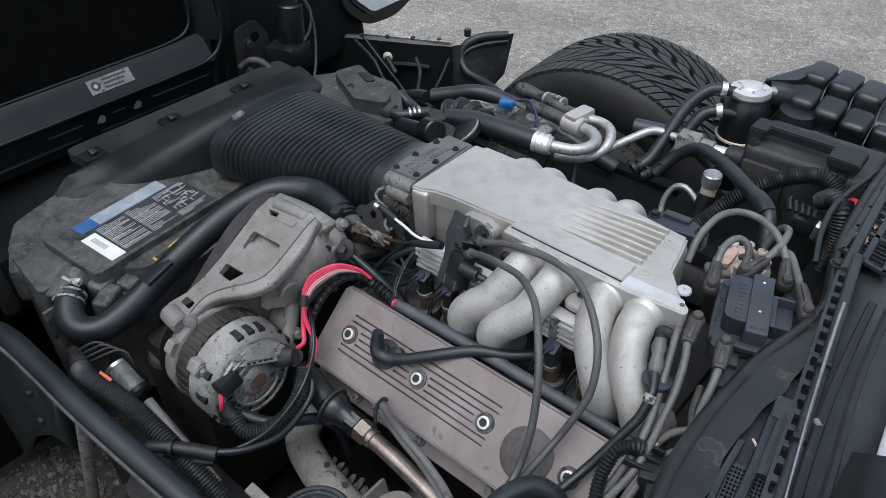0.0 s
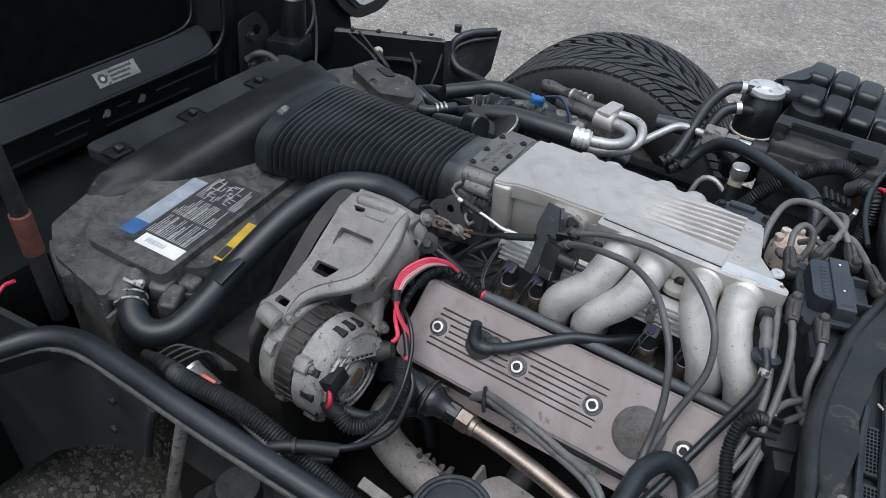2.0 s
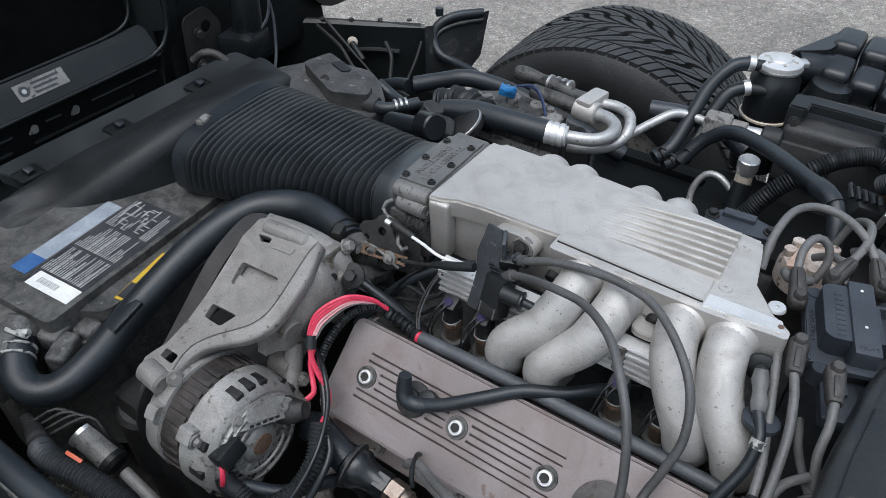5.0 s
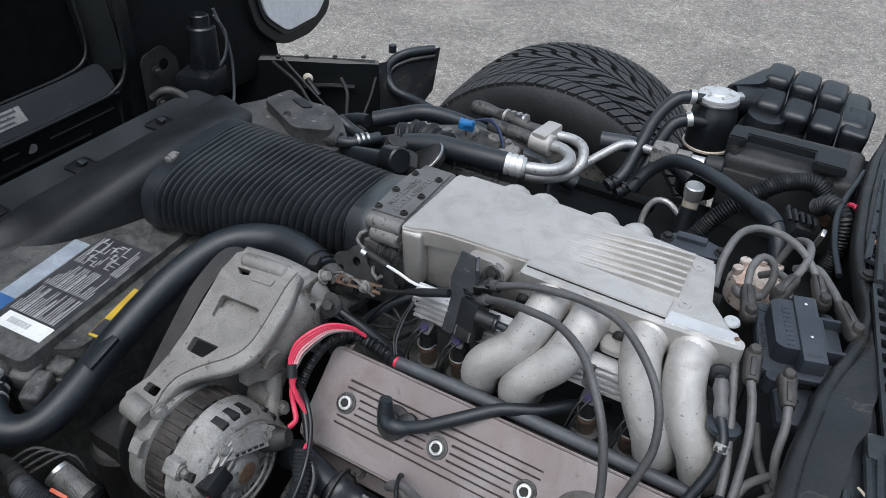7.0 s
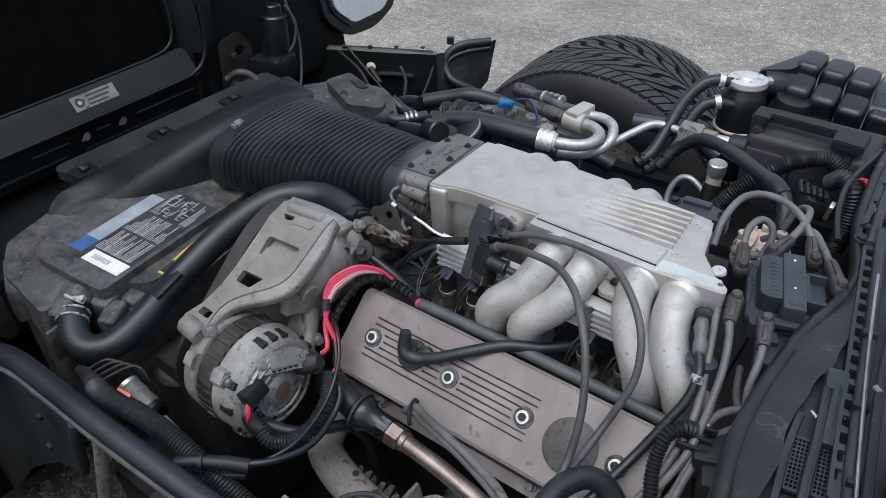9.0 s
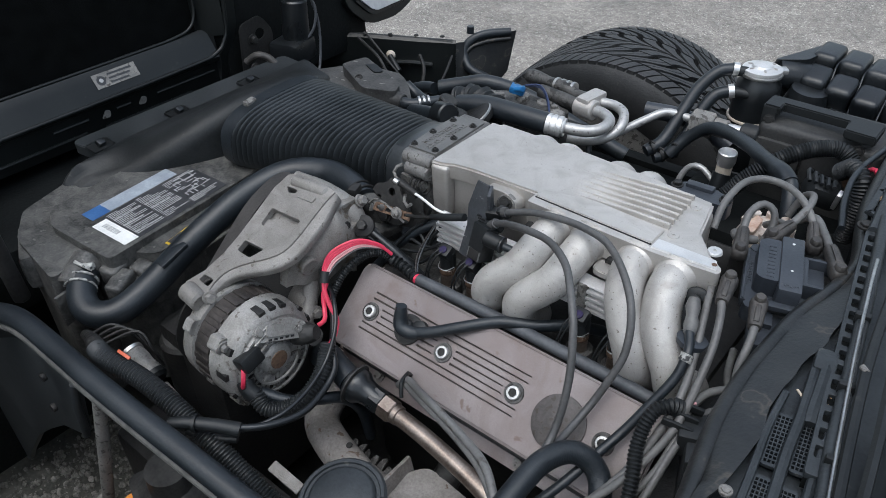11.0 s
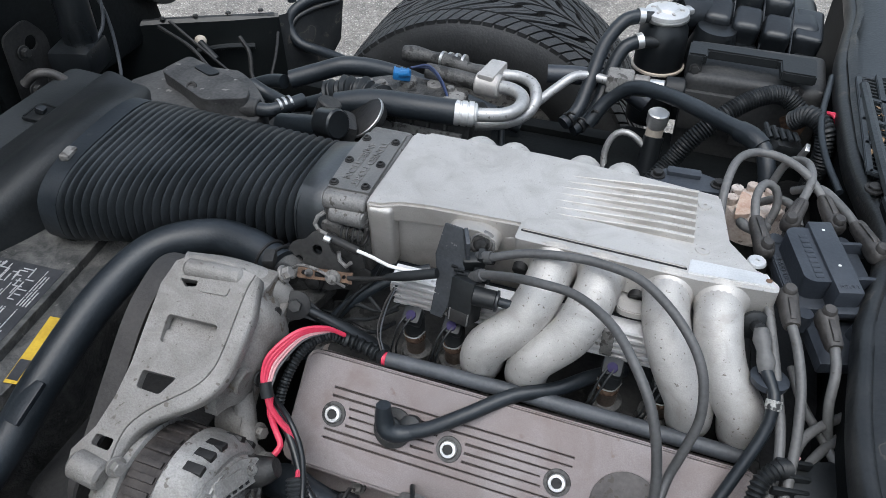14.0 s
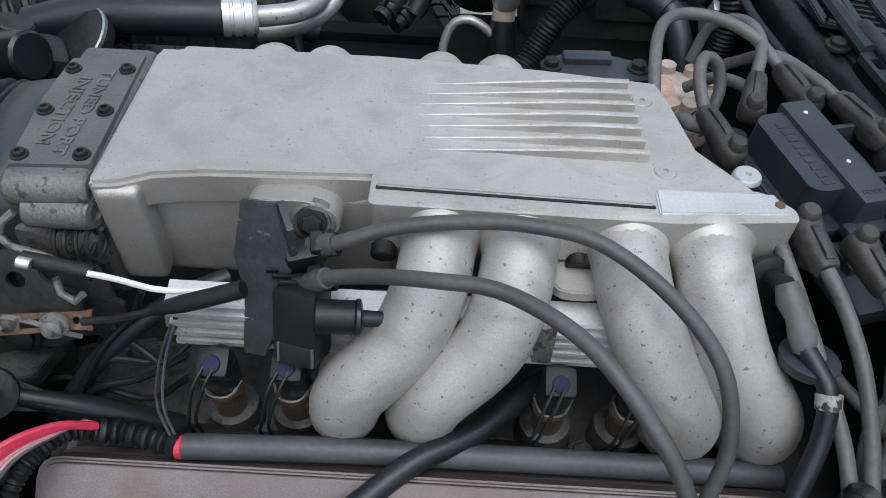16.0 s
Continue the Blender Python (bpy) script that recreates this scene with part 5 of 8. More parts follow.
def hood():
    t = thing("hood", (-0.9, 0.2, 0.5), "raised black clamshell hood showing its dark underside", "car hood")
    prof = [(-0.87, 0.585), (-0.822, 0.585), (-0.817, 0.6), (-0.815, 0.648), (-0.804, 0.655), (-0.801, 0.663), (-0.805, 0.669), (-0.822, 0.694), (-0.834, 0.711), (-0.839, 0.7145), (-0.846, 0.712), (-0.87, 0.69), (-0.9, 0.66)]
    stations = (-1.05, -0.6, -0.07, 0.1, 0.3, 0.372)
    bm = bmesh.new()
    rings(bm, [[(x, y, z) for x, z in prof] for y in stations])
    part("ledge", bm, BODY, t, "glossy black painted ledge", smooth=35)
    bm = bmesh.new()
    rings(bm, [[(x, y, z) for x, z in ((-0.858, 0.66), (-0.862, 0.76), (-0.91, 1.1), (-1.03, 1.75), (-1.09, 1.75), (-0.97, 1.1), (-0.93, 0.66))] for y in stations])
    part("inner_panel", bm, FELT, t, "matt black hood lining", smooth=35)
    part("inner_ridge", sweep([(-0.838, -0.95, 0.713), (-0.838, -0.3, 0.714), (-0.838, 0.2, 0.714), (-0.838, 0.3, 0.716), (-0.839, 0.34, 0.725), (-0.842, 0.358, 0.75), (-0.846, 0.362, 0.8), (-0.862, 0.362, 0.95), (-0.89, 0.362, 1.2)], 0.0035, 10), BODY, t, "pressed inner ridge")
    # upright band of the ledge at its far end
    bm = bmesh.new()
    rings(bm, [[(-0.842 - k, 0.36, z), (-0.82 - k, 0.382, z), (-0.803 - k, 0.4, z), (-0.82 - k, 0.42, z), (-0.9 - k, 0.4, z), (-0.9 - k, 0.37, z)] for z, k in ((0.7, 0.0), (0.77, 0.002), (0.85, 0.008), (1.0, 0.024), (1.25, 0.06))])
    part("ledge_upright", bm, BODY, t, smooth=60)
    # Panel out of view, added to block light from the near side.
    part("fender_wing", box((-0.93, -1.0, 0.72), (0.62, 0.05, 1.25), (0, -4, 0), 0.02), BODY, t)
    # the recess wall turns up at its far end
    bm = bmesh.new()
    rings(bm, [[(-0.815, y, 0.59), (-0.802, y + 0.004, z), (-0.806, y + 0.03, z), (-0.88, y + 0.03, z), (-0.88, y - 0.045, z), (-0.84, y - 0.012, z)] for y, z in ((0.372, 0.663), (0.378, 0.672), (0.392, 0.69), (0.402, 0.72), (0.408, 0.8), (0.4, 1.2))])
    part("recess_wall", bm, BODY, t)
    part("ridge", sweep([(-0.806, -0.9, 0.66), (-0.803, -0.05, 0.662), (-0.803, 0.3, 0.664), (-0.803, 0.365, 0.67), (-0.803, 0.392, 0.69), (-0.803, 0.404, 0.73), (-0.803, 0.408, 0.85), (-0.803, 0.4, 1.1)], 0.0045, 10), BODY, t, "pressed ridge round the recess")
    part("end_panel", box((-0.86, 0.6, 0.9), (0.06, 0.42, 0.7), (0, -6, 0), 0.02), UNDER, t)
    outer = bmesh.new()
    rings(outer, [[(-0.95, y, 0.5), (-0.9, y, 0.5), (-0.93, y, 0.75), (-1.0, y, 1.1), (-1.12, y, 1.75), (-1.16, y, 1.75), (-1.04, y, 1.1)] for y in (-1.05, 0.0, 0.6, 0.8)])
    part("outer_panel", outer, BODY, t)
    lm = frame_at(V(-0.8195, 0.105, 0.693), V(0, 1, 0), V(0.826, 0, 0.564))
    lb = part("label", plate([(0.0, -0.014), (0.09, -0.014), (0.09, 0.014), (0.0, 0.014)], 0.0008, lm, bevel=0), ALU_DARK, t, "small grey printed label", smooth=0)
    part("badge", plate(circle(0.014, 0, 0.009), 0.0006, lm @ pose(0, 0, 0.0006), bevel=0), LABELBLACK, lb, smooth=0)
    part("badge_centre", plate(circle(0.014, 0, 0.004), 0.0006, lm @ pose(0, 0, 0.001), bevel=0), PRINT, lb, smooth=0)
    for i in range(3):
        y0 = 0.006 - 0.008 * i
        part("print_line", plate([(0.03, y0), (0.08 - 0.006 * i, y0), (0.08 - 0.006 * i, y0 + 0.0035), (0.03, y0 + 0.0035)], 0.0006, lm @ pose(0, 0, 0.0006), bevel=0), LABELBLACK, lb, smooth=0)
    for y in (0.105, 0.184):
        part("oval_hole", plate(rounded([(-0.01, -0.007), (0.008, -0.009), (0.012, 0.004), (0.002, 0.009)], 0.006), 0.001, frame_at(V(-0.8135, y, 0.63), V(0, 1, 0), V(1, 0, 0)), bevel=0), ALU_DARK, t, "pale oval opening", smooth=0)
    for y0, y1, z in ((-0.12, 0.06, 0.607), (0.22, 0.36, 0.632), (0.13, 0.16, 0.633), (0.0, 0.07, 0.632), (0.1, 0.3, 0.605)):
        part("pressed_bead", sweep([(-0.8155, y0, z), (-0.8155, (y0 + y1) / 2, z), (-0.8155, y1, z)], 0.0035, 8), BODY, t)
    m = thing("headlight_motor", (-0.72, 0.52, 0.6), "black cylindrical headlight motor with wiring on the hood", "headlight motor")
    part("motor", cyl((-0.74, 0.53, 0.62), (-0.74, 0.54, 0.75), 0.03, 24, 0.028), BLACK_GLOSS, m)
    part("cap", cyl((-0.74, 0.54, 0.745), (-0.74, 0.541, 0.772), 0.018, 20), BLACK_GLOSS, m)
    part("gearcase", box((-0.74, 0.52, 0.645), (0.075, 0.08, 0.05), (0, 0, 15), 0.012), BLACK_GLOSS, m)
    part("clear_hose", sweep([(-0.715, 0.555, 0.77), (-0.708, 0.57, 0.73), (-0.708, 0.56, 0.69), (-0.715, 0.545, 0.67)], 0.003, 8), LOOM, m)
    part("bracket", plate(rounded([(0.405, 0.6), (0.49, 0.6), (0.5, 0.69), (0.47, 0.73), (0.415, 0.72)], 0.015), 0.004, frame_at(V(-0.775, 0, 0), V(0, 1, 0), V(1, 0, 0)), [circle(0.465, 0.69, 0.012)], 0.001), DARKIRON, m)
    for q in ((-0.77, 0.44, 0.685), (-0.77, 0.475, 0.62), (-0.765, 0.43, 0.625)):
        part("bracket_bolt", hexbolt(bmesh.new(), q, (1, 0, 0), 0.008, 0.01), GRIME, m)
    part("wire", sweep([(-0.72, 0.56, 0.78), (-0.71, 0.575, 0.7), (-0.7, 0.56, 0.62), (-0.68, 0.52, 0.57)], 0.003, 8), LOOM, m)
    part("bent_hose", sweep([(-0.735, 0.39, 0.66), (-0.715, 0.405, 0.675), (-0.695, 0.42, 0.668), (-0.67, 0.43, 0.64)], 0.0075, 10), BOOT, m)
    h = thing("headlight", (-0.85, 0.85, 0.6), "pop-up headlight with clear lens on the raised hood", "headlight")
    hm = frame_at(V(-0.685, 0, -0.016), V(0, 1, 0), V(1, 0, 0.15))
    part("housing", plate(rounded([(0.72, 0.9), (0.735, 0.69), (0.80, 0.632), (0.9, 0.628), (0.985, 0.66), (1.01, 0.75), (1.01, 0.9)], 0.03), 0.16, hm, bevel=0.015, seg=3), BODY, h)
    part("bezel", plate(rounded([(0.742, 0.88), (0.755, 0.705), (0.81, 0.652), (0.93, 0.655), (0.985, 0.7), (0.985, 0.88)], 0.02), 0.02, hm @ pose(0, 0, 0.006), bevel=0.004), BLACK_GLOSS, h)
    # Opaque pale grey lens; the reflected sky is in its base colour.
    part("lens", plate(rounded([(0.75, 0.87), (0.763, 0.71), (0.815, 0.662), (0.925, 0.665), (0.975, 0.705), (0.975, 0.87)], 0.018), 0.01, hm @ pose(0, 0, 0.012), bevel=0.004), mat("lens_sky_reflection", (0.5, 0.52, 0.55), (0.65, 0.67, 0.7), 0.12, 0.3, 6, 90, 0.25), h, "fluted lens painted pale for the sky it reflects")


def fender():
    t = thing("inner_fender", (-0.6, 0.9, 0.4), "black inner fender panel with rubber edge beside the wheel", "fender")
    bm = bmesh.new()
    top = [(-0.95, 0.655, 0.603), (-0.76, 0.765, 0.6), (-0.64, 0.825, 0.598), (-0.563, 0.872, 0.596)]
    loops = []
    for x, y, z in top:
        loops.append([(x, y, z), (x + 0.004, y - 0.006, z - 0.006), (x + 0.02, y - 0.03, z - 0.25), (x, y, z - 0.25), (x - 0.006, y + 0.006, z - 0.004)])
    rings(bm, loops)
    part("panel", bm, BODY, t)
    fl = bmesh.new()
    face = [(-0.568, 0.868, 0.588), (-0.552, 0.905, 0.584), (-0.487, 1.0, 0.597), (-0.49, 0.97, 0.5), (-0.5, 0.9, 0.46), (-0.56, 0.855, 0.46)]
    rings(fl, [face, [(x + 0.004, y + 0.01, z) for x, y, z in face]])
    part("end_flap", fl, FLAP, t)
    part("rubber_edge", sweep([(-0.487, 0.99, 0.598), (-0.528, 0.94, 0.598), (-0.552, 0.908, 0.583), (-0.554, 0.893, 0.555), (-0.53, 0.882, 0.53), (-0.48, 0.88, 0.52), (-0.42, 0.86, 0.52), (-0.34, 0.83, 0.515)], 0.0105, 12), RUBBER, t)
    part("bump_stop", cyl((-0.557, 0.92, 0.6), (-0.557, 0.921, 0.618), 0.009, 14), RUBBER, t)
    part("flap_lip", sweep([(-0.484, 0.985, 0.584), (-0.52, 0.94, 0.582), (-0.545, 0.905, 0.57), (-0.548, 0.888, 0.545), (-0.52, 0.877, 0.522)], 0.006, 10), FLAP, t, "worn inner lip")
    for i in range(7):
        x = -0.93 + 0.056 * i
        y = 0.655 + (x + 0.95) * 0.57
        part("rivet", lathe((x, y, 0.602), (0, 0, 1), [(0, 0.006), (0.003, 0.005), (0.004, 0.003), (0.004, 0.0001)], 10), GRIME, t)
    part("top_flange", sweep([(-0.95, 0.66, 0.598), (-0.76, 0.77, 0.596), (-0.64, 0.83, 0.594), (-0.57, 0.868, 0.592)], 0.0055, 8), FLAP, t, "dusty rolled flange")
    part("pale_bolt", lathe((-0.7, 0.786, 0.555), (0.5, -0.8, 0.2), [(0, 0.013), (0.005, 0.012), (0.009, 0.008), (0.01, 0.0001)], 14), BONE, t, "pale plastic bolt head")
    part("rod", cyl((-0.695, 0.776, 0.557), (-0.655, 0.765, 0.53), 0.007, 10), BLACK, t)
    part("pressed_rib", sweep([(-0.7, 0.77, 0.54), (-0.65, 0.795, 0.545), (-0.6, 0.825, 0.54)], 0.006, 8), BODY, t)
    part("bolt", hexbolt(bmesh.new(), (-0.745, 0.79, 0.58), (0.4, -0.8, 0.3), 0.009, 0.01), STEEL, t)


def cowl():
    t = thing("windshield_cowl", (0.5, 0.3, 0.6), "dusty black plastic cowl with vents below the windshield", "cowl")
    edge = [(0.46, -0.5), (0.452, -0.15), (0.447, -0.1), (0.44, -0.06), (0.431, 0.0), (0.43, 0.06), (0.436, 0.138), (0.441, 0.18), (0.453, 0.22), (0.463, 0.28), (0.462, 0.31), (0.452, 0.345), (0.437, 0.42), (0.43, 0.54), (0.43, 0.65), (0.45, 0.8), (0.45, 1.05)]
    bm = bmesh.new()
    rings(bm, [[(x + 0.012, y, 0.72), (x + 0.014, y, 0.758), (x + 0.03, y, 0.764), (x + 0.05, y, 0.766), (0.62, y, 0.758), (0.62, y, 0.7), (x + 0.012, y, 0.7)] for x, y in edge])
    part("deck", bm, CHARCOAL, t, smooth=50)
    part("firewall", plate([(x + 0.004, y) for x, y in edge] + [(0.5, 1.05), (0.5, -0.5)], 0.5, pose(0, 0, 0.735), bevel=0), UNDER, t)
    u = V(-0.13, 0.99, 0)
    for cx, cy, ln, wd, rows, cols in ((0.489, -0.008, 0.062, 0.019, 12, 5), (0.509, -0.003, 0.06, 0.019, 12, 5), (0.497, -0.075, 0.05, 0.019, 10, 5), (0.514, -0.075, 0.05, 0.015, 10, 4), (0.505, -0.15, 0.08, 0.03, 14, 6)):
        holes = []
        for r in range(rows):
            for c in range(cols):
                hx, hy = -ln / 2 + 0.005 + (ln - 0.01) * r / (rows - 1), -wd / 2 + 0.0032 + (wd - 0.0064) * c / (cols - 1)
                holes.append([(hx - 0.0016, hy - 0.0011), (hx + 0.0016, hy - 0.0011), (hx + 0.0016, hy + 0.0011), (hx - 0.0016, hy + 0.0011)])
        m = frame_at(V(cx, cy, 0.7735), u, V(-0.05, 0, 1))
        g = part("vent_grille", plate(rounded([(-ln / 2, -wd / 2), (ln / 2, -wd / 2), (ln / 2, wd / 2), (-ln / 2, wd / 2)], 0.004), 0.003, m, holes, 0), CHARCOAL, t, "perforated black vent")
        # Black sheet under the holes paints the shade below the grille.
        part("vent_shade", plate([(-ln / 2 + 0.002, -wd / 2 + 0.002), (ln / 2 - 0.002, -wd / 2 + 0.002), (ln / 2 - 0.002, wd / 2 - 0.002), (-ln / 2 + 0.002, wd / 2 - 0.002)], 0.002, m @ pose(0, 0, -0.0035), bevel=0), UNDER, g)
    for pts, r in (([(0.485, 0.088, 0.777), (0.494, 0.02, 0.777), (0.498, -0.023, 0.776), (0.505, -0.075, 0.774), (0.515, -0.16, 0.773)], 0.0048), ([(0.493, 0.092, 0.779), (0.5, 0.03, 0.778), (0.502, 0.02, 0.776)], 0.0058), ([(0.474, 0.045, 0.774), (0.476, 0.0, 0.774), (0.483, -0.06, 0.773), (0.492, -0.15, 0.772)], 0.0036), ([(0.518, 0.03, 0.777), (0.521, -0.02, 0.776), (0.53, -0.09, 0.774)], 0.0045)):
        part("channel_rib", sweep(pts, r, 8), CHARCOAL, t)
    part("drain_box", box((0.49, 0.098, 0.776), (0.02, 0.03, 0.016), (0, 0, 8), 0.005), CHARCOAL, t)
    # slotted strip at the foot of the glass
    a, b = V(0.466, 0.33, 0.783), V(0.5215, -0.035, 0.783)
    d = (b - a).normalized()
    ln = (b - a).length
    slots = []
    n = 17
    for k in range(n):
        x0 = 0.008 + (ln - 0.02) * k / n
        slots.append(rounded([(x0, -0.0034), (x0 + 0.0135, -0.0034), (x0 + 0.0135, 0.0034), (x0, 0.0034)], 0.002, 2))
    part("slotted_strip", plate(rounded([(0, -0.007), (ln, -0.007), (ln, 0.007), (0, 0.007)], 0.003), 0.006, frame_at(a, d, V(0, 0, 1)), slots, 0.0008, seg=1), CHARCOAL, t, "slotted rubber strip")
    # Black bar below the slots, painted in as their shade.
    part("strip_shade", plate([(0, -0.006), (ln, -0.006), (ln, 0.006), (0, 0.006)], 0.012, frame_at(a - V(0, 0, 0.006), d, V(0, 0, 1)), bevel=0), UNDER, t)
    part("edge_ridge", sweep([(0.47, 0.36, 0.786), (0.492, 0.219, 0.787), (0.508, 0.108, 0.786), (0.524, 0.0, 0.785), (0.538, -0.08, 0.784), (0.56, -0.25, 0.782)], 0.006, 10), CHARCOAL, t)
    part("upper_strip", sweep([(0.452, 0.56, 0.78), (0.459, 0.43, 0.782), (0.466, 0.33, 0.783)], 0.006, 8), CHARCOAL, t)
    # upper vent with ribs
    # Its floor is a black sheet for the shade in the opening.
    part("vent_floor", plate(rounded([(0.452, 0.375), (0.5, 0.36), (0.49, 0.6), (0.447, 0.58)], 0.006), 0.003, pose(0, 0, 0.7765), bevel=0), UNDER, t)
    for p0, p1 in (((0.45, 0.43), (0.5, 0.415)), ((0.449, 0.48), (0.498, 0.468)), ((0.448, 0.53), (0.495, 0.52)), ((0.476, 0.37), (0.47, 0.59)), ((0.5, 0.36), (0.49, 0.6)), ((0.45, 0.375), (0.447, 0.58)), ((0.452, 0.375), (0.5, 0.36))):
        e = (V(*p1, 0) - V(*p0, 0)).normalized()
        s = V(-e.y, e.x, 0) * 0.0036
        q0, q1 = V(*p0, 0) - e * 0.003, V(*p1, 0) + e * 0.003
        part("vent_rib", plate([(c.x, c.y) for c in (q0 - s, q1 - s, q1 + s, q0 + s)], 0.005, pose(0, 0, 0.781), bevel=0.001), CHARCOAL, t)
    for k in range(26):
        y = 0.378 + 0.0082 * k
        part("mesh_wire", sweep([(0.4525, y + 0.004, 0.7775), (0.494, y - 0.006, 0.7775)], 0.0007, 5, 0.05), CHARCOAL, t)
    part("bolt", hexbolt(bmesh.new(), (0.455, 0.352, 0.7735), (0, 0, 1), 0.0065, 0.005), DARKIRON, t)
    part("screw", hexbolt(bmesh.new(), (0.474, -0.084, 0.7755), (0, 0, 1), 0.0038, 0.003), ALU_DARK, t)
    rnd = random.Random(11)
    for i in range(34):
        x, y = rnd.choice(((0.46, 0.41), (0.462, 0.455), (0.468, 0.5), (0.485, 0.54), (0.505, 0.055), (0.503, 0.047), (0.49, 0.57)))
        x, y = x + rnd.uniform(-0.008, 0.008), y + rnd.uniform(-0.015, 0.015)
        lf = thing("dry_leaf", (x, y, 0.776), "crumpled dry brown leaf fragment in the cowl vent", "leaf", "leaf litter")
        s = rnd.uniform(0.0025, 0.0075)
        bm = plate(rounded([(-s, -s * 0.2), (s * 0.1, -s * 0.42), (s * 0.6, -s * 0.1), (s, 0.05 * s), (s * 0.2, s * 0.36), (-s * 0.5, s * 0.1)], s * 0.08, 2), 0.0006, pose(x, y, 0.7795, rnd.uniform(-25, 25), rnd.uniform(-25, 25), rnd.uniform(0, 360)), bevel=0, lift=lambda c: V(c.x, c.y, c.z + 18 * c.x * c.x))
        part("blade", bm, LEAF, lf)
    tw = thing("dry_twig", (0.485, 0.045, 0.775), "small pale dry twig lying on the cowl", "twig")
    part("twig", sweep([(0.481, 0.052, 0.777), (0.487, 0.046, 0.7775), (0.492, 0.038, 0.777)], 0.0012, 6), mat("pale_twig", (0.4, 0.33, 0.25), (0.52, 0.45, 0.36), 0.7), tw)
    s = thing("cowl_seal", (0.45, 0.2, 0.75), "dusty black rubber sealing flap along the cowl edge", "weatherstrip")
    inner = [(-0.5, 0.478), (-0.15, 0.474), (-0.1, 0.465), (-0.056, 0.474), (-0.014, 0.475), (0.02, 0.471), (0.048, 0.469), (0.07, 0.474), (0.098, 0.475), (0.13, 0.482), (0.166, 0.484), (0.25, 0.482), (0.33, 0.474), (0.45, 0.452), (0.65, 0.45), (1.05, 0.47)]
    ys = [-0.5 + 1.55 * k / 155 for k in range(156)]
    ex, ix = np.interp(ys, [q[1] for q in edge], [q[0] for q in edge]), np.interp(ys, [q[0] for q in inner], [q[1] for q in inner])
    ex = [sum(ex[max(0, k - 2):k + 3]) / len(ex[max(0, k - 2):k + 3]) for k in range(156)]
    loops = []
    for k, y in enumerate(ys):
        x, xr = ex[k], max(ix[k], ex[k] + 0.014)
        w = 0.0022 * noise.noise(V(0, y * 22, 1)) + 0.001 * noise.noise(V(0, y * 70, 4))
        mid, f = x + 0.45 * (xr - x), 0.002 * noise.noise(V(7, y * 30, 2))
        loops.append([(x + 0.001, y, 0.735), (x - 0.004, y, 0.752), (x - 0.002, y, 0.764), (x + 0.004, y, 0.7695), (x + 0.0085, y, 0.7692), (x + 0.011, y, 0.767), (mid, y, 0.7705 + w), (xr - 0.003, y, 0.7755 + f), (xr + 2 * f, y, 0.776 + f), (xr + 2 * f, y, 0.7735 + f), (mid, y, 0.766), (x + 0.008, y, 0.76), (x + 0.008, y, 0.735)])
    bm = bmesh.new()
    rings(bm, loops)
    part("flap", bm, FLAP, s, smooth=60)
    part("side_tube", sweep([(0.425, 0.62, 0.755), (0.41, 0.5, 0.76), (0.415, 0.43, 0.755), (0.43, 0.37, 0.75)], 0.004, 10), RUBBER, s)
    w = thing("windshield_wiper", (0.53, 0.1, 0.78), "black windshield wiper arm lying along the glass", "wiper")
    part("arm", sweep([(0.508, 0.27, 0.8), (0.514, 0.17, 0.803), (0.523, 0.07, 0.805), (0.542, -0.06, 0.803), (0.565, -0.2, 0.8)], 0.0045, 8), BLACK, w)
    part("blade", sweep([(0.524, 0.26, 0.806), (0.532, 0.138, 0.81), (0.55, 0.0, 0.811), (0.57, -0.2, 0.805)], 0.0045, 6), BLACK, w)
    part("trim", sweep([(0.485, 0.264, 0.793), (0.491, 0.217, 0.795), (0.505, 0.125, 0.796), (0.518, 0.048, 0.796), (0.537, -0.058, 0.795), (0.548, -0.11, 0.793)], 0.0018, 8), STEEL, w, "thin bright wiper spine")
    for q in ((0.499, 0.165, 0.79), (0.514, 0.065, 0.79), (0.53, -0.02, 0.79)):
        part("clip", box(q, (0.014, 0.007, 0.012), (0, 0, 8), 0.002), BLACK, w)
    part("washer_tip", cyl((0.518, 0.08, 0.806), (0.523, 0.073, 0.808), 0.0028, 10), ALU_DULL, w, "pale washer nozzle tip")
    g = thing("windshield", (0.7, 0.3, 0.78), "windshield with reflected sky painted as a pale grey pane", "windshield")
    bm = bmesh.new()
    rings(bm, [[(0.57, 0.09, 0.79), (0.555, 0.25, 0.79), (0.54, 0.5, 0.79), (0.53, 1.0, 0.79)], [(1.0, 0.09, 1.04), (1.0, 0.25, 1.05), (1.0, 0.5, 1.06), (1.0, 1.0, 1.05)], [(1.0, 0.09, 1.03), (1.0, 0.25, 1.04), (1.0, 0.5, 1.05), (1.0, 1.0, 1.04)], [(0.57, 0.09, 0.78), (0.555, 0.25, 0.78), (0.54, 0.5, 0.78), (0.53, 1.0, 0.78)]], closed=False, caps=False)
    # Pale base colour paints the sky's reflection on the glass.
    part("pane", bm, mat("pale_sky_reflection", (0.36, 0.375, 0.39), (0.46, 0.475, 0.49), 0.25, 0, 3, 200, 0.02), g, "pale grey glazed surface")
    bm = bmesh.new()
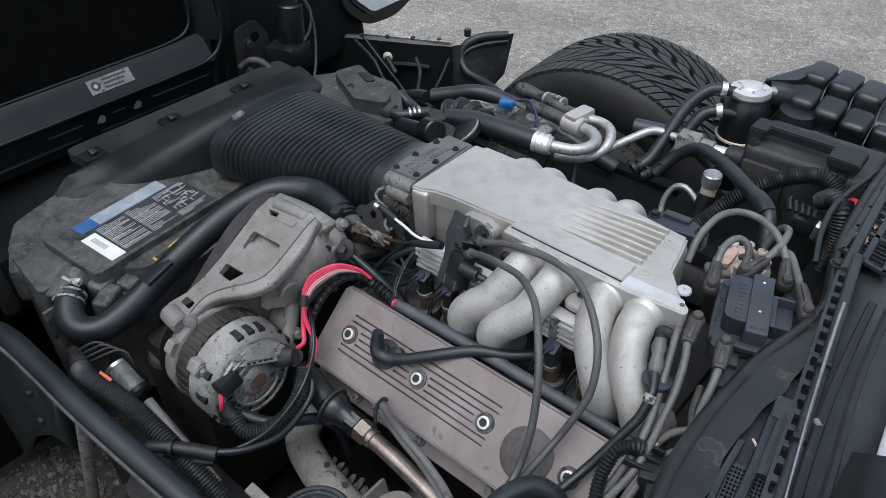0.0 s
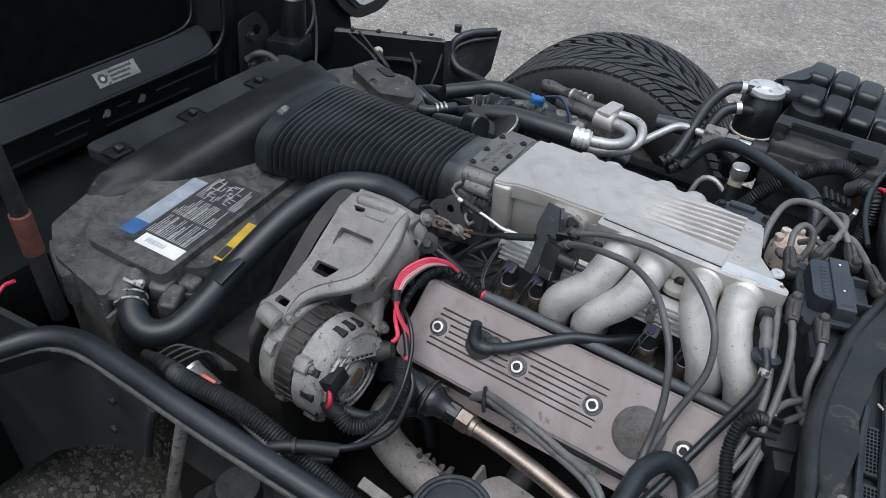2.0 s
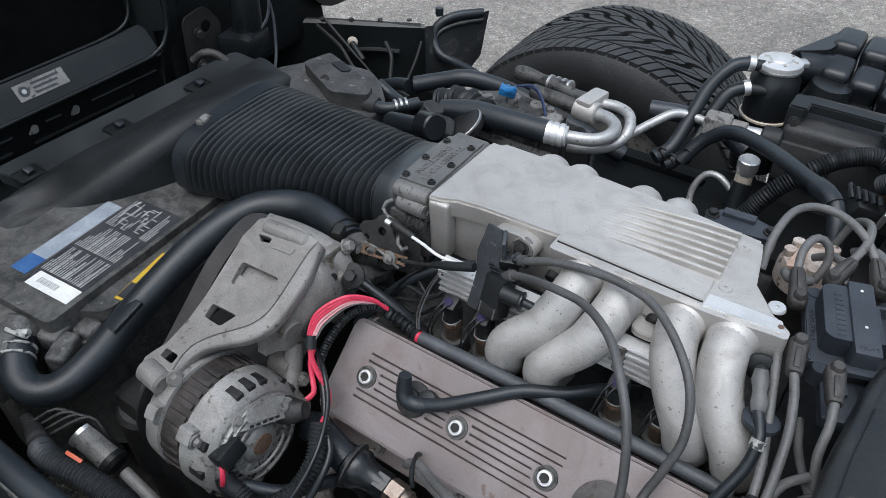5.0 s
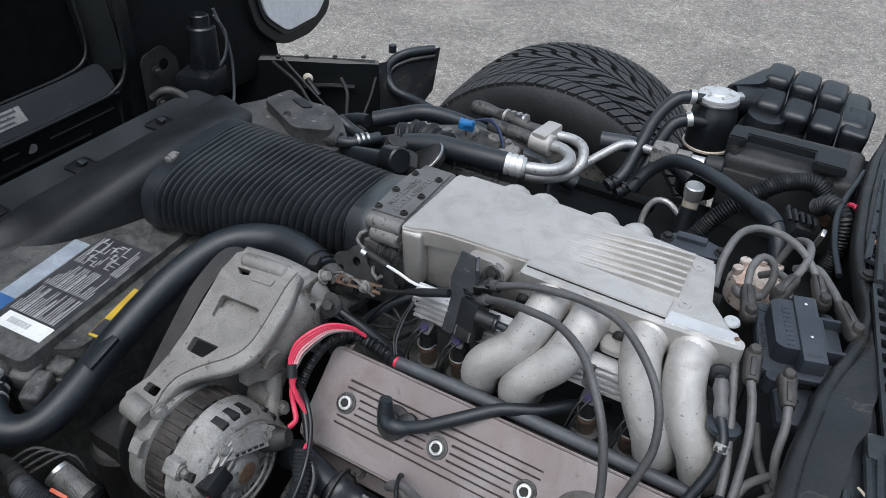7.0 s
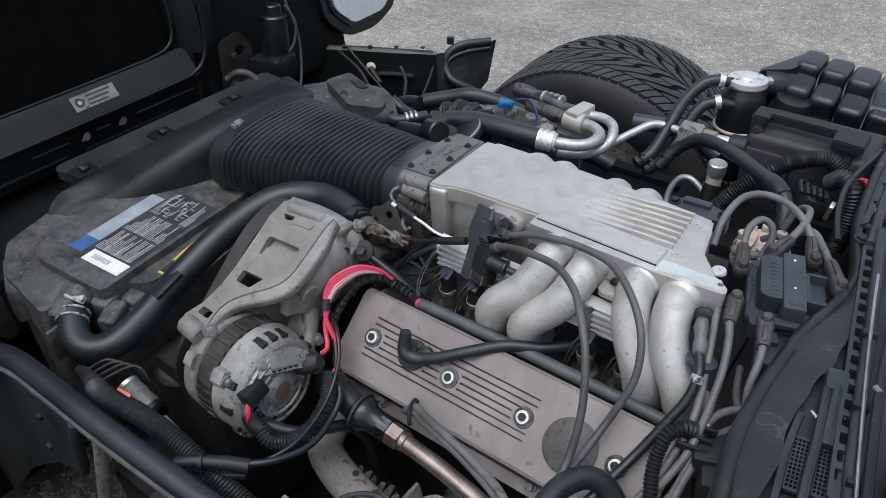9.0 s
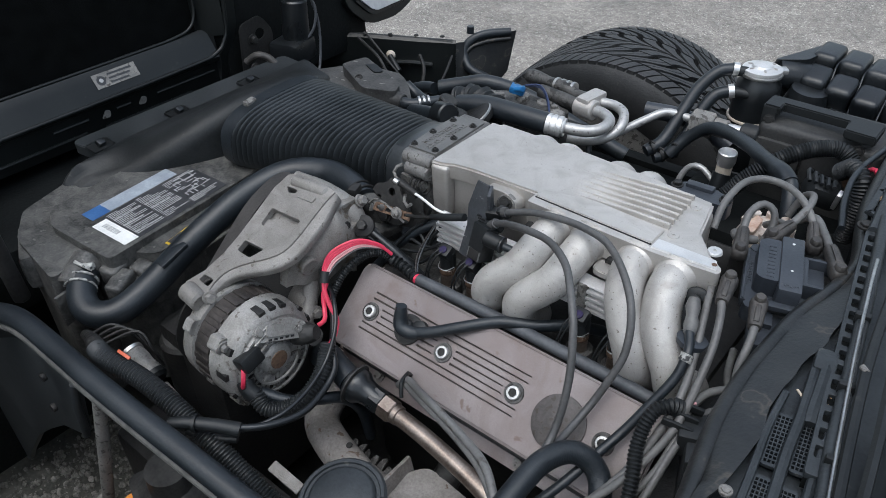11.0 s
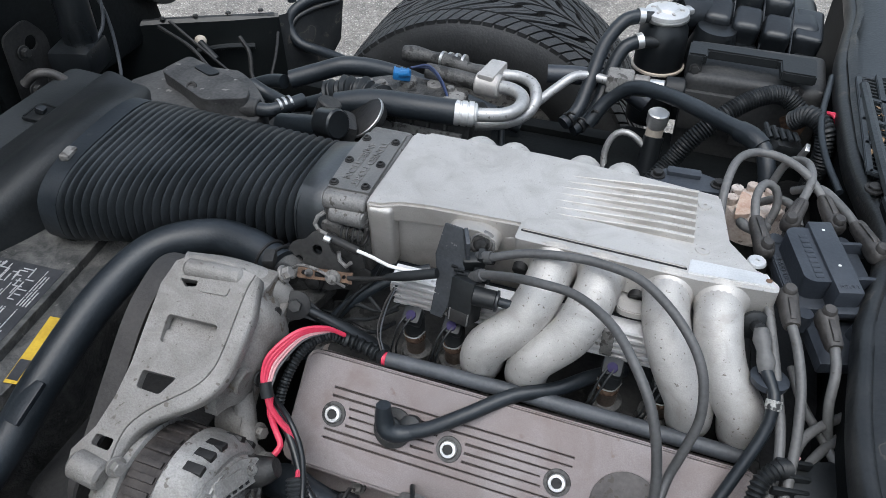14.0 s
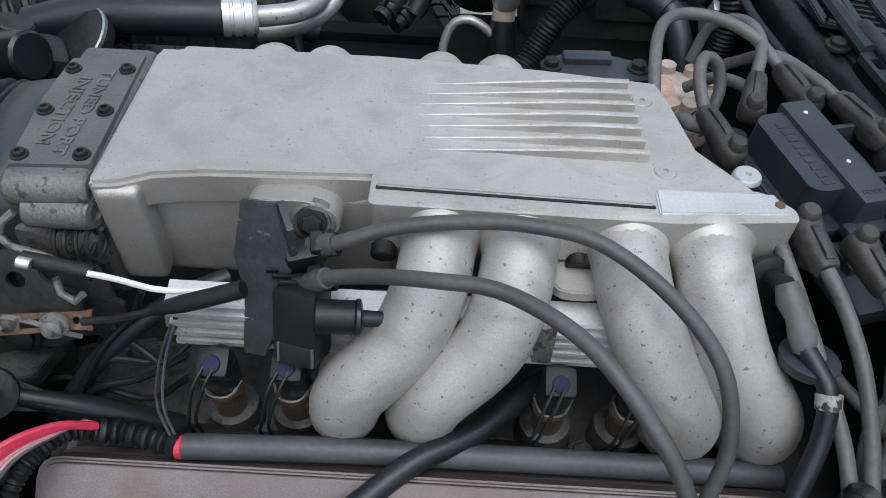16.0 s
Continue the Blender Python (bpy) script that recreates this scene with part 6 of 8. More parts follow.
    rings(bm, [[(0.552, 0.086, 0.786), (0.562, -0.25, 0.79), (0.58, -0.7, 0.78)], [(1.0, 0.086, 1.045), (1.0, -0.25, 1.03), (1.0, -0.7, 1.0)], [(1.0, 0.086, 0.7), (1.0, -0.25, 0.7), (1.0, -0.7, 0.7)], [(0.552, 0.086, 0.7), (0.562, -0.25, 0.7), (0.58, -0.7, 0.7)]], closed=False, caps=False)
    part("dark_pane", bm, BODY, g)


def bay_seal():
    t = thing("bay_weatherstrip", (-0.1, -0.3, 0.6), "black rubber weatherstrip along the body edge of the bay", "weatherstrip")
    pts = [(-0.5, -0.52, 0.63), (-0.45, -0.42, 0.636), (-0.41, -0.355, 0.642), (-0.388, -0.32, 0.646), (-0.36, -0.3, 0.65), (-0.32, -0.291, 0.652), (-0.25, -0.289, 0.651), (-0.15, -0.287, 0.646), (-0.05, -0.281, 0.637), (0.05, -0.274, 0.627), (0.15, -0.268, 0.616), (0.3, -0.262, 0.6)]
    part("bulb", sweep(pts, 0.0135, 16), RUBBER, t)
    part("carrier_lip", sweep([(x, y - 0.0105, z - 0.0135) for x, y, z in pts], 0.0042, 8), CARRIER, t, "dull grey carrier lip")
    w = thing("wheelhouse_panel", (-0.2, -0.34, 0.3), "black inner fender panel under the weatherstrip", "inner fender")
    bm = bmesh.new()
    rings(bm, [[(x, y - 0.014, z - 0.013), (x, y - 0.002, z - 0.01), (x, y + 0.008, z - 0.03), (x, y + 0.004, z - 0.044), (x, y - 0.008, z - 0.03)] for x, y, z in pts])
    part("ledge", bm, BLACK, w)
    skirt = plate(rounded([(-0.205, 0.618), (-0.232, 0.55), (-0.25, 0.494), (-0.334, 0.452), (-0.42, 0.38), (-0.52, 0.29), (-0.655, 0.14), (-0.72, 0.06), (-0.9, 0.06), (-0.9, 0.5), (-0.6, 0.58), (-0.4, 0.618), (-0.3, 0.625)], 0.012), 0.01, frame_at(V(0, -0.298, 0), (1, 0, 0), (0, -1, 0)), bevel=0.003)
    part("skirt", skirt, SHELF, w)
    part("rolled_edge", sweep([(-0.204, -0.297, 0.622), (-0.222, -0.299, 0.575), (-0.247, -0.297, 0.498)], 0.0055, 10), SHELF, w)
    for q in ((-0.27, -0.306, 0.6), (-0.29, -0.306, 0.53)):
        part("rivet", cyl(q, V(*q) + V(0, -0.006, 0), 0.006, 12), DARKIRON, w)
    f = thing("front_bumper", (-1.1, 0.2, 0.1), "black front bumper body and air dam ahead of the radiator", "bumper")
    # Unseen tall box, added to keep near-side light off the ground.
    part("side_wrap", box((-0.98, -0.66, 0.42), (0.8, 0.06, 0.7), bevel=0.03, seg=3), BODY, f)
    # Fascia is added to cover and shade the ground ahead.
    part("fascia", box((-1.12, 0.04, 0.4), (0.5, 1.42, 0.34), bevel=0.06, seg=3), BODY, f)
    part("air_dam", box((-0.74, -0.02, 0.3), (0.04, 1.2, 0.46), bevel=0.01), UNDER, f)
    # Added dark box in place of the shade between radiator and hood.
    part("radiator_support", box((-0.76, 0.13, 0.5), (0.26, 0.75, 0.12), bevel=0.02), UNDER, f)
    part("lamp_wire", sweep([(-0.56, -0.25, 0.6), (-0.575, -0.26, 0.59), (-0.57, -0.275, 0.585)], 0.003, 8), RED, f)


wheel(0.965)
# Near wheel, mostly out of view, added to shade the ground beside it.
wheel(-0.6)
hood()
fender()
cowl()
bay_seal()


# ---- rear and far side of the bay ----
def surge_tank():
    t = thing("coolant_surge_tank", (0.2, 0.7, 0.6), "black coolant surge tank with bright pressure cap and hoses", "coolant tank")
    c = V(0.2, 0.712, 0.0)
    tank = part("tank", lathe(c + V(0, 0, 0.6), (0, 0, 1), [(0, 0.035), (0.07, 0.037), (0.1, 0.0365), (0.13, 0.036), (0.15, 0.035), (0.158, 0.029), (0.166, 0.028)], 32), BLACK_GLOSS, t)
    part("band", lathe(c + V(0, 0, 0.688), (0, 0, 1), [(0, 0.037), (0.001, 0.0395), (0.004, 0.0395), (0.005, 0.037)], 32), BONE, tank, "pale moulding seam")
    cap = part("pressure_cap", lathe(c + V(0, 0, 0.764), (0, 0, 1), [(0, 0.03), (0.006, 0.032), (0.011, 0.031), (0.013, 0.025), (0.014, 0.017), (0.017, 0.015), (0.018, 0.008), (0.0195, 0.005), (0.0195, 0.0001)], 32), ALU_BARE, t, "bright metal pressure cap")
    part("cap_rim", lathe(c + V(0, 0, 0.7655), (0, 0, 1), [(0, 0.0315), (-0.0012, 0.0328), (0.0012, 0.0335), (0.003, 0.0328), (0.003, 0.0315)], 36, caps=False), STEEL, cap)
    for k in range(6):
        a = radians(60 * k)
        part("cap_dimple", box((c.x + 0.0205 * math.cos(a), c.y + 0.0205 * math.sin(a), 0.7778), (0.007, 0.004, 0.0024), (0, 0, 60 * k), 0.001), ALU, cap)
    for k in range(2):
        a = radians(35 + 180 * k)
        part("ear", box((c.x + 0.03 * math.cos(a), c.y + 0.03 * math.sin(a), 0.771), (0.02, 0.018, 0.008), (0, 0, 35), 0.003), CHROME, cap)
    part("side_lobe", lathe((0.26, 0.735, 0.62), (0.1, 0, 1), [(0, 0.03), (0.1, 0.035), (0.13, 0.028)], 20), BLACK_GLOSS, tank)
    for at, d in (((0.166, 0.688, 0.772), V(-1, -0.55, 0.1)), ((0.172, 0.672, 0.742), V(-1, -0.55, -0.2))):
        q = Vector(at)
        part("nipple", cyl(q + V(0.025, 0.012, -0.004), q - V(0.01, 0.005, 0), 0.0085, 14), BLACK, t)
        part("hose_clamp", lathe(q, d, [(-0.004, 0.0102), (-0.004, 0.0116), (0.005, 0.0116), (0.005, 0.0102)], 18, caps=False), CHROME, t, "bright worm clamp")
    h1 = [(0.166, 0.688, 0.772), (0.145, 0.672, 0.768), (0.126, 0.645, 0.742), (0.118, 0.61, 0.705), (0.11, 0.575, 0.672), (0.095, 0.55, 0.66)]
    h2 = [(0.172, 0.672, 0.742), (0.152, 0.655, 0.735), (0.14, 0.63, 0.705), (0.134, 0.6, 0.672), (0.12, 0.57, 0.655), (0.108, 0.555, 0.65)]
    part("upper_hose", sweep(h1, 0.0102, 14), RUBBER, t)
    part("lower_hose", sweep(h2, 0.0102, 14), RUBBER, t)
    for q in ((0.1, 0.556, 0.662), (0.114, 0.562, 0.652), (0.13, 0.575, 0.66)):
        part("wire_clip", lathe(q, (0.5, 0.8, 0.3), [(0, 0.0105), (0, 0.0122), (0.004, 0.0122), (0.004, 0.0105)], 16, caps=False), DARKIRON, t)
        part("wire_clip", sweep([Vector(q) + V(0.0, -0.004, 0.013), Vector(q) + V(0.004, -0.012, 0.022), Vector(q) + V(0.012, -0.012, 0.02)], 0.002, 6), DARKIRON, t)


def reservoir():
    t = thing("ribbed_reservoir", (0.31, 0.83, 0.6), "black blow-moulded reservoir with padded ribs by the wheel", "reservoir")
    part("tank", box((0.315, 0.83, 0.69), (0.2, 0.13, 0.12), (0, 0, 4), 0.02, seg=3), MOULDED, t)
    part("nose", sweep([(0.212, 0.748, 0.757), (0.236, 0.765, 0.752), (0.262, 0.786, 0.742)], lambda s, f: 0.023 + 0.004 * f, 18), MOULDED, t)
    part("wedge", plate(rounded([(0.206, 0.742), (0.25, 0.772), (0.268, 0.85), (0.252, 0.858)], 0.008), 0.05, pose(0, 0, 0.781), bevel=0.01, seg=3), MOULDED, t)
    for i in range(3):
        x = 0.266 + 0.0425 * i
        part("pad", box((x, 0.832 - 0.002 * i, 0.762 - 0.004 * i), (0.0405, 0.07, 0.046), (0, 4, 0), 0.012, seg=4), MOULDED, t)
        part("pad", box((x + 0.003, 0.772 - 0.006 * i, 0.744 - 0.005 * i), (0.0405, 0.05, 0.05), (16, 4, 0), 0.012, seg=4), MOULDED, t)
        part("pad", box((x + 0.005, 0.752 - 0.006 * i, 0.7 - 0.005 * i), (0.039, 0.024, 0.06), (6, 4, 0), 0.009, seg=4), MOULDED, t)
        part("tab", box((x + 0.024, 0.742 - 0.006 * i, 0.704 - 0.005 * i), (0.005, 0.01, 0.014), bevel=0.002), MOULDED, t)
    for i in range(4):
        x = 0.2455 + 0.0425 * i
        part("seam", sweep([(x + 0.001, 0.866, 0.7735 - 0.004 * i), (x + 0.001, 0.8, 0.7765 - 0.0045 * i), (x + 0.003, 0.778, 0.763 - 0.005 * i), (x + 0.005, 0.7505 - 0.006 * i, 0.739 - 0.005 * i), (x + 0.006, 0.7455 - 0.006 * i, 0.7 - 0.005 * i)], 0.0016, 6), MOULDED, t)
    part("end_pad", box((0.398, 0.8, 0.722), (0.042, 0.085, 0.05), (6, 6, 0), 0.008, seg=3), MOULDED, t)
    part("end_pad", box((0.402, 0.752, 0.69), (0.04, 0.03, 0.05), (6, 6, 0), 0.01, seg=3), MOULDED, t)
    part("shelf", box((0.33, 0.8, 0.62), (0.26, 0.2, 0.03), bevel=0.005), UNDER, t)


def heater_box():
    t = thing("heater_box", (0.33, 0.6, 0.5), "black plastic heater case on the firewall with steel bracket", "heater case")
    part("case", box((0.335, 0.655, 0.66), (0.18, 0.11, 0.16), bevel=0.012, seg=3), DUSTY, t)
    part("panel", box((0.282, 0.598, 0.688), (0.07, 0.01, 0.06), (0, 0, 0), 0.004), DUSTY, t)
    part("panel", box((0.36, 0.598, 0.682), (0.08, 0.008, 0.075), (0, 0, 0), 0.004), DUSTY, t)
    b = part("bracket", plate([(0.243, 0.652), (0.243, 0.612), (0.268, 0.612), (0.268, 0.63), (0.36, 0.628), (0.362, 0.598), (0.405, 0.596), (0.405, 0.646), (0.29, 0.652)], 0.014, pose(0, 0, 0.764), bevel=0.002), BLACK, t, "black steel bracket")
    part("bracket_leg", box((0.253, 0.614, 0.742), (0.02, 0.006, 0.04), bevel=0.002), BLACK, b)
    for q in ((0.256, 0.611, 0.742), (0.387, 0.602, 0.735)):
        part("screw", hexbolt(bmesh.new(), q, (0.1, -1, 0.2), 0.006, 0.006), DARKIRON, t)
    part("rusty_tab", plate(rounded([(0.375, 0.7), (0.4, 0.715), (0.412, 0.7), (0.405, 0.67), (0.385, 0.68)], 0.004), 0.003, frame_at(V(0, 0.592, 0), (1, 0, 0), (0, -1, 0)), [circle(0.39, 0.702, 0.004)], 0.0005), RUST, t, "rust-streaked tab")
    # Added black block, standing for the shaded hollow below the case.
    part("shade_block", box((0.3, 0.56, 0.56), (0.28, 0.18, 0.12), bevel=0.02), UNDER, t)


def hoses():
    t = thing("heater_hose", (0.2, 0.55, 0.62), "black rubber heater hose looping to the firewall", "hose")
    part("hose", sweep([(0.128, 0.565, 0.658), (0.15, 0.585, 0.69), (0.18, 0.585, 0.714), (0.215, 0.562, 0.727), (0.262, 0.515, 0.742), (0.3, 0.475, 0.75), (0.33, 0.445, 0.756), (0.35, 0.425, 0.752), (0.362, 0.4, 0.725), (0.37, 0.38, 0.68)], 0.0102, 16), RUBBER, t)
    part("sleeve", sweep([(0.322, 0.452, 0.7545), (0.336, 0.438, 0.757), (0.347, 0.427, 0.753)], 0.0125, 16), RUBBER, t)
    c = thing("corrugated_conduit", (0.3, 0.55, 0.6), "black corrugated wiring conduit along the firewall", "wiring conduit", "conduits")
    part("conduit", sweep([(0.4, 0.575, 0.72), (0.37, 0.58, 0.74), (0.335, 0.562, 0.738), (0.3, 0.535, 0.72), (0.27, 0.515, 0.69), (0.25, 0.5, 0.66), (0.225, 0.47, 0.63)], ribbed(0.0118, 0.0042, 0.0009), 14, 0.001), BLACK, c)
    c = thing("corrugated_conduit", (0.4, 0.5, 0.6), "short black corrugated conduit bent over by a red ring", "wiring conduit", "conduits")
    part("conduit", sweep([(0.385, 0.53, 0.735), (0.4, 0.518, 0.752), (0.418, 0.5, 0.745), (0.424, 0.49, 0.71), (0.42, 0.49, 0.66)], ribbed(0.0118, 0.0042, 0.0009), 14, 0.001), BLACK, c)
    part("red_ring", sweep([(0.41, 0.537, 0.738), (0.424, 0.53, 0.753), (0.434, 0.516, 0.742), (0.432, 0.51, 0.72)], 0.0032, 8), RED, c, "red wire ring")
    part("tangle", box((0.375, 0.5, 0.715), (0.045, 0.04, 0.03), (10, 20, 30), 0.008), BLACK, c)
    part("foil_tag", box((0.4, 0.478, 0.722), (0.006, 0.012, 0.03), (20, 10, 0), 0.002), CHROME, c, "crumpled silver tag")
    for i in range(5):
        part("wire_end", sweep([(0.36 + 0.007 * i, 0.51, 0.728), (0.352 + 0.009 * i, 0.5, 0.742 - 0.002 * i), (0.36 + 0.008 * i, 0.482, 0.735)], 0.003, 6), BLACK, c)
    f = thing("pipe_fitting", (0.17, 0.6, 0.66), "dull hexagonal pipe fitting on the heater case", "pipe fitting")
    part("hex", cyl((0.142, 0.603, 0.708), (0.178, 0.605, 0.708), 0.021, 6), ALU_DARK, f)
    part("collar", cyl((0.178, 0.605, 0.708), (0.2, 0.606, 0.708), 0.015, 20), ALU_DULL, f)
    part("collar", cyl((0.2, 0.606, 0.708), (0.222, 0.606, 0.709), 0.0115, 20), CHROME, f)
    part("stub", cyl((0.222, 0.606, 0.709), (0.25, 0.606, 0.71), 0.018, 20), BLACK, f)
    s = thing("pressure_sensor", (0.215, 0.56, 0.6), "steel pressure sensor with black plug and wires", "sensor")
    part("barrel", lathe((0.222, 0.562, 0.672), (0.02, -0.02, 1), [(0, 0.011), (0.003, 0.0125), (0.008, 0.0145), (0.024, 0.0145), (0.0255, 0.013), (0.0255, 0.0001)], 24), CHROME, s)
    part("neck", cyl((0.221, 0.562, 0.655), (0.222, 0.562, 0.675), 0.012, 20), BONE, s)
    part("plug", sweep([(0.222, 0.558, 0.66), (0.222, 0.545, 0.63), (0.224, 0.53, 0.6)], 0.0145, 10), BLACK_GLOSS, s)
    part("loop_pipe", sweep([(0.165, 0.53, 0.6), (0.16, 0.545, 0.63), (0.17, 0.555, 0.655), (0.19, 0.555, 0.66), (0.215, 0.55, 0.645)], 0.0048, 12), DULL_PIPE, s)
    for i in range(3):
        part("lead", sweep([(0.224, 0.53, 0.605), (0.21 - 0.01 * i, 0.51, 0.6), (0.2 - 0.01 * i, 0.49, 0.585)], 0.002, 6), BLUEWIRE, s)
    m = thing("ignition_module", (0.275, 0.32, 0.74), "flat black sensor module bolted behind the plenum", "sensor module")
    part("case", plate(rounded([(0.236, 0.312), (0.25, 0.333), (0.285, 0.336), (0.314, 0.326), (0.314, 0.306), (0.25, 0.298)], 0.004), 0.02, pose(0, 0, 0.766), bevel=0.002), COIL, m)
    part("ridge", box((0.27, 0.327, 0.767), (0.035, 0.012, 0.008), (0, 0, 3), 0.002), COIL, m)
    for x, y in ((0.244, 0.317), (0.306, 0.319)):
        part("bolt", hexbolt(bmesh.new(), (x, y, 0.766), (0, 0, 1), 0.0055, 0.006), DARKIRON, m)


def compressor():
    t = thing("ac_compressor", (-0.12, 0.52, 0.5), "dirty cast air conditioning compressor with blue tagged plug", "compressor")
    part("body", cyl((-0.25, 0.525, 0.615), (-0.02, 0.525, 0.615), 0.062, 32), GRIME, t)
    part("clutch", lathe((-0.285, 0.525, 0.6), (1, 0, 0), [(0, 0.03), (0.004, 0.056), (0.02, 0.06), (0.04, 0.06)], 32), DARKIRON, t)
    part("head_plate", box((-0.115, 0.5, 0.678), (0.12, 0.06, 0.02), (-8, 0, 0), 0.004), ALU_DARK, t)
    part("strip", box((-0.105, 0.473, 0.692), (0.115, 0.006, 0.005), bevel=0.001), ALU_DARK, t)
    part("mount_plate", plate(rounded([(-0.19, 0.484), (-0.07, 0.468), (-0.035, 0.49), (-0.04, 0.53), (-0.15, 0.545), (-0.19, 0.52)], 0.008), 0.01, pose(0, 0, 0.7), bevel=0.002), OILY, t, "grey oily mounting plate")
    for q in ((-0.165, 0.505), (-0.06, 0.488), (-0.065, 0.52)):
        part("plate_bolt", hexbolt(bmesh.new(), (*q, 0.7), (0, 0, 1), 0.0065, 0.007), ALU_DARK, t)
    for i in range(5):
        part("cooling_fin", box((-0.15 + 0.025 * i, 0.461, 0.682), (0.004, 0.016, 0.02), (-20, 0, 0), 0.001), OILY, t)
    part("front_lug", box((-0.2, 0.49, 0.69), (0.05, 0.045, 0.03), (0, 0, 15), 0.008), ALU_DARK, t)
    part("front_lug", box((-0.17, 0.48, 0.7), (0.035, 0.03, 0.025), (0, 0, 30), 0.007), ALU_DARK, t)
    for q, r in (((-0.09, 0.53, 0.69), 0.014), ((-0.05, 0.505, 0.69), 0.013), ((-0.13, 0.52, 0.695), 0.012)):
        part("port", cyl(q, V(*q) + V(0, 0, 0.014), r, 16), ALU_DARK, t)
    part("side_casting", box((-0.1, 0.468, 0.66), (0.17, 0.03, 0.06), (-20, 0, 0), 0.008), GRIME, t)
    part("side_rib", box((-0.1, 0.45, 0.672), (0.15, 0.006, 0.012), (-20, 0, 0), 0.002), ALU_DARK, t)
    part("cable_wrap", sweep([(-0.235, 0.47, 0.688), (-0.2, 0.475, 0.7), (-0.16, 0.47, 0.7), (-0.14, 0.455, 0.695)], lambda s, f: 0.0195 + 0.003 * math.sin(25 * f) + 0.0022 * math.sin(71 * f), 14, 0.002), BLACK, t, "wrinkled black tape wrap")
    for i in range(9):
        a = 0.7 * i
        q = V(-0.15 + 0.004 * (i % 3), 0.452 + 0.017 * math.cos(a), 0.699 + 0.017 * math.sin(a))
        part("tape_shred", sweep([q, q + V(0.012, 0.001, 0.003 * math.sin(5 * a)), q + V(0.024, 0.004 * math.sin(3 * a), 0.004 * math.cos(7 * a))], lambda s, f: 0.0034 - 0.0022 * f, 6, 0.004), BLACK, t)
    plug = part("blue_plug", box((-0.135, 0.511, 0.719), (0.026, 0.018, 0.012), (0, 10, 20), 0.003), BLUE, t, "bright blue plug")
    for i in range(3):
        part("plug_rib", box((-0.145 + 0.009 * i, 0.509 + 0.003 * i, 0.7255 - 0.0015 * i), (0.003, 0.018, 0.003), (0, 10, 20), 0.0008), BLUE, plug)
    part("plug_ridge", cyl((-0.136, 0.505, 0.722), (-0.12, 0.505, 0.726), 0.005, 10), BLUE, plug)
    part("blue_lead", sweep([(-0.122, 0.518, 0.728), (-0.1, 0.528, 0.73), (-0.075, 0.515, 0.715), (-0.055, 0.49, 0.695), (-0.045, 0.48, 0.69)], 0.0018, 8), BLUEWIRE, t)
    part("blue_lead", sweep([(-0.125, 0.52, 0.727), (-0.098, 0.53, 0.724), (-0.072, 0.512, 0.708), (-0.05, 0.486, 0.69)], 0.0018, 8), BLUEWIRE, t)
    part("grey_pipe", sweep([(-0.16, 0.58, 0.715), (-0.12, 0.58, 0.715), (-0.07, 0.572, 0.714), (-0.025, 0.56, 0.712)], lambda s, f: 0.011 + 0.002 * math.sin(14 * f), 14, 0.004), OILY, t)
    part("grey_pipe", sweep([(-0.11, 0.545, 0.712), (-0.06, 0.543, 0.71), (-0.02, 0.538, 0.708)], lambda s, f: 0.0115, 14), OILY, t)
    for i in range(4):
        part("bright_ring", lathe((-0.1 + 0.011 * i, 0.578, 0.7148), (1, -0.1, 0), [(0, 0.011), (0.001, 0.0128), (0.005, 0.0128), (0.006, 0.011)], 16), STEEL, t)
    blk = part("manifold_block", box((-0.012, 0.548, 0.716), (0.026, 0.052, 0.032), (0, 0, -8), 0.005), ALU, t, "bright cast pipe block")
    part("pipe_collar", cyl((-0.03, 0.535, 0.712), (0.006, 0.532, 0.712), 0.0172, 20), ALU, blk)
    l = thing("ac_lines", (0.03, 0.5, 0.66), "bright bent aluminium refrigerant lines with crimped hose end", "refrigerant line")
    part("u_bend", sweep([(0.0, 0.533, 0.712), (0.022, 0.53, 0.713), (0.042, 0.515, 0.712), (0.044, 0.49, 0.71), (0.03, 0.472, 0.708), (0.008, 0.463, 0.708), (-0.006, 0.458, 0.709)], 0.0095, 16), DULL_PIPE, l)
    part("second_bend", sweep([(0.0, 0.56, 0.716), (0.025, 0.562, 0.716), (0.048, 0.55, 0.714), (0.058, 0.527, 0.704), (0.052, 0.508, 0.693), (0.034, 0.496, 0.684), (0.008, 0.492, 0.676), (-0.03, 0.492, 0.668)], 0.0082, 16), DULL_PIPE, l)
    part("long_pipe", sweep([(0.035, 0.52, 0.675), (0.05, 0.54, 0.685), (0.075, 0.575, 0.7), (0.095, 0.598, 0.71), (0.115, 0.61, 0.708), (0.15, 0.61, 0.705)], 0.0068, 16), DULL_PIPE, l)
    part("drop_pipe", sweep([(0.01, 0.52, 0.69), (0.018, 0.5, 0.65), (0.03, 0.47, 0.6)], 0.005, 12), CHARCOAL, l)
    crimp = part("crimped_end", sweep([(-0.034, 0.449, 0.712), (-0.005, 0.458, 0.709)], lambda s, f: 0.0172 - (0.0016 if int(f * 13) % 4 == 3 else 0) - 0.003 * max(0, f - 0.85) / 0.15, 24, 0.0007), ALU_BARE, l)
    part("rubber_line", sweep([(-0.2, 0.43, 0.703), (-0.15, 0.44, 0.712), (-0.09, 0.442, 0.714), (-0.032, 0.449, 0.712)], 0.0175, 18), RUBBER, l)
    part("back_pipe", sweep([(0.05, 0.63, 0.69), (0.1, 0.64, 0.69), (0.15, 0.65, 0.68), (0.2, 0.64, 0.66)], 0.014, 14), COIL, l)
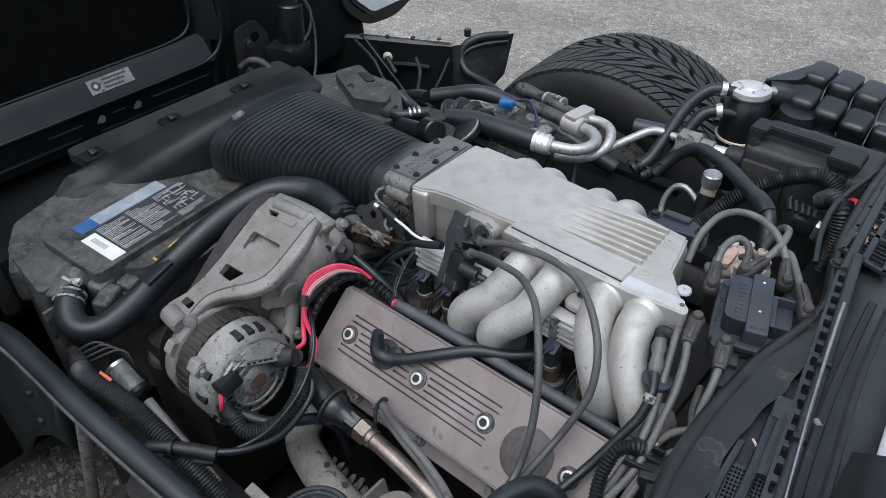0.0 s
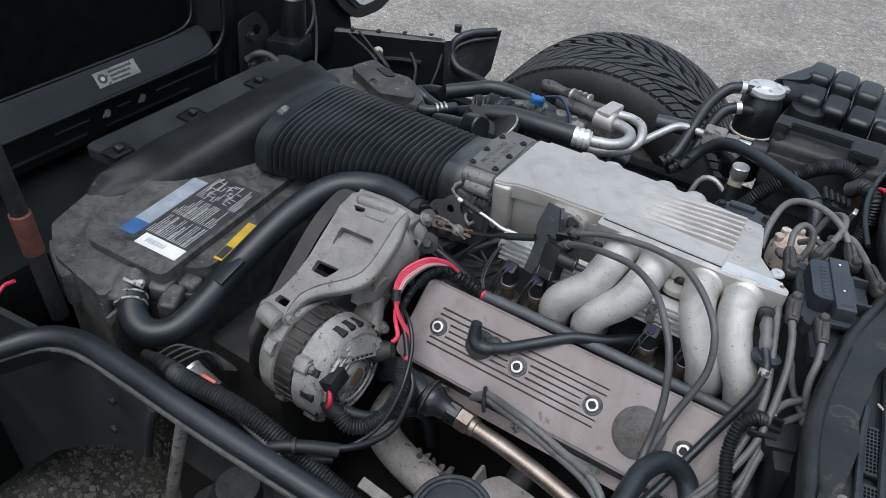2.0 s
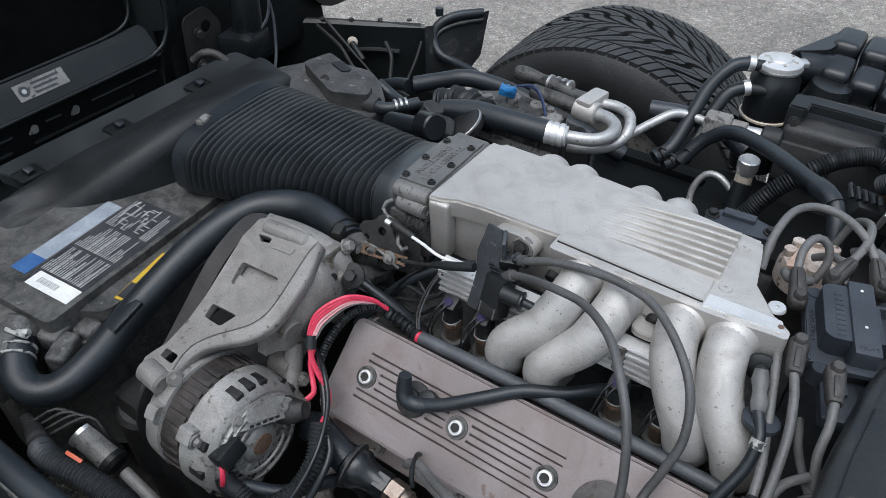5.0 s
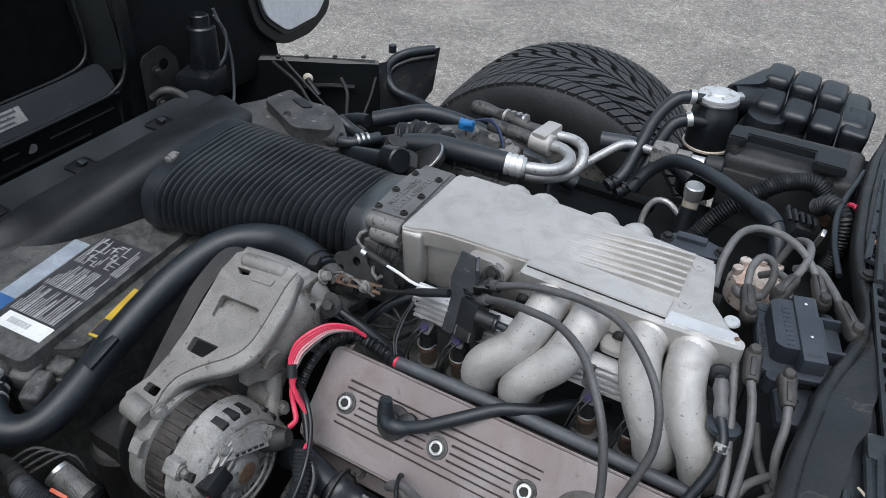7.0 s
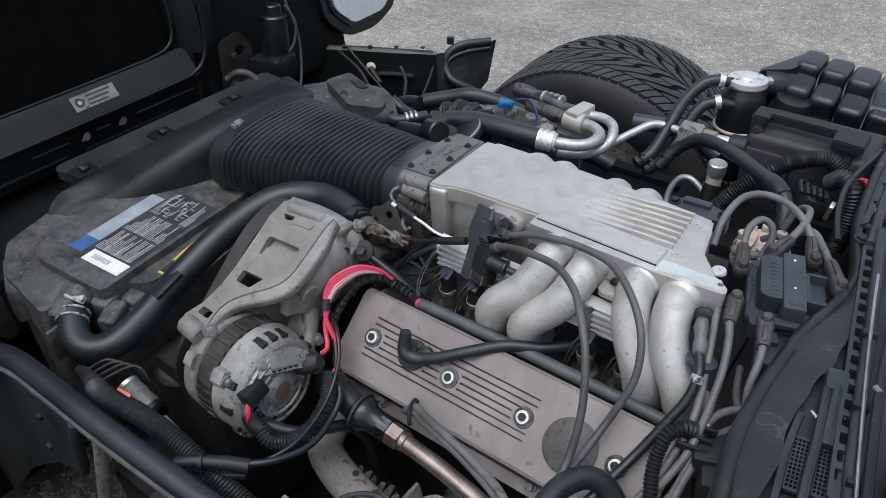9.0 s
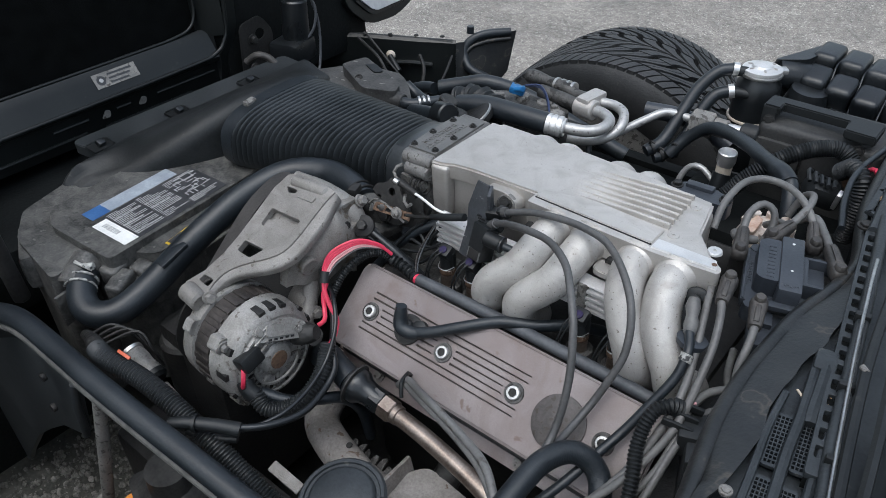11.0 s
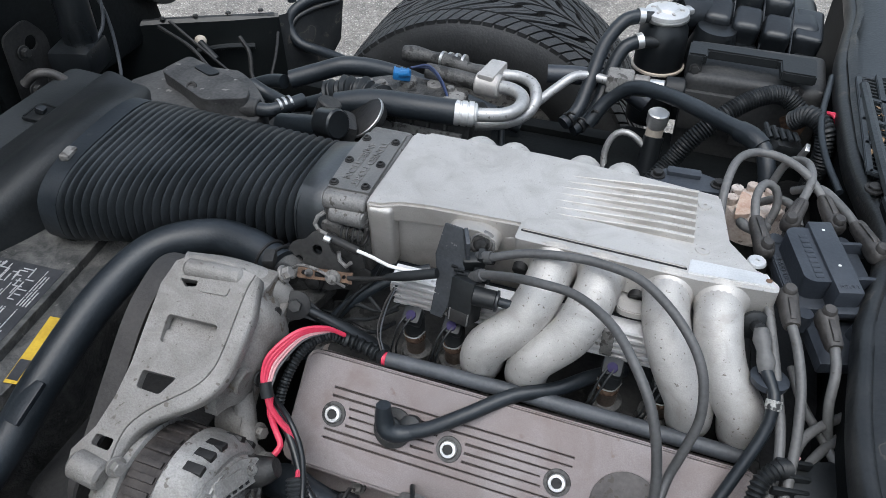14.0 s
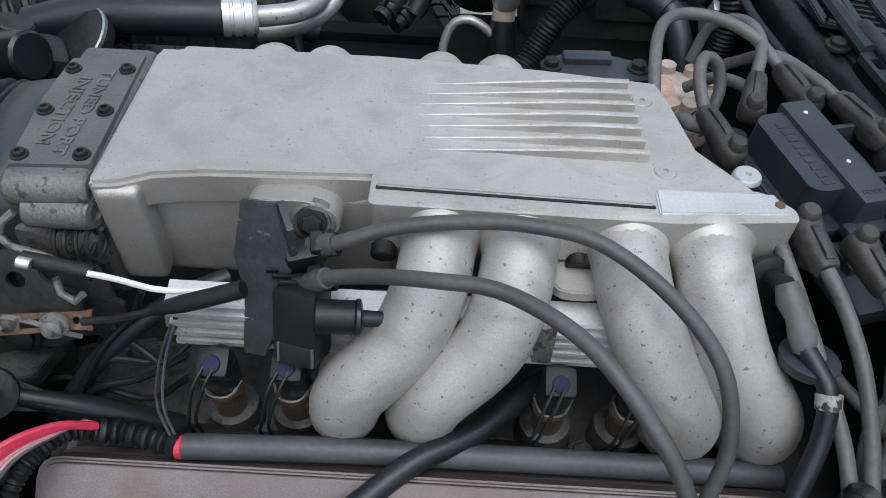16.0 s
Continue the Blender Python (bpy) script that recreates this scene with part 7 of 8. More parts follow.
    o = thing("belt_tensioner", (-0.17, 0.41, 0.6), "dark tensioner with bright rimmed pulley behind the throttle", "tensioner")
    part("pulley", lathe((-0.142, 0.412, 0.694), (-0.45, -0.35, 0.82), [(0, 0.02), (0.002, 0.03), (0.006, 0.032), (0.016, 0.032), (0.02, 0.026), (0.02, 0.0001)], 28), DARKIRON, o)
    part("rim", lathe((-0.148, 0.408, 0.704), (-0.45, -0.35, 0.82), [(0, 0.0322), (0.001, 0.0338), (0.004, 0.0338), (0.005, 0.0322)], 28, caps=False), STEEL, o, "bright worn rim")
    part("arm", box((-0.18, 0.375, 0.7), (0.06, 0.05, 0.045), (0, 20, 30), 0.012), GRIME, o)
    part("boss", cyl((-0.185, 0.36, 0.72), (-0.155, 0.35, 0.728), 0.02, 20), BLACK_GLOSS, o)
    part("cap", cyl((-0.19, 0.385, 0.722), (-0.185, 0.388, 0.735), 0.016, 18), GRIME, o)
    part("sleeve", sweep([(-0.26, 0.38, 0.69), (-0.22, 0.365, 0.705), (-0.185, 0.355, 0.715)], 0.015, 14), RUBBER, o)
    # far valve cover and head below the far runners
    fv = thing("far_valve_cover", (0.12, 0.42, 0.55), "black far valve cover half hidden under the pipes", "valve cover")
    bm = box((0, 0, 0), (0.42, 0.12, 0.05), bevel=0.01)
    bmesh.ops.transform(bm, matrix=frame_at(V(0.15, 0.42, 0.6), (1, 0, 0), (0, 0.62, 0.78)), verts=bm.verts[:])
    part("lid", bm, DARKIRON, fv)


def far_hoses():
    t = thing("brake_hose", (-0.4, 0.6, 0.5), "black rubber hoses running from the shroud past the fender", "hose")
    part("hose", sweep([(-0.4, 0.515, 0.655), (-0.37, 0.515, 0.64), (-0.32, 0.5, 0.64), (-0.27, 0.49, 0.66), (-0.22, 0.49, 0.685)], 0.011, 12), RUBBER, t)
    part("hose", sweep([(-0.36, 0.57, 0.64), (-0.32, 0.59, 0.65), (-0.27, 0.61, 0.66), (-0.2, 0.64, 0.64), (-0.1, 0.66, 0.6), (0.0, 0.68, 0.56)], 0.015, 14), RUBBER, t)
    part("hose", sweep([(-0.5, 0.55, 0.6), (-0.45, 0.57, 0.61), (-0.4, 0.57, 0.63), (-0.37, 0.565, 0.637)], 0.012, 12), RUBBER, t)
    w = thing("fender_wiring", (-0.6, 0.7, 0.5), "thin black wires hanging along the fender panel", "wiring", kind="")
    for pts, r in (([(-0.72, 0.7, 0.62), (-0.64, 0.68, 0.6), (-0.58, 0.65, 0.58), (-0.5, 0.6, 0.6)], 0.005), ([(-0.7, 0.71, 0.63), (-0.62, 0.7, 0.58), (-0.57, 0.7, 0.54), (-0.5, 0.68, 0.5)], 0.004), ([(-0.6, 0.78, 0.58), (-0.57, 0.76, 0.56), (-0.55, 0.73, 0.52), (-0.48, 0.7, 0.52)], 0.006), ([(-0.55, 0.84, 0.57), (-0.53, 0.79, 0.55), (-0.52, 0.74, 0.52)], 0.004)):
        part("wire", sweep(pts, r * 0.75, 8), DARKIRON, w)
    f = thing("far_inner_fender", (-0.1, 0.75, 0.2), "black inner fender splash panel before the far wheel", "inner fender")
    part("panel", box((-0.1, 0.715, 0.35), (0.75, 0.03, 0.4), bevel=0.01), UNDER, f)
    part("ledge", box((-0.05, 0.64, 0.53), (0.7, 0.16, 0.03), (-8, 0, 0), 0.01), UNDER, f)


def coil_pack():
    t = thing("ignition_coil", (0.41, 0.22, 0.7), "blue-black moulded ignition coil with four fins", "ignition coil")
    u = V(-0.3, 0.954, 0)
    m = frame_at(V(0.412, 0.229, 0.763), u, V(0.04, -0.03, 1))
    # own x runs away from the near side, own y towards the front

    def bx(name, c, s, mt, turn=(0, 0, 0), bev=0.003, par=None, label="", seg=2):
        bm = box(c, s, turn, bev, seg=seg)
        bmesh.ops.transform(bm, matrix=m, verts=bm.verts[:])
        return part(name, bm, mt, par or t, label)

    bx("base", (0.001, 0.002, -0.019), (0.09, 0.078, 0.012), COIL, bev=0.002)
    bx("base_lip", (0.001, 0.0385, -0.0145), (0.088, 0.003, 0.006), COIL, bev=0.001)
    hump = part("winding_cover", plate(rounded([(-0.031, 0.004), (0.041, 0.004), (0.041, 0.024), (0.036, 0.031), (-0.026, 0.031), (-0.031, 0.024)], 0.009, 6), 0.026, m @ pose(0, 0, 0.0095), bevel=0.006, seg=4), COIL, t)
    spine = bx("spine", (0.0, -0.003, -0.001), (0.094, 0.023, 0.028), COIL, bev=0.0022)
    bx("spine_step", (-0.0505, -0.003, -0.008), (0.01, 0.034, 0.006), COIL, bev=0.001)
    bx("latch_slot", (-0.0505, -0.003, -0.0125), (0.008, 0.03, 0.004), BLACK, bev=0.0005)
    for x in (0.0345, -0.013):
        rv = lathe(m @ V(x, -0.003, 0.0128), m.to_3x3() @ V(0, 0, 1), [(0, 0.0016), (0.0006, 0.0014), (0.0008, 0.0001)], 10)
        part("rivet", rv, WHITE, spine)
    for x in (0.026, -0.02):
        bx("side_fin", (x, -0.03, -0.004), (0.004, 0.036, 0.018), COIL, bev=0.001)
    bx("side_bed", (0.003, -0.027, -0.011), (0.046, 0.026, 0.008), COIL, bev=0.002)
    bx("rear_wall", (0.003, -0.0175, -0.004), (0.05, 0.008, 0.018), COIL, bev=0.003)
    bx("lower_shelf", (-0.073, -0.002, -0.03), (0.05, 0.06, 0.014), COIL)
    bx("shelf_ridge", (-0.06, 0.012, -0.021), (0.022, 0.012, 0.008), COIL, bev=0.001)
    for x, y in ((0.048, 0.03), (0.05, -0.002), (0.046, -0.034), (-0.05, 0.03), (-0.066, -0.012)):
        tw = lathe(m @ V(x, y, -0.03), m.to_3x3() @ V(0, 0, 1), [(0, 0.0085), (0.012, 0.008), (0.018, 0.007), (0.018, 0.0001)], 14)
        part("tower", tw, COIL, t)
    for k in range(9):
        bx("emboss_bar", (-0.024 + 0.0065 * k, 0.017, 0.0096), (0.0042, 0.0075, 0.0009), COIL, bev=0.0003, par=hump)
    raised = mat("emboss_grey", (0.035, 0.04, 0.048), (0.05, 0.055, 0.064), 0.4, 0, 30, 300, 0)
    for text, size, x, y, z in (("MADE IN U.S.A.", 0.0062, 0.002, 0.0345, -0.0128), ("LATCH", 0.0052, -0.039, -0.003, 0.0131)):
        fc = bpy.data.curves.new("lettering", "FONT")
        fc.body, fc.size, fc.extrude, fc.align_x, fc.align_y = text, size, 0.0004, "CENTER", "CENTER"
        ob = new("lettering", fc)
        bpy.context.view_layer.update()
        me = bpy.data.meshes.new_from_object(ob)
        bpy.data.objects.remove(ob)
        me.transform(m @ pose(x, y, z, 0, 0, 180 if text != "LATCH" else 90))
        me.materials.clear()
        me.materials.append(raised)
        o2 = new("lettering", me)
        o2.parent = t
        o2.matrix_parent_inverse = Matrix.Translation(-Vector(t.location))
        tagged(o2, "small raised lettering")


def boot(a, b, r0=0.009, r1=0.0061):
    """A spark lead boot from its capped toe at a to the lead at b: an oval body with a raised spine."""
    a, b = Vector(a), Vector(b)
    t = thing("spark_lead_boot", a, "worn brownish rubber boot on an ignition lead", "spark boot", "ignition boots")
    d = (b - a).normalized()
    side = d.cross(V(0, 0, 1)).normalized()
    up = side.cross(d)
    ln = (b - a).length
    shape = [(0.0, 0.55, 0.5), (0.05, 0.85, 0.9), (0.14, 1.0, 1.1), (0.3, 1.0, 1.1), (0.38, 0.92, 0.95), (0.7, 0.86, 0.86), (0.92, 0.78, 0.78), (1.0, r1 / r0, r1 / r0)]
    bm = bmesh.new()
    rings(bm, [superloop(a + d * ln * s, side, up, r0 * w, r0 * h, 2.8, 20) for s, w, h in shape])
    body = part("boot", bm, BOOT, t, smooth=45)
    rib = bmesh.new()
    rings(rib, [superloop(a + d * ln * s + up * r0 * h, side, up, r0 * 0.3, r0 * 0.16, 3, 10) for s, h in ((0.36, 0.86), (0.42, 0.98), (0.86, 0.92), (0.92, 0.72))])
    part("spine", rib, BOOT, body)
    part("toe", lathe(a + d * ln * 0.16 + up * r0 * 0.85, up, [(0, 0.0062), (0.004, 0.006), (0.006, 0.0045), (0.006, 0.0001)], 14), BOOT, body)


def ignition_lead(pts, r=0.0042):
    t = thing("ignition_lead", Vector(pts[0]), "grey silicone ignition lead between distributor and plugs", "ignition lead", "ignition leads")
    part("lead", sweep(pts, r, 12, 0.007), GREYWIRE, t)


def distributor():
    t = thing("distributor", (0.35, 0.36, 0.55), "distributor with yellowed cap and grey leads behind the plenum", "distributor")
    part("base", cyl((0.352, 0.36, 0.5), (0.352, 0.36, 0.694), 0.034, 28), GRIME, t)
    part("cap", lathe((0.352, 0.36, 0.69), (0, 0, 1), [(0, 0.036), (0.02, 0.0355), (0.03, 0.031), (0.034, 0.018), (0.034, 0.0001)], 28), OLDCAP, t, "yellowed plastic cap")
    for k in range(8):
        a = radians(45 * k + 10)
        part("tower", cyl((0.352 + 0.025 * math.cos(a), 0.36 + 0.025 * math.sin(a), 0.71), (0.352 + 0.026 * math.cos(a), 0.36 + 0.026 * math.sin(a), 0.73), 0.0068, 12), OLDCAP, t)
    part("cloth", plate(rounded([(0.33, 0.318), (0.346, 0.325), (0.345, 0.36), (0.335, 0.365)], 0.004), 0.006, pose(0, 0, 0.733), bevel=0.002), mat("rust_pink_tape", (0.4, 0.24, 0.17), (0.55, 0.42, 0.34), 0.7, 0, 70, 300, 0.2), t, "stained pinkish tape")


surge_tank()
reservoir()
heater_box()
hoses()
compressor()
far_hoses()
coil_pack()
distributor()
for a, b in (((0.36, 0.23, 0.758), (0.346, 0.276, 0.764)), ((0.376, 0.272, 0.763), (0.388, 0.312, 0.769)), ((0.423, 0.284, 0.762), (0.408, 0.326, 0.769)), ((0.46, 0.25, 0.764), (0.436, 0.29, 0.771)), ((0.408, 0.162, 0.766), (0.418, 0.126, 0.76)), ((0.374, 0.166, 0.776), (0.381, 0.128, 0.772))):
    boot(a, b)
ignition_lead([(0.314, 0.27, 0.755), (0.312, 0.295, 0.776), (0.317, 0.33, 0.788), (0.329, 0.353, 0.789), (0.347, 0.361, 0.788), (0.368, 0.356, 0.787), (0.389, 0.343, 0.782), (0.407, 0.327, 0.77)], 0.0044)
ignition_lead([(0.346, 0.275, 0.764), (0.343, 0.296, 0.775), (0.349, 0.318, 0.779), (0.362, 0.324, 0.771), (0.367, 0.316, 0.755), (0.362, 0.305, 0.735)], 0.0044)
ignition_lead([(0.387, 0.311, 0.769), (0.394, 0.338, 0.78), (0.39, 0.372, 0.778), (0.375, 0.395, 0.76), (0.365, 0.39, 0.73)], 0.0045)
ignition_lead([(0.436, 0.289, 0.771), (0.424, 0.308, 0.774), (0.405, 0.34, 0.77), (0.385, 0.365, 0.745)], 0.0045)
ignition_lead([(0.352, 0.345, 0.735), (0.37, 0.335, 0.752), (0.385, 0.31, 0.76), (0.388, 0.285, 0.758)], 0.0044)
ignition_lead([(0.34, 0.3, 0.735), (0.335, 0.285, 0.75), (0.345, 0.27, 0.755), (0.36, 0.285, 0.75)], 0.0052)
# leads from the coil down past the rear of the cover
ignition_lead([(0.381, 0.129, 0.772), (0.388, 0.112, 0.764), (0.395, 0.085, 0.75), (0.398, 0.058, 0.733), (0.399, 0.036, 0.715), (0.395, 0.0, 0.69), (0.37, -0.05, 0.65), (0.32, -0.1, 0.6)])
ignition_lead([(0.418, 0.127, 0.76), (0.421, 0.108, 0.752), (0.422, 0.09, 0.73), (0.43, 0.08, 0.7)])
ignition_lead([(0.362, 0.15, 0.77), (0.37, 0.12, 0.757), (0.38, 0.085, 0.738), (0.388, 0.05, 0.72), (0.388, 0.02, 0.7), (0.375, -0.03, 0.66), (0.34, -0.09, 0.61)])
ignition_lead([(0.44, 0.1, 0.71), (0.42, 0.08, 0.712), (0.405, 0.058, 0.712), (0.4, 0.03, 0.7), (0.4, -0.02, 0.67), (0.37, -0.08, 0.62)])
ignition_lead([(0.44, 0.085, 0.7), (0.422, 0.06, 0.702), (0.41, 0.035, 0.7), (0.405, 0.0, 0.685), (0.4, -0.05, 0.65), (0.38, -0.1, 0.6)])
ignition_lead([(0.4, 0.15, 0.7), (0.41, 0.11, 0.7), (0.43, 0.07, 0.7), (0.445, 0.03, 0.7)], 0.004)


# ---- near side: cables, hoses, wiring, exhaust ----
def throttle_cables():
    b = thing("cable_bracket", (0.08, 0.12, 0.68), "black steel throttle cable bracket bolted to the plenum", "cable bracket")
    tilt = frame_at(V(0, 0.137, 0.797), V(1, 0, 0), V(-0.1, -0.95, 0.31))
    up = V(0, 0.31, 0.95)
    def row(x, z):
        return (x, (z - 0.797) / 0.95)
    face = [row(0.071, 0.797), row(0.089, 0.796), row(0.096, 0.77), row(0.094, 0.745), row(0.086, 0.725), row(0.077, 0.702), row(0.064, 0.703), row(0.068, 0.742), row(0.064, 0.765)]
    part("blade", plate(face, 0.003, tilt, bevel=0.0006), BLADE, b, "dark steel shield blade")
    part("fold", box((0.093, 0.127, 0.772), (0.004, 0.02, 0.05), (10, 0, 25), 0.001), BLADE, b)
    part("arm", box((0.1, 0.126, 0.755), (0.02, 0.01, 0.035), (15, 0, 20), 0.003), BLACK, b)
    for q in ((0.108, 0.128, 0.768), (0.108, 0.113, 0.757)):
        clip = part("clip", box(q, (0.008, 0.014, 0.016), (10, 0, 10), 0.003), BLACK, b)
        part("barrel", cyl(V(*q) + V(-0.012, 0, -0.002), V(*q) + V(0.012, 0, 0.002), 0.0055, 14), BLACK, clip)
        for k in range(3):
            part("tooth", box(V(*q) + V(-0.012 - 0.004 * k, -0.004 + 0.004 * k, 0.003), (0.014, 0.0025, 0.003), (0, 20, 20), 0.001), BLACK, clip)
    s = thing("vacuum_switch", (0.1, 0.1, 0.68), "black vacuum switch with round nozzle under the cables", "vacuum switch")
    sm = frame_at(V(0.099, 0.093, 0.741), V(1, 0.06, -0.05), V(-0.25, -0.9, 0.35))
    bm = box((0, 0, -0.009), (0.025, 0.045, 0.022), bevel=0.002)
    bmesh.ops.transform(bm, matrix=sm, verts=bm.verts[:])
    part("case", bm, BLACK, s)
    bm = box((0.001, -0.016, 0.001), (0.02, 0.013, 0.003), bevel=0.001)
    bmesh.ops.transform(bm, matrix=sm, verts=bm.verts[:])
    part("port", bm, DARKIRON, s)
    for dx in (-0.009, 0.011):
        bm = box((dx, -0.015, 0.0025), (0.0012, 0.012, 0.002), bevel=0.0004)
        bmesh.ops.transform(bm, matrix=sm, verts=bm.verts[:])
        part("latch_rib", bm, GREYWIRE, s)
    part("nozzle", cyl((0.11, 0.094, 0.752), (0.132, 0.096, 0.75), 0.0092, 18), BLACK, s)
    part("rim", lathe((0.131, 0.096, 0.75), (1, 0.1, -0.1), [(0, 0.0092), (0.001, 0.0102), (0.003, 0.0102), (0.004, 0.007)], 18), BLACK_GLOSS, s)
    part("nozzle_hose", sweep([(0.131, 0.096, 0.75), (0.145, 0.098, 0.747), (0.17, 0.105, 0.74)], 0.0045, 10), RUBBER, s)
    for pts, label in (([(0.104, 0.128, 0.768), (0.118, 0.126, 0.774), (0.15, 0.13, 0.785), (0.188, 0.13, 0.792), (0.22, 0.127, 0.795), (0.255, 0.117, 0.795), (0.29, 0.092, 0.785), (0.315, 0.066, 0.765), (0.324, 0.045, 0.731), (0.318, 0.028, 0.7), (0.31, 0.01, 0.673), (0.305, -0.036, 0.66), (0.304, -0.09, 0.664), (0.3, -0.15, 0.66)], "grey sheathed throttle cable looping over the intake runners"), ([(0.104, 0.112, 0.756), (0.116, 0.107, 0.768), (0.143, 0.098, 0.782), (0.172, 0.089, 0.792), (0.205, 0.082, 0.795), (0.238, 0.06, 0.795), (0.262, 0.033, 0.788), (0.285, 0.004, 0.766), (0.299, -0.022, 0.721), (0.301, -0.048, 0.672), (0.303, -0.1, 0.662), (0.295, -0.16, 0.655)], "grey sheathed cruise cable looping over the intake runners")):
        c = thing("control_cable", Vector(pts[0]), label, "control cable", "throttle cables")
        part("sheath", sweep(pts, 0.0042, 12), CABLE, c)
        part("ferrule", sweep(pts[:2], lambda s, f: 0.0058 + 0.0005 * (int(f * 6) % 2), 12, 0.002), CABLE, c)


def pcv_hose():
    t = thing("breather_hose", (0.06, 0.0, 0.65), "black rubber breather elbow and hose from the valve cover", "hose")
    n = COVER_N
    c = COVER_M @ V(0.062, 0.004, 0)
    part("grommet", lathe(c - n * 0.002, n, [(0, 0.0195), (0.004, 0.019), (0.006, 0.015), (0.007, 0.011)], 24), GRIME, t)
    part("valve", cyl(c, c + n * 0.014, 0.011, 18), BLACK, t)
    part("valve_flange", lathe(COVER_M @ V(0.08, 0.01, 0.004), n, [(0, 0.012), (0.006, 0.011), (0.008, 0.007)], 18), BLACK, t)
    part("elbow", sweep([(0.056, 0.0, 0.681), (0.057, -0.004, 0.664), (0.061, -0.008, 0.655), (0.072, -0.006, 0.651), (0.085, -0.002, 0.654)], lambda s, f: 0.0068 + 0.0024 * math.sin(3.1 * f), 16, 0.004), RUBBER, t)
    part("hose", sweep([(0.08, -0.003, 0.653), (0.1, 0.004, 0.66), (0.13, 0.022, 0.672), (0.165, 0.05, 0.68), (0.2, 0.072, 0.678), (0.225, 0.098, 0.674), (0.243, 0.118, 0.666), (0.255, 0.135, 0.655)], 0.007, 16), RUBBER, t)


def cover_loom():
    t = thing("wiring_loom", (0.1, 0.05, 0.65), "dark split-sleeve wiring loom along the valve cover edge", "wiring loom")
    part("sleeve", sweep([(0.036, 0.054, 0.677), (0.1, 0.0575, 0.675), (0.2, 0.06, 0.673), (0.3, 0.061, 0.671), (0.375, 0.061, 0.669)], 0.0074, 14), LOOM, t)
    part("red_collar", cyl((0.0325, 0.053, 0.678), (0.0365, 0.053, 0.678), 0.0068, 12), RED, t)
    part("taped_joint", sweep([(0.033, 0.053, 0.679), (0.018, 0.056, 0.681), (0.0, 0.057, 0.684), (-0.012, 0.054, 0.689)], lambda s, f: 0.0064 + 0.0013 * math.sin(37 * f) + 0.0009 * math.sin(90 * f), 12, 0.0015), BLACK, t, "wrinkled black tape")
    part("corrugated", sweep([(-0.008, 0.055, 0.687), (-0.024, 0.047, 0.695), (-0.038, 0.024, 0.694), (-0.046, -0.004, 0.674), (-0.047, -0.026, 0.648)], ribbed(0.0046, 0.0034, 0.0007), 12, 0.001), BLACK, t)
    part("thin_wire", sweep([(0.03, 0.095, 0.735), (0.022, 0.085, 0.715), (0.02, 0.07, 0.695), (0.031, 0.054, 0.684)], 0.0009, 6), BOOT, t)
    part("thin_wire", sweep([(0.032, 0.095, 0.735), (0.025, 0.085, 0.715), (0.023, 0.07, 0.692), (0.034, 0.054, 0.684)], 0.0009, 6), LOOM, t)
    k = thing("brace_rod", (-0.058, 0.061, 0.7), "black flattened brace rod bolted to the alternator bracket", "brace")
    part("rod", sweep([(-0.05, 0.062, 0.708), (-0.03, 0.066, 0.695), (0.0, 0.072, 0.674), (0.022, 0.078, 0.655)], lambda s, f: 0.005 + 0.0028 * min(1, f * 2.5), 14), BLACK_GLOSS, k)
    part("flat_end", plate(rounded([(-0.014, -0.011), (0.012, -0.008), (0.03, -0.004), (0.03, 0.004), (0.012, 0.008), (-0.014, 0.011)], 0.006), 0.004, frame_at(V(-0.058, 0.06, 0.714), V(0.07, 0.015, -0.05), V(0.45, -0.6, 0.6)), bevel=0.001), BLACK, k)
    part("washer", lathe((-0.0605, 0.059, 0.715), (0.3, -0.65, 0.6), [(0, 0.0145), (0.004, 0.0145), (0.0055, 0.0115), (0.0055, 0.0001)], 22), DARKIRON, k)
    part("bolt", hexbolt(bmesh.new(), V(-0.0605, 0.059, 0.715) + V(0.0017, -0.0036, 0.0033), (0.3, -0.65, 0.6), 0.0068, 0.009, False), GRIME, k)
    fl = thing("fuel_line", (-0.03, 0.1, 0.63), "black fuel hose rising behind the brace rod", "hose")
    part("hose", sweep([(-0.075, 0.07, 0.62), (-0.055, 0.085, 0.65), (-0.03, 0.1, 0.683), (0.0, 0.112, 0.71), (0.025, 0.125, 0.722), (0.05, 0.14, 0.725)], 0.006, 12), RUBBER, fl)
    vl = thing("vacuum_hoses", (-0.01, 0.1, 0.65), "thin black vacuum hoses tangled beside the throttle", "hose")
    for pts in ([(-0.06, 0.09, 0.64), (-0.03, 0.09, 0.672), (0.0, 0.095, 0.68), (0.03, 0.1, 0.7)], [(-0.05, 0.1, 0.66), (-0.02, 0.1, 0.69), (0.005, 0.105, 0.683), (0.02, 0.105, 0.71), (0.03, 0.12, 0.73)], [(-0.09, 0.1, 0.65), (-0.05, 0.1, 0.668), (0.0, 0.09, 0.665), (0.03, 0.09, 0.69)], [(-0.015, 0.11, 0.71), (0.0, 0.105, 0.695), (0.014, 0.1, 0.69), (0.03, 0.11, 0.7)], [(0.012, 0.11, 0.745), (0.0, 0.11, 0.72), (-0.02, 0.1, 0.7), (-0.045, 0.08, 0.66)]):
        part("tube", sweep(pts, 0.0022, 8), BLACK, vl)
    r = thing("red_wires", (-0.03, 0.0, 0.66), "bright red and pink wires arching from the alternator", "wiring")
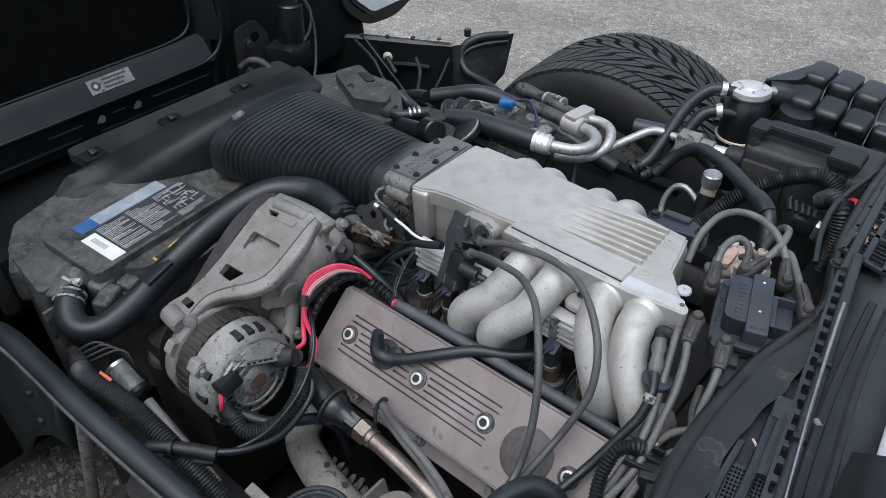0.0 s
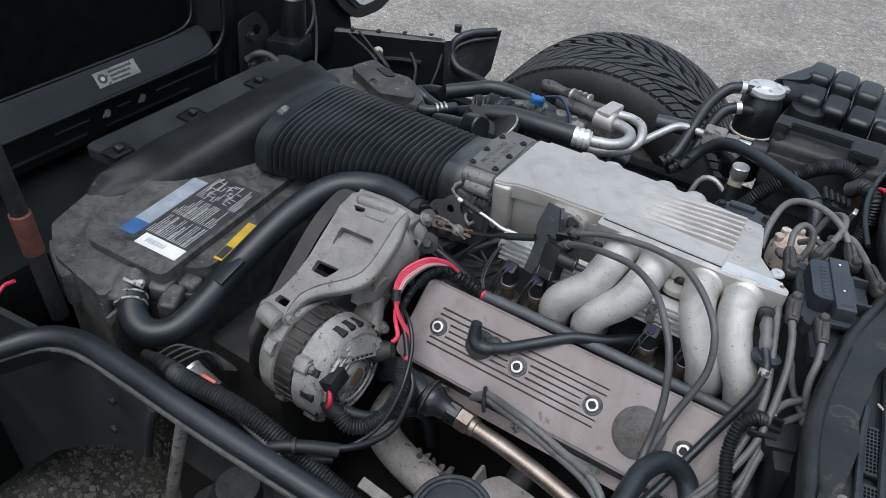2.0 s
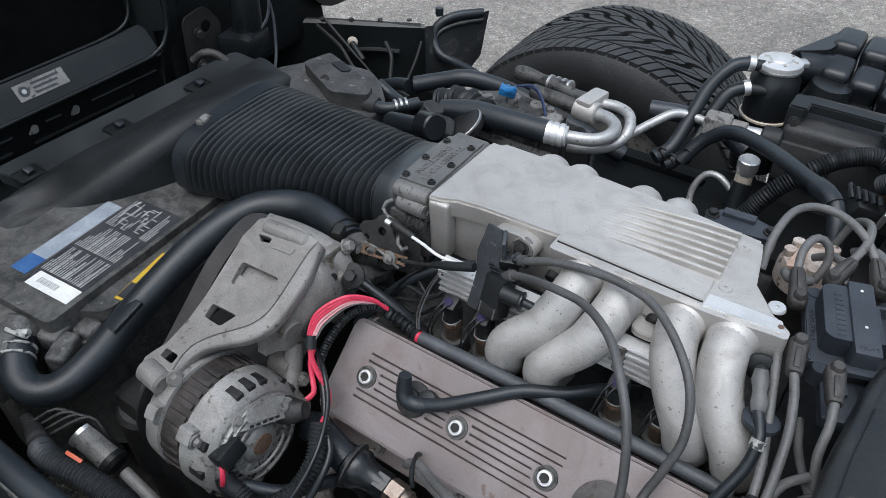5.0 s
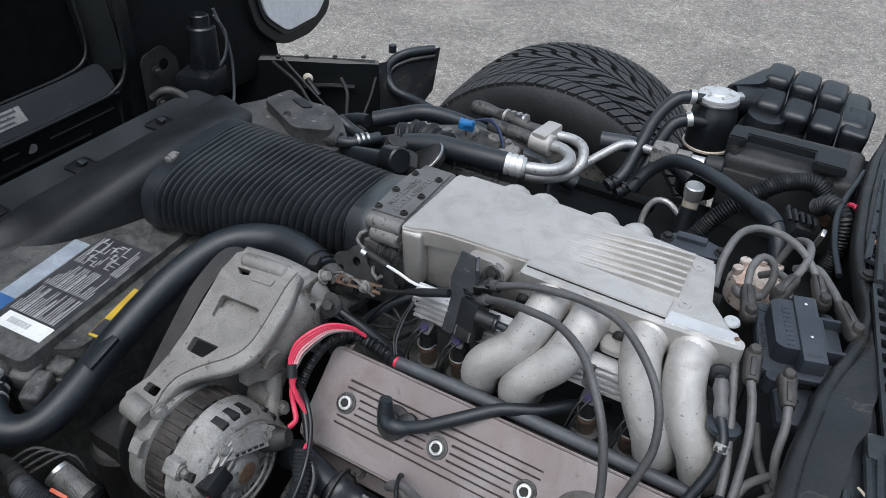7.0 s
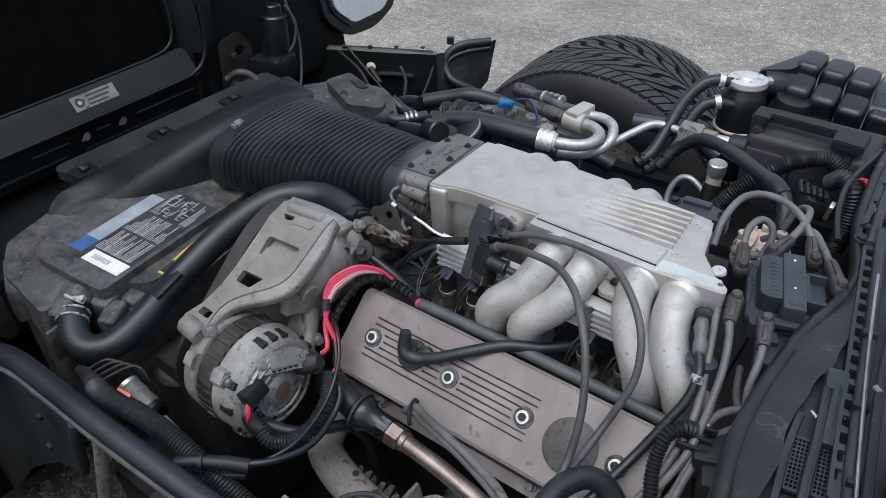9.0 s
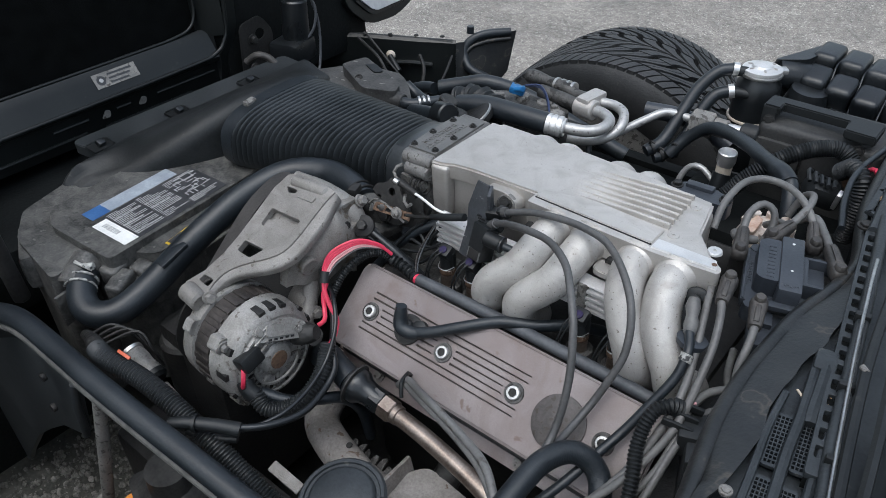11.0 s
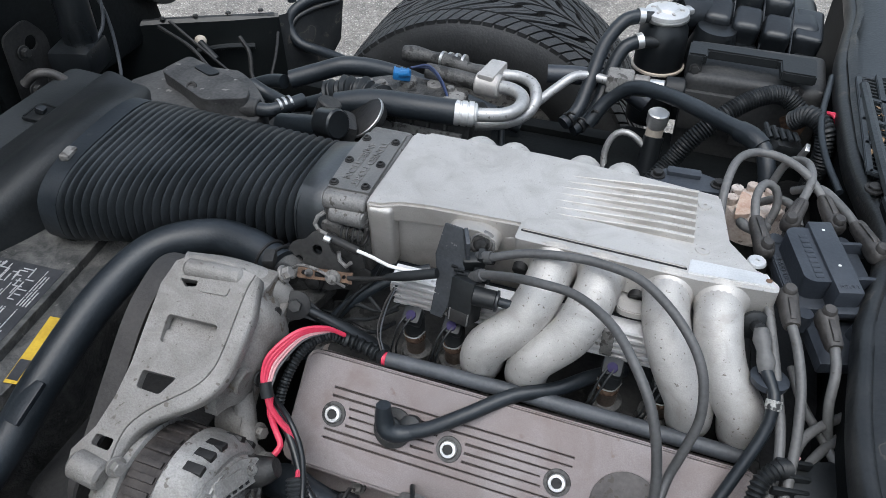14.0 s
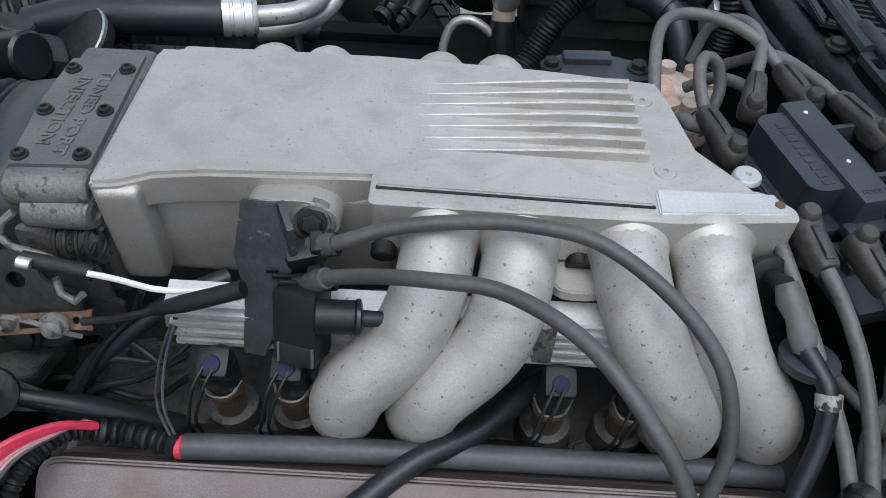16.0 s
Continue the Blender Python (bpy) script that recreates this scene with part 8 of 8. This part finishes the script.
    for i, (wire, r0) in enumerate(((RED, 0.0022), (RED, 0.0023), (RED, 0.002), (PINK, 0.0017), (PINK, 0.0014), (CABLE, 0.0013))):
        o = 0.0024 * i
        up = [(-0.006 - 0.6 * o, 0.052 + 0.2 * o, 0.698 + 0.1 * o), (-0.02 + 0.1 * o, 0.042, 0.714 - 0.5 * o), (-0.038 + 0.35 * o, 0.022, 0.723 - 0.9 * o), (-0.054 + 0.7 * o, -0.004, 0.714 - 1.1 * o), (-0.057 + 0.8 * o, -0.017, 0.699 - 0.6 * o), (-0.053 + 0.4 * o, -0.026, 0.686)]
        part("wire", sweep(up, r0, 8, 0.004), wire, r)
    part("band", sweep([(-0.054, -0.02, 0.692), (-0.049, -0.028, 0.681)], 0.0062, 12), BLACK, r, "black tape band")
    part("wire", sweep([(-0.05, -0.027, 0.683), (-0.044, -0.033, 0.672), (-0.033, -0.037, 0.66), (-0.018, -0.041, 0.645), (-0.008, -0.056, 0.637), (-0.002, -0.07, 0.634)], 0.0032, 8, 0.005), RED, r)
    part("wire", sweep([(-0.047, -0.025, 0.683), (-0.045, -0.035, 0.668), (-0.038, -0.042, 0.655), (-0.028, -0.052, 0.648), (-0.03, -0.062, 0.645)], 0.003, 8, 0.005), RED, r)
    a = thing("alternator_loom", (-0.03, -0.12, 0.58), "black corrugated loom sweeping round the alternator", "wiring loom")
    part("conduit", sweep([(-0.035, -0.165, 0.605), (-0.018, -0.165, 0.593), (0.0, -0.15, 0.592), (0.012, -0.125, 0.602), (0.012, -0.1, 0.618), (0.004, -0.084, 0.628), (-0.002, -0.072, 0.638)], ribbed(0.0096, 0.004, 0.0011), 16, 0.0008), CONDUIT, a)
    part("tape", sweep([(-0.05, -0.165, 0.618), (-0.042, -0.168, 0.61), (-0.034, -0.165, 0.604)], 0.0105, 12), BLACK, a)
    part("red_lead", sweep([(-0.042, -0.168, 0.645), (-0.038, -0.174, 0.632), (-0.042, -0.174, 0.62), (-0.047, -0.168, 0.616)], 0.0028, 8, 0.004), RED, a)
    part("black_lead", sweep([(-0.04, -0.155, 0.597), (-0.01, -0.135, 0.585), (0.012, -0.105, 0.578), (0.022, -0.08, 0.565), (0.03, -0.06, 0.53), (0.03, -0.05, 0.47)], 0.0075, 12), RUBBER, a)
    w = thing("battery_cable", (0.0, -0.2, 0.6), "glossy black cables curving down to a sleeve joint", "cable")
    part("cable", sweep([(-0.045, -0.025, 0.66), (-0.02, -0.045, 0.645), (0.002, -0.07, 0.63), (0.02, -0.085, 0.62), (0.03, -0.115, 0.612), (0.038, -0.155, 0.615), (0.026, -0.195, 0.622), (0.004, -0.222, 0.628), (-0.01, -0.23, 0.63)], 0.0042, 10), BLACK_GLOSS, w)
    part("cable", sweep([(-0.05, -0.02, 0.672), (-0.02, -0.04, 0.672), (0.0, -0.06, 0.655), (0.012, -0.09, 0.632), (0.022, -0.13, 0.622), (0.025, -0.17, 0.62), (0.012, -0.205, 0.618), (-0.008, -0.225, 0.612), (-0.02, -0.235, 0.61)], 0.0027, 10), BLACK_GLOSS, w)
    part("sleeve", sweep([(0.012, -0.219, 0.627), (-0.01, -0.235, 0.633), (-0.035, -0.254, 0.637), (-0.05, -0.265, 0.634)], lambda s, f: 0.0085 - 0.0015 * f, 12), BLACK, w)
    part("sleeve", sweep([(0.006, -0.222, 0.61), (-0.015, -0.238, 0.612), (-0.04, -0.254, 0.62)], 0.005, 10), BLACK, w)
    part("tie", lathe((-0.028, -0.249, 0.636), (1, 0.7, 0), [(0, 0.0085), (0, 0.0105), (0.004, 0.0105), (0.004, 0.0085)], 14, caps=False), BLACK, w)
    c = thing("corrugated_conduit", (-0.12, -0.25, 0.6), "thick black corrugated conduit inside the bay edge", "wiring conduit", "conduits")
    part("conduit", sweep([(-0.205, -0.258, 0.648), (-0.185, -0.26, 0.651), (-0.156, -0.256, 0.649), (-0.125, -0.25, 0.643), (-0.085, -0.246, 0.634), (-0.045, -0.243, 0.619), (0.0, -0.24, 0.598), (0.06, -0.235, 0.565), (0.1, -0.23, 0.545)], ribbed(0.0116, 0.004, 0.0011), 18, 0.0008), CONDUIT, c)
    part("orange_tape", box((-0.157, -0.2475, 0.6605), (0.02, 0.004, 0.003), (30, 10, 8), 0.001), REDTAPE, c, "strip of red-orange tape")
    part("taped_tail", sweep([(-0.3, -0.235, 0.6), (-0.26, -0.243, 0.622), (-0.225, -0.252, 0.64), (-0.195, -0.259, 0.65)], lambda s, f: 0.006 + 0.005 * f + 0.0012 * math.sin(45 * f), 12, 0.003), DARKIRON, c, "taped end of the conduit")
    for k in range(4):
        part("stray_wire", sweep([(-0.27 + 0.01 * k, -0.24, 0.62), (-0.25 + 0.012 * k, -0.215 + 0.004 * k, 0.632), (-0.225 + 0.01 * k, -0.2, 0.61), (-0.22 + 0.006 * k, -0.19, 0.57)], 0.0022, 6), DARKIRON, c)


def vacuum_line():
    t = thing("vacuum_line", (0.37, 0.1, 0.7), "black vacuum hose with pale ring behind the rear runner", "hose")
    part("grommet", lathe((0.354, 0.137, 0.757), (0.15, -0.7, 0.2), [(0, 0.0135), (0.004, 0.0135), (0.007, 0.009)], 18), BLACK, t)
    part("stub", sweep([(0.354, 0.137, 0.757), (0.356, 0.125, 0.765), (0.357, 0.118, 0.77)], 0.0055, 12), BLACK, t)
    part("grey_joint", sweep([(0.357, 0.119, 0.771), (0.361, 0.108, 0.763), (0.366, 0.098, 0.755), (0.368, 0.092, 0.748)], lambda s, f: 0.0068 - 0.001 * math.cos(12 * f), 14), GREYWIRE, t)
    part("cup", lathe((0.372, 0.09, 0.735), (0.05, 0.2, 1), [(0, 0.006), (0.003, 0.015), (0.009, 0.016), (0.01, 0.012)], 20), COIL, t)
    hose = [(0.366, 0.095, 0.752), (0.373, 0.082, 0.746), (0.377, 0.07, 0.741), (0.376, 0.055, 0.722), (0.367, 0.036, 0.7), (0.352, 0.008, 0.668), (0.34, -0.025, 0.652), (0.325, -0.07, 0.635), (0.3, -0.12, 0.61)]
    part("hose", sweep(hose, 0.0052, 12), RUBBER, t)
    part("pale_ring", sweep([(0.3772, 0.071, 0.7415), (0.3772, 0.065, 0.736)], 0.0066, 14, 0.003), CLAMP, t, "pale tape ring")
    c = thing("corrugated_conduit", (0.4, 0.0, 0.65), "slim black corrugated conduit hooked over the leads", "wiring conduit", "conduits")
    part("conduit", sweep([(0.396, 0.03, 0.712), (0.386, 0.022, 0.716), (0.376, 0.008, 0.71), (0.376, -0.015, 0.69), (0.388, -0.045, 0.67), (0.398, -0.075, 0.65)], ribbed(0.0068, 0.004, 0.0009), 12, 0.001), BLACK, c)
    part("copper_ends", sweep([(0.392, 0.028, 0.714), (0.399, 0.035, 0.716), (0.404, 0.042, 0.714)], 0.0018, 6), PINK, c, "bare pinkish wire ends")
    k = thing("lead_separator", (0.41, 0.03, 0.68), "black plastic clip block holding the ignition leads", "cable clip")
    part("block", box((0.42, 0.03, 0.69), (0.045, 0.04, 0.03), (0, 0, 20), 0.004), BLACK, k)
    part("tower", box((0.435, 0.02, 0.67), (0.05, 0.06, 0.06), (0, 0, 20), 0.005), BLACK, k)
    for i in range(3):
        part("finger", box((0.4, 0.036 - 0.011 * i, 0.712 - 0.004 * i), (0.03, 0.004, 0.008), (0, 10, 15), 0.001), BLACK, k)
    h = thing("vapour_hose", (0.32, -0.08, 0.64), "thick woven black hose bending over the valve cover end", "hose")
    part("hose", sweep([(0.302, -0.2, 0.65), (0.305, -0.13, 0.662), (0.306, -0.1, 0.666), (0.309, -0.073, 0.667), (0.32, -0.048, 0.664), (0.336, -0.037, 0.656), (0.352, -0.038, 0.642), (0.364, -0.055, 0.625), (0.372, -0.09, 0.6)], lambda s, f: 0.0118 + 0.00012 * math.sin(s * 2900), 18, 0.0007), RUBBER, h)


def exhaust():
    t = thing("air_injection_pipe", (0.1, -0.07, 0.56), "heat-tinted steel air pipe with hex nut and black check valve", "air pipe")
    ax = [(0.03, -0.07, 0.59), (0.082, -0.0665, 0.58), (0.15, -0.07, 0.576), (0.225, -0.078, 0.568), (0.3, -0.09, 0.555)]
    part("pipe", sweep(ax[1:], 0.0105, 18), BRASS, t)
    part("hex_nut", cyl((0.078, -0.0665, 0.581), (0.098, -0.067, 0.579), 0.0152, 6), BRASS, t)
    part("nut_collar", cyl((0.098, -0.067, 0.579), (0.106, -0.067, 0.5785), 0.0125, 18), BRASS, t)
    valve = part("check_valve", lathe((0.025, -0.07, 0.592), (1, 0.06, -0.19), [(0, 0.012), (0.004, 0.02), (0.012, 0.022), (0.02, 0.022), (0.026, 0.017), (0.04, 0.0145), (0.054, 0.0135)], 24), BLACK_GLOSS, t, "black cone-shaped check valve")
    part("valve_rim", lathe((0.033, -0.07, 0.5905), (1, 0.06, -0.19), [(0, 0.022), (0.001, 0.0262), (0.003, 0.0262), (0.004, 0.022)], 28), GRIME, valve)
    part("valve_hex", cyl((0.062, -0.0678, 0.585), (0.079, -0.0668, 0.5815), 0.0158, 6), BLACK_GLOSS, valve)
    part("inlet_hose", sweep([(0.028, -0.07, 0.591), (0.0, -0.065, 0.595), (-0.03, -0.055, 0.59), (-0.05, -0.05, 0.57)], 0.0165, 16), RUBBER, t)
    m = thing("exhaust_manifold", (0.1, -0.09, 0.45), "pale scaly exhaust manifold with sheet metal heat shield", "exhaust manifold")
    part("log", sweep([(-0.03, -0.035, 0.52), (-0.036, -0.06, 0.503), (-0.025, -0.085, 0.49), (0.01, -0.1, 0.487), (0.06, -0.112, 0.487), (0.11, -0.118, 0.487), (0.18, -0.115, 0.485), (0.3, -0.11, 0.48)], 0.0235, 20), IRON, m)
    for x in (0.17, 0.28):
        part("branch", sweep([(x, -0.108, 0.482), (x, -0.07, 0.5), (x, -0.035, 0.52)], 0.018, 16), GRIME, m)
    shield = plate(rounded([(0.13, -0.155), (0.225, -0.15), (0.225, -0.075), (0.15, -0.068), (0.132, -0.09)], 0.012), 0.006, pose(0, 0, 0.53, 8, 0, 0), bevel=0.002)
    part("heat_shield", shield, IRON, m, "pale sheet metal heat shield")
    part("shield_front", box((0.133, -0.115, 0.51), (0.006, 0.075, 0.05), (0, -12, 0), 0.003), IRON, m)
    part("clip", box((0.113, -0.16, 0.52), (0.022, 0.014, 0.016), (0, 20, 30), 0.003), BLACK, m)
    for k in range(9):
        x = 0.012 + 0.0125 * k
        part("scalloped_edge", plate(rounded([(x, -0.093), (x + 0.011, -0.094), (x + 0.009, -0.083 + 0.004 * (k % 3)), (x + 0.002, -0.081 + 0.003 * (k % 2))], 0.003, 3), 0.004, pose(0, 0, 0.513 - 0.0006 * k, 20, 0, 0), bevel=0.001), OILY, m)
    for q in ((0.045, -0.1, 0.5105), (0.085, -0.106, 0.5105)):
        part("dent", lathe(q, (0, -0.2, 1), [(0, 0.0045), (0.0008, 0.004), (0.0008, 0.0001)], 9), DARKIRON, m)
    for k, (dx, dz) in enumerate(((0, 0), (0.006, 0.009))):
        pts = [(0.082 + dx, -0.04, 0.595 + dz), (0.105 + dx, -0.052, 0.622 + dz), (0.14 + dx, -0.07, 0.64 + dz), (0.175 + dx, -0.083, 0.65 + dz), (0.216 + dx, -0.093, 0.648 + dz), (0.262 + dx, -0.115, 0.66 + dz), (0.3, -0.14, 0.66)]
        ignition_lead(pts, 0.0046)
    cl = thing("lead_clip", (0.09, -0.04, 0.61), "black wire clip around two ignition leads", "cable clip")
    part("loop", sweep([(0.094, -0.03, 0.61), (0.098, -0.04, 0.625), (0.108, -0.062, 0.632), (0.113, -0.068, 0.618)], 0.0025, 8), BLACK, cl)
    v = thing("vacuum_canister", (0.16, -0.2, 0.5), "black round plastic canister lid below the valve cover", "canister")
    c = V(0.156, -0.199, 0.622)
    part("lid", lathe(c - V(0, 0, 0.05), (0.0, -0.15, 1), [(0, 0.04), (0.035, 0.042), (0.038, 0.046), (0.045, 0.0465), (0.0475, 0.044), (0.0475, 0.0405), (0.0455, 0.0395), (0.0455, 0.036), (0.0495, 0.034), (0.051, 0.031), (0.0515, 0.0001)], 40), CHARCOAL, v)
    part("side_plug", box((0.2, -0.185, 0.62), (0.018, 0.012, 0.014), (0, 0, 30), 0.002), BLACK, v)
    for i in range(2):
        part("wire", sweep([(0.203, -0.183, 0.62), (0.212, -0.19, 0.61), (0.22 + 0.006 * i, -0.21, 0.6), (0.228 + 0.006 * i, -0.23, 0.58)], 0.0026, 8), GREYWIRE, v)
    part("stand", cyl((0.165, -0.2, 0.3), (0.165, -0.205, 0.58), 0.03, 20), DARKIRON, v)
    pp = thing("steering_pipe", (0.08, -0.14, 0.45), "grey pipe stub deep beside the manifold", "pipe")
    part("pipe", cyl((0.055, -0.15, 0.48), (0.095, -0.165, 0.47), 0.012, 16), GREYWIRE, pp)


def near_edge():
    d = thing("receiver_drier", (-0.23, -0.21, 0.5), "bright aluminium receiver drier can by the radiator", "drier")
    part("can", cyl((-0.26, -0.203, 0.568), (-0.218, -0.2005, 0.5495), 0.0155, 28), CASE, d)
    part("band", lathe((-0.219, -0.2006, 0.55), (0.057, 0, -0.025), [(0, 0.0154), (0, 0.0166), (0.007, 0.0166), (0.012, 0.012), (0.012, 0.007)], 24), BLACK, d)
    part("rim", lathe((-0.26, -0.203, 0.568), (0.057, 0, -0.025), [(-0.001, 0.0154), (-0.001, 0.0168), (0.004, 0.0168), (0.004, 0.0154)], 24, caps=False), CHROME, d)
    part("pipe", cyl((-0.2, -0.2, 0.541), (-0.06, -0.2, 0.48), 0.007, 16), ALU_DULL, d)
    part("end_bracket", box((0.05, -0.2, 0.555), (0.045, 0.014, 0.006), (20, 18, 5), 0.002), ALU_DULL, d)
    f = thing("frame_rail", (0.0, -0.2, 0.3), "black frame rail with added dark fill below the engine", "frame rail")
    part("rail", box((0.15, -0.215, 0.38), (0.85, 0.09, 0.14), (0, 0, 0), 0.015), DARKIRON, f)
    # Pans and the two shade blocks are added dark fills for unlit depths.
    part("pan", box((0.16, 0.25, 0.2), (0.95, 0.95, 0.04), bevel=0.01), DARKIRON, f)
    part("front_pan", box((-0.46, 0.25, 0.3), (0.35, 0.8, 0.04), bevel=0.01), DARKIRON, f)
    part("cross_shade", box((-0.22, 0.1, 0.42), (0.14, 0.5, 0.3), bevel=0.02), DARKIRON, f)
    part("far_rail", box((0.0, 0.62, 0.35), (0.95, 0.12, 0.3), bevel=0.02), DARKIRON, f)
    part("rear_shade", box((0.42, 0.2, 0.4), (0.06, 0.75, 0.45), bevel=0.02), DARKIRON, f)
    part("tower", lathe((-0.14, -0.25, 0.25), (0.06, -0.04, 1), [(0, 0.05), (0.16, 0.052), (0.2, 0.045), (0.21, 0.03), (0.24, 0.028)], 28), GRIME, f)
    part("ear", plate(rounded([(-0.19, -0.29), (-0.1, -0.32), (-0.07, -0.26), (-0.16, -0.22)], 0.02), 0.006, pose(0, 0, 0.45), bevel=0.002), GRIME, f)
    pc = thing("pump_cap", (-0.256, -0.122, 0.5), "dark round pump cap beside the alternator fan", "pump")
    part("body", cyl((-0.256, -0.122, 0.44), (-0.256, -0.122, 0.545), 0.04, 28), DARKIRON, pc)
    part("cap", lathe((-0.256, -0.122, 0.54), (0.1, -0.15, 1), [(0, 0.036), (0.008, 0.036), (0.011, 0.033), (0.011, 0.026), (0.008, 0.024), (0.008, 0.012), (0.013, 0.01), (0.013, 0.0001)], 28), GRIME, pc)
    s = thing("sway_bar_link", (-0.17, -0.3, 0.4), "rusty grey steel link rod below the weatherstrip", "link rod")
    part("rod", cyl((-0.16, -0.288, 0.632), (-0.215, -0.315, 0.4), 0.008, 14), ALU_DARK, s)
    part("eye", lathe((-0.22, -0.325, 0.385), (0, 1, 0.2), [(0, 0.008), (0, 0.02), (0.02, 0.02), (0.02, 0.008)], 20, caps=False), ALU_DARK, s)
    o = thing("spring_end", (-0.12, -0.3, 0.35), "orange painted round bushing below the bay edge", "bushing")
    part("bushing", lathe((-0.15, -0.29, 0.385), (0.3, -0.4, 1), [(0, 0.025), (0.01, 0.034), (0.05, 0.034), (0.055, 0.02)], 24), ORANGE, o)
    g = thing("hood_strut", (-0.46, -0.25, 0.55), "dark hood support strut with rusty collar", "hood strut")
    part("cylinder", cyl((-0.47, -0.245, 0.58), (-0.466, -0.25, 0.7), 0.012, 16), DARKIRON, g)
    part("rusty_collar", cyl((-0.466, -0.25, 0.7), (-0.463, -0.252, 0.765), 0.0135, 16), mat("red_rust_paint", (0.06, 0.02, 0.014), (0.16, 0.055, 0.038), 0.7, 0.1, 40, 300, 0.3), g, "rusty red collar")
    part("rod", cyl((-0.463, -0.252, 0.765), (-0.45, -0.28, 1.3), 0.011, 16), DARKIRON, g)


def ground_grit():
    rnd = random.Random(21)
    bm = bmesh.new()
    n = 32
    cells = {}
    for i in range(n + 1):
        for j in range(n + 1):
            x, y = -1.15 + 1.1 * i / n, -0.7 + 0.95 * j / n
            edge = min(i, j, n - i, n - j) / 4
            cells[i, j] = bm.verts.new((x, y, 0.002 + min(1, edge) * (0.012 + 0.012 * noise.noise(V(x * 9, y * 9, 3)))))
    for i in range(n):
        for j in range(n):
            bm.faces.new((cells[i, j], cells[i + 1, j], cells[i + 1, j + 1], cells[i, j + 1]))
    solo("ground_grit", bm, GRIT, "grit and soil before the wheel, darkened for the car's shade", "grit", kind="stuff", smooth=50)
    ico = bmesh.new()
    bmesh.ops.create_icosphere(ico, subdivisions=1, radius=1)
    base = [v.co.copy() for v in ico.verts]
    tris = [[v.index for v in f.verts] for f in ico.faces]
    ico.free()
    co, faces = [], []
    for k in range(5200):
        x, y, r = rnd.uniform(-0.75, -0.1), rnd.uniform(-0.6, 0.18), rnd.choice((0.003, 0.004, 0.005, 0.007, 0.009))
        m = pose(x, y, 0.015 + 0.01 * noise.noise(V(x * 9, y * 9, 3)), rnd.uniform(0, 360), rnd.uniform(0, 360), 0) @ Matrix.Diagonal((r, r * rnd.uniform(0.6, 1), r * rnd.uniform(0.4, 0.8), 1))
        o = len(co)
        co += [m @ v for v in base]
        faces += [[o + q for q in f] for f in tris]
    me = bpy.data.meshes.new("gravel")
    me.from_pydata(co, [], faces)
    me.materials.append(GRAVEL)
    tagged(new("gravel", me), "loose grey brown gravel strewn over the ground", "gravel", kind="stuff")


throttle_cables()
pcv_hose()
cover_loom()
vacuum_line()
exhaust()
near_edge()
ground_grit()
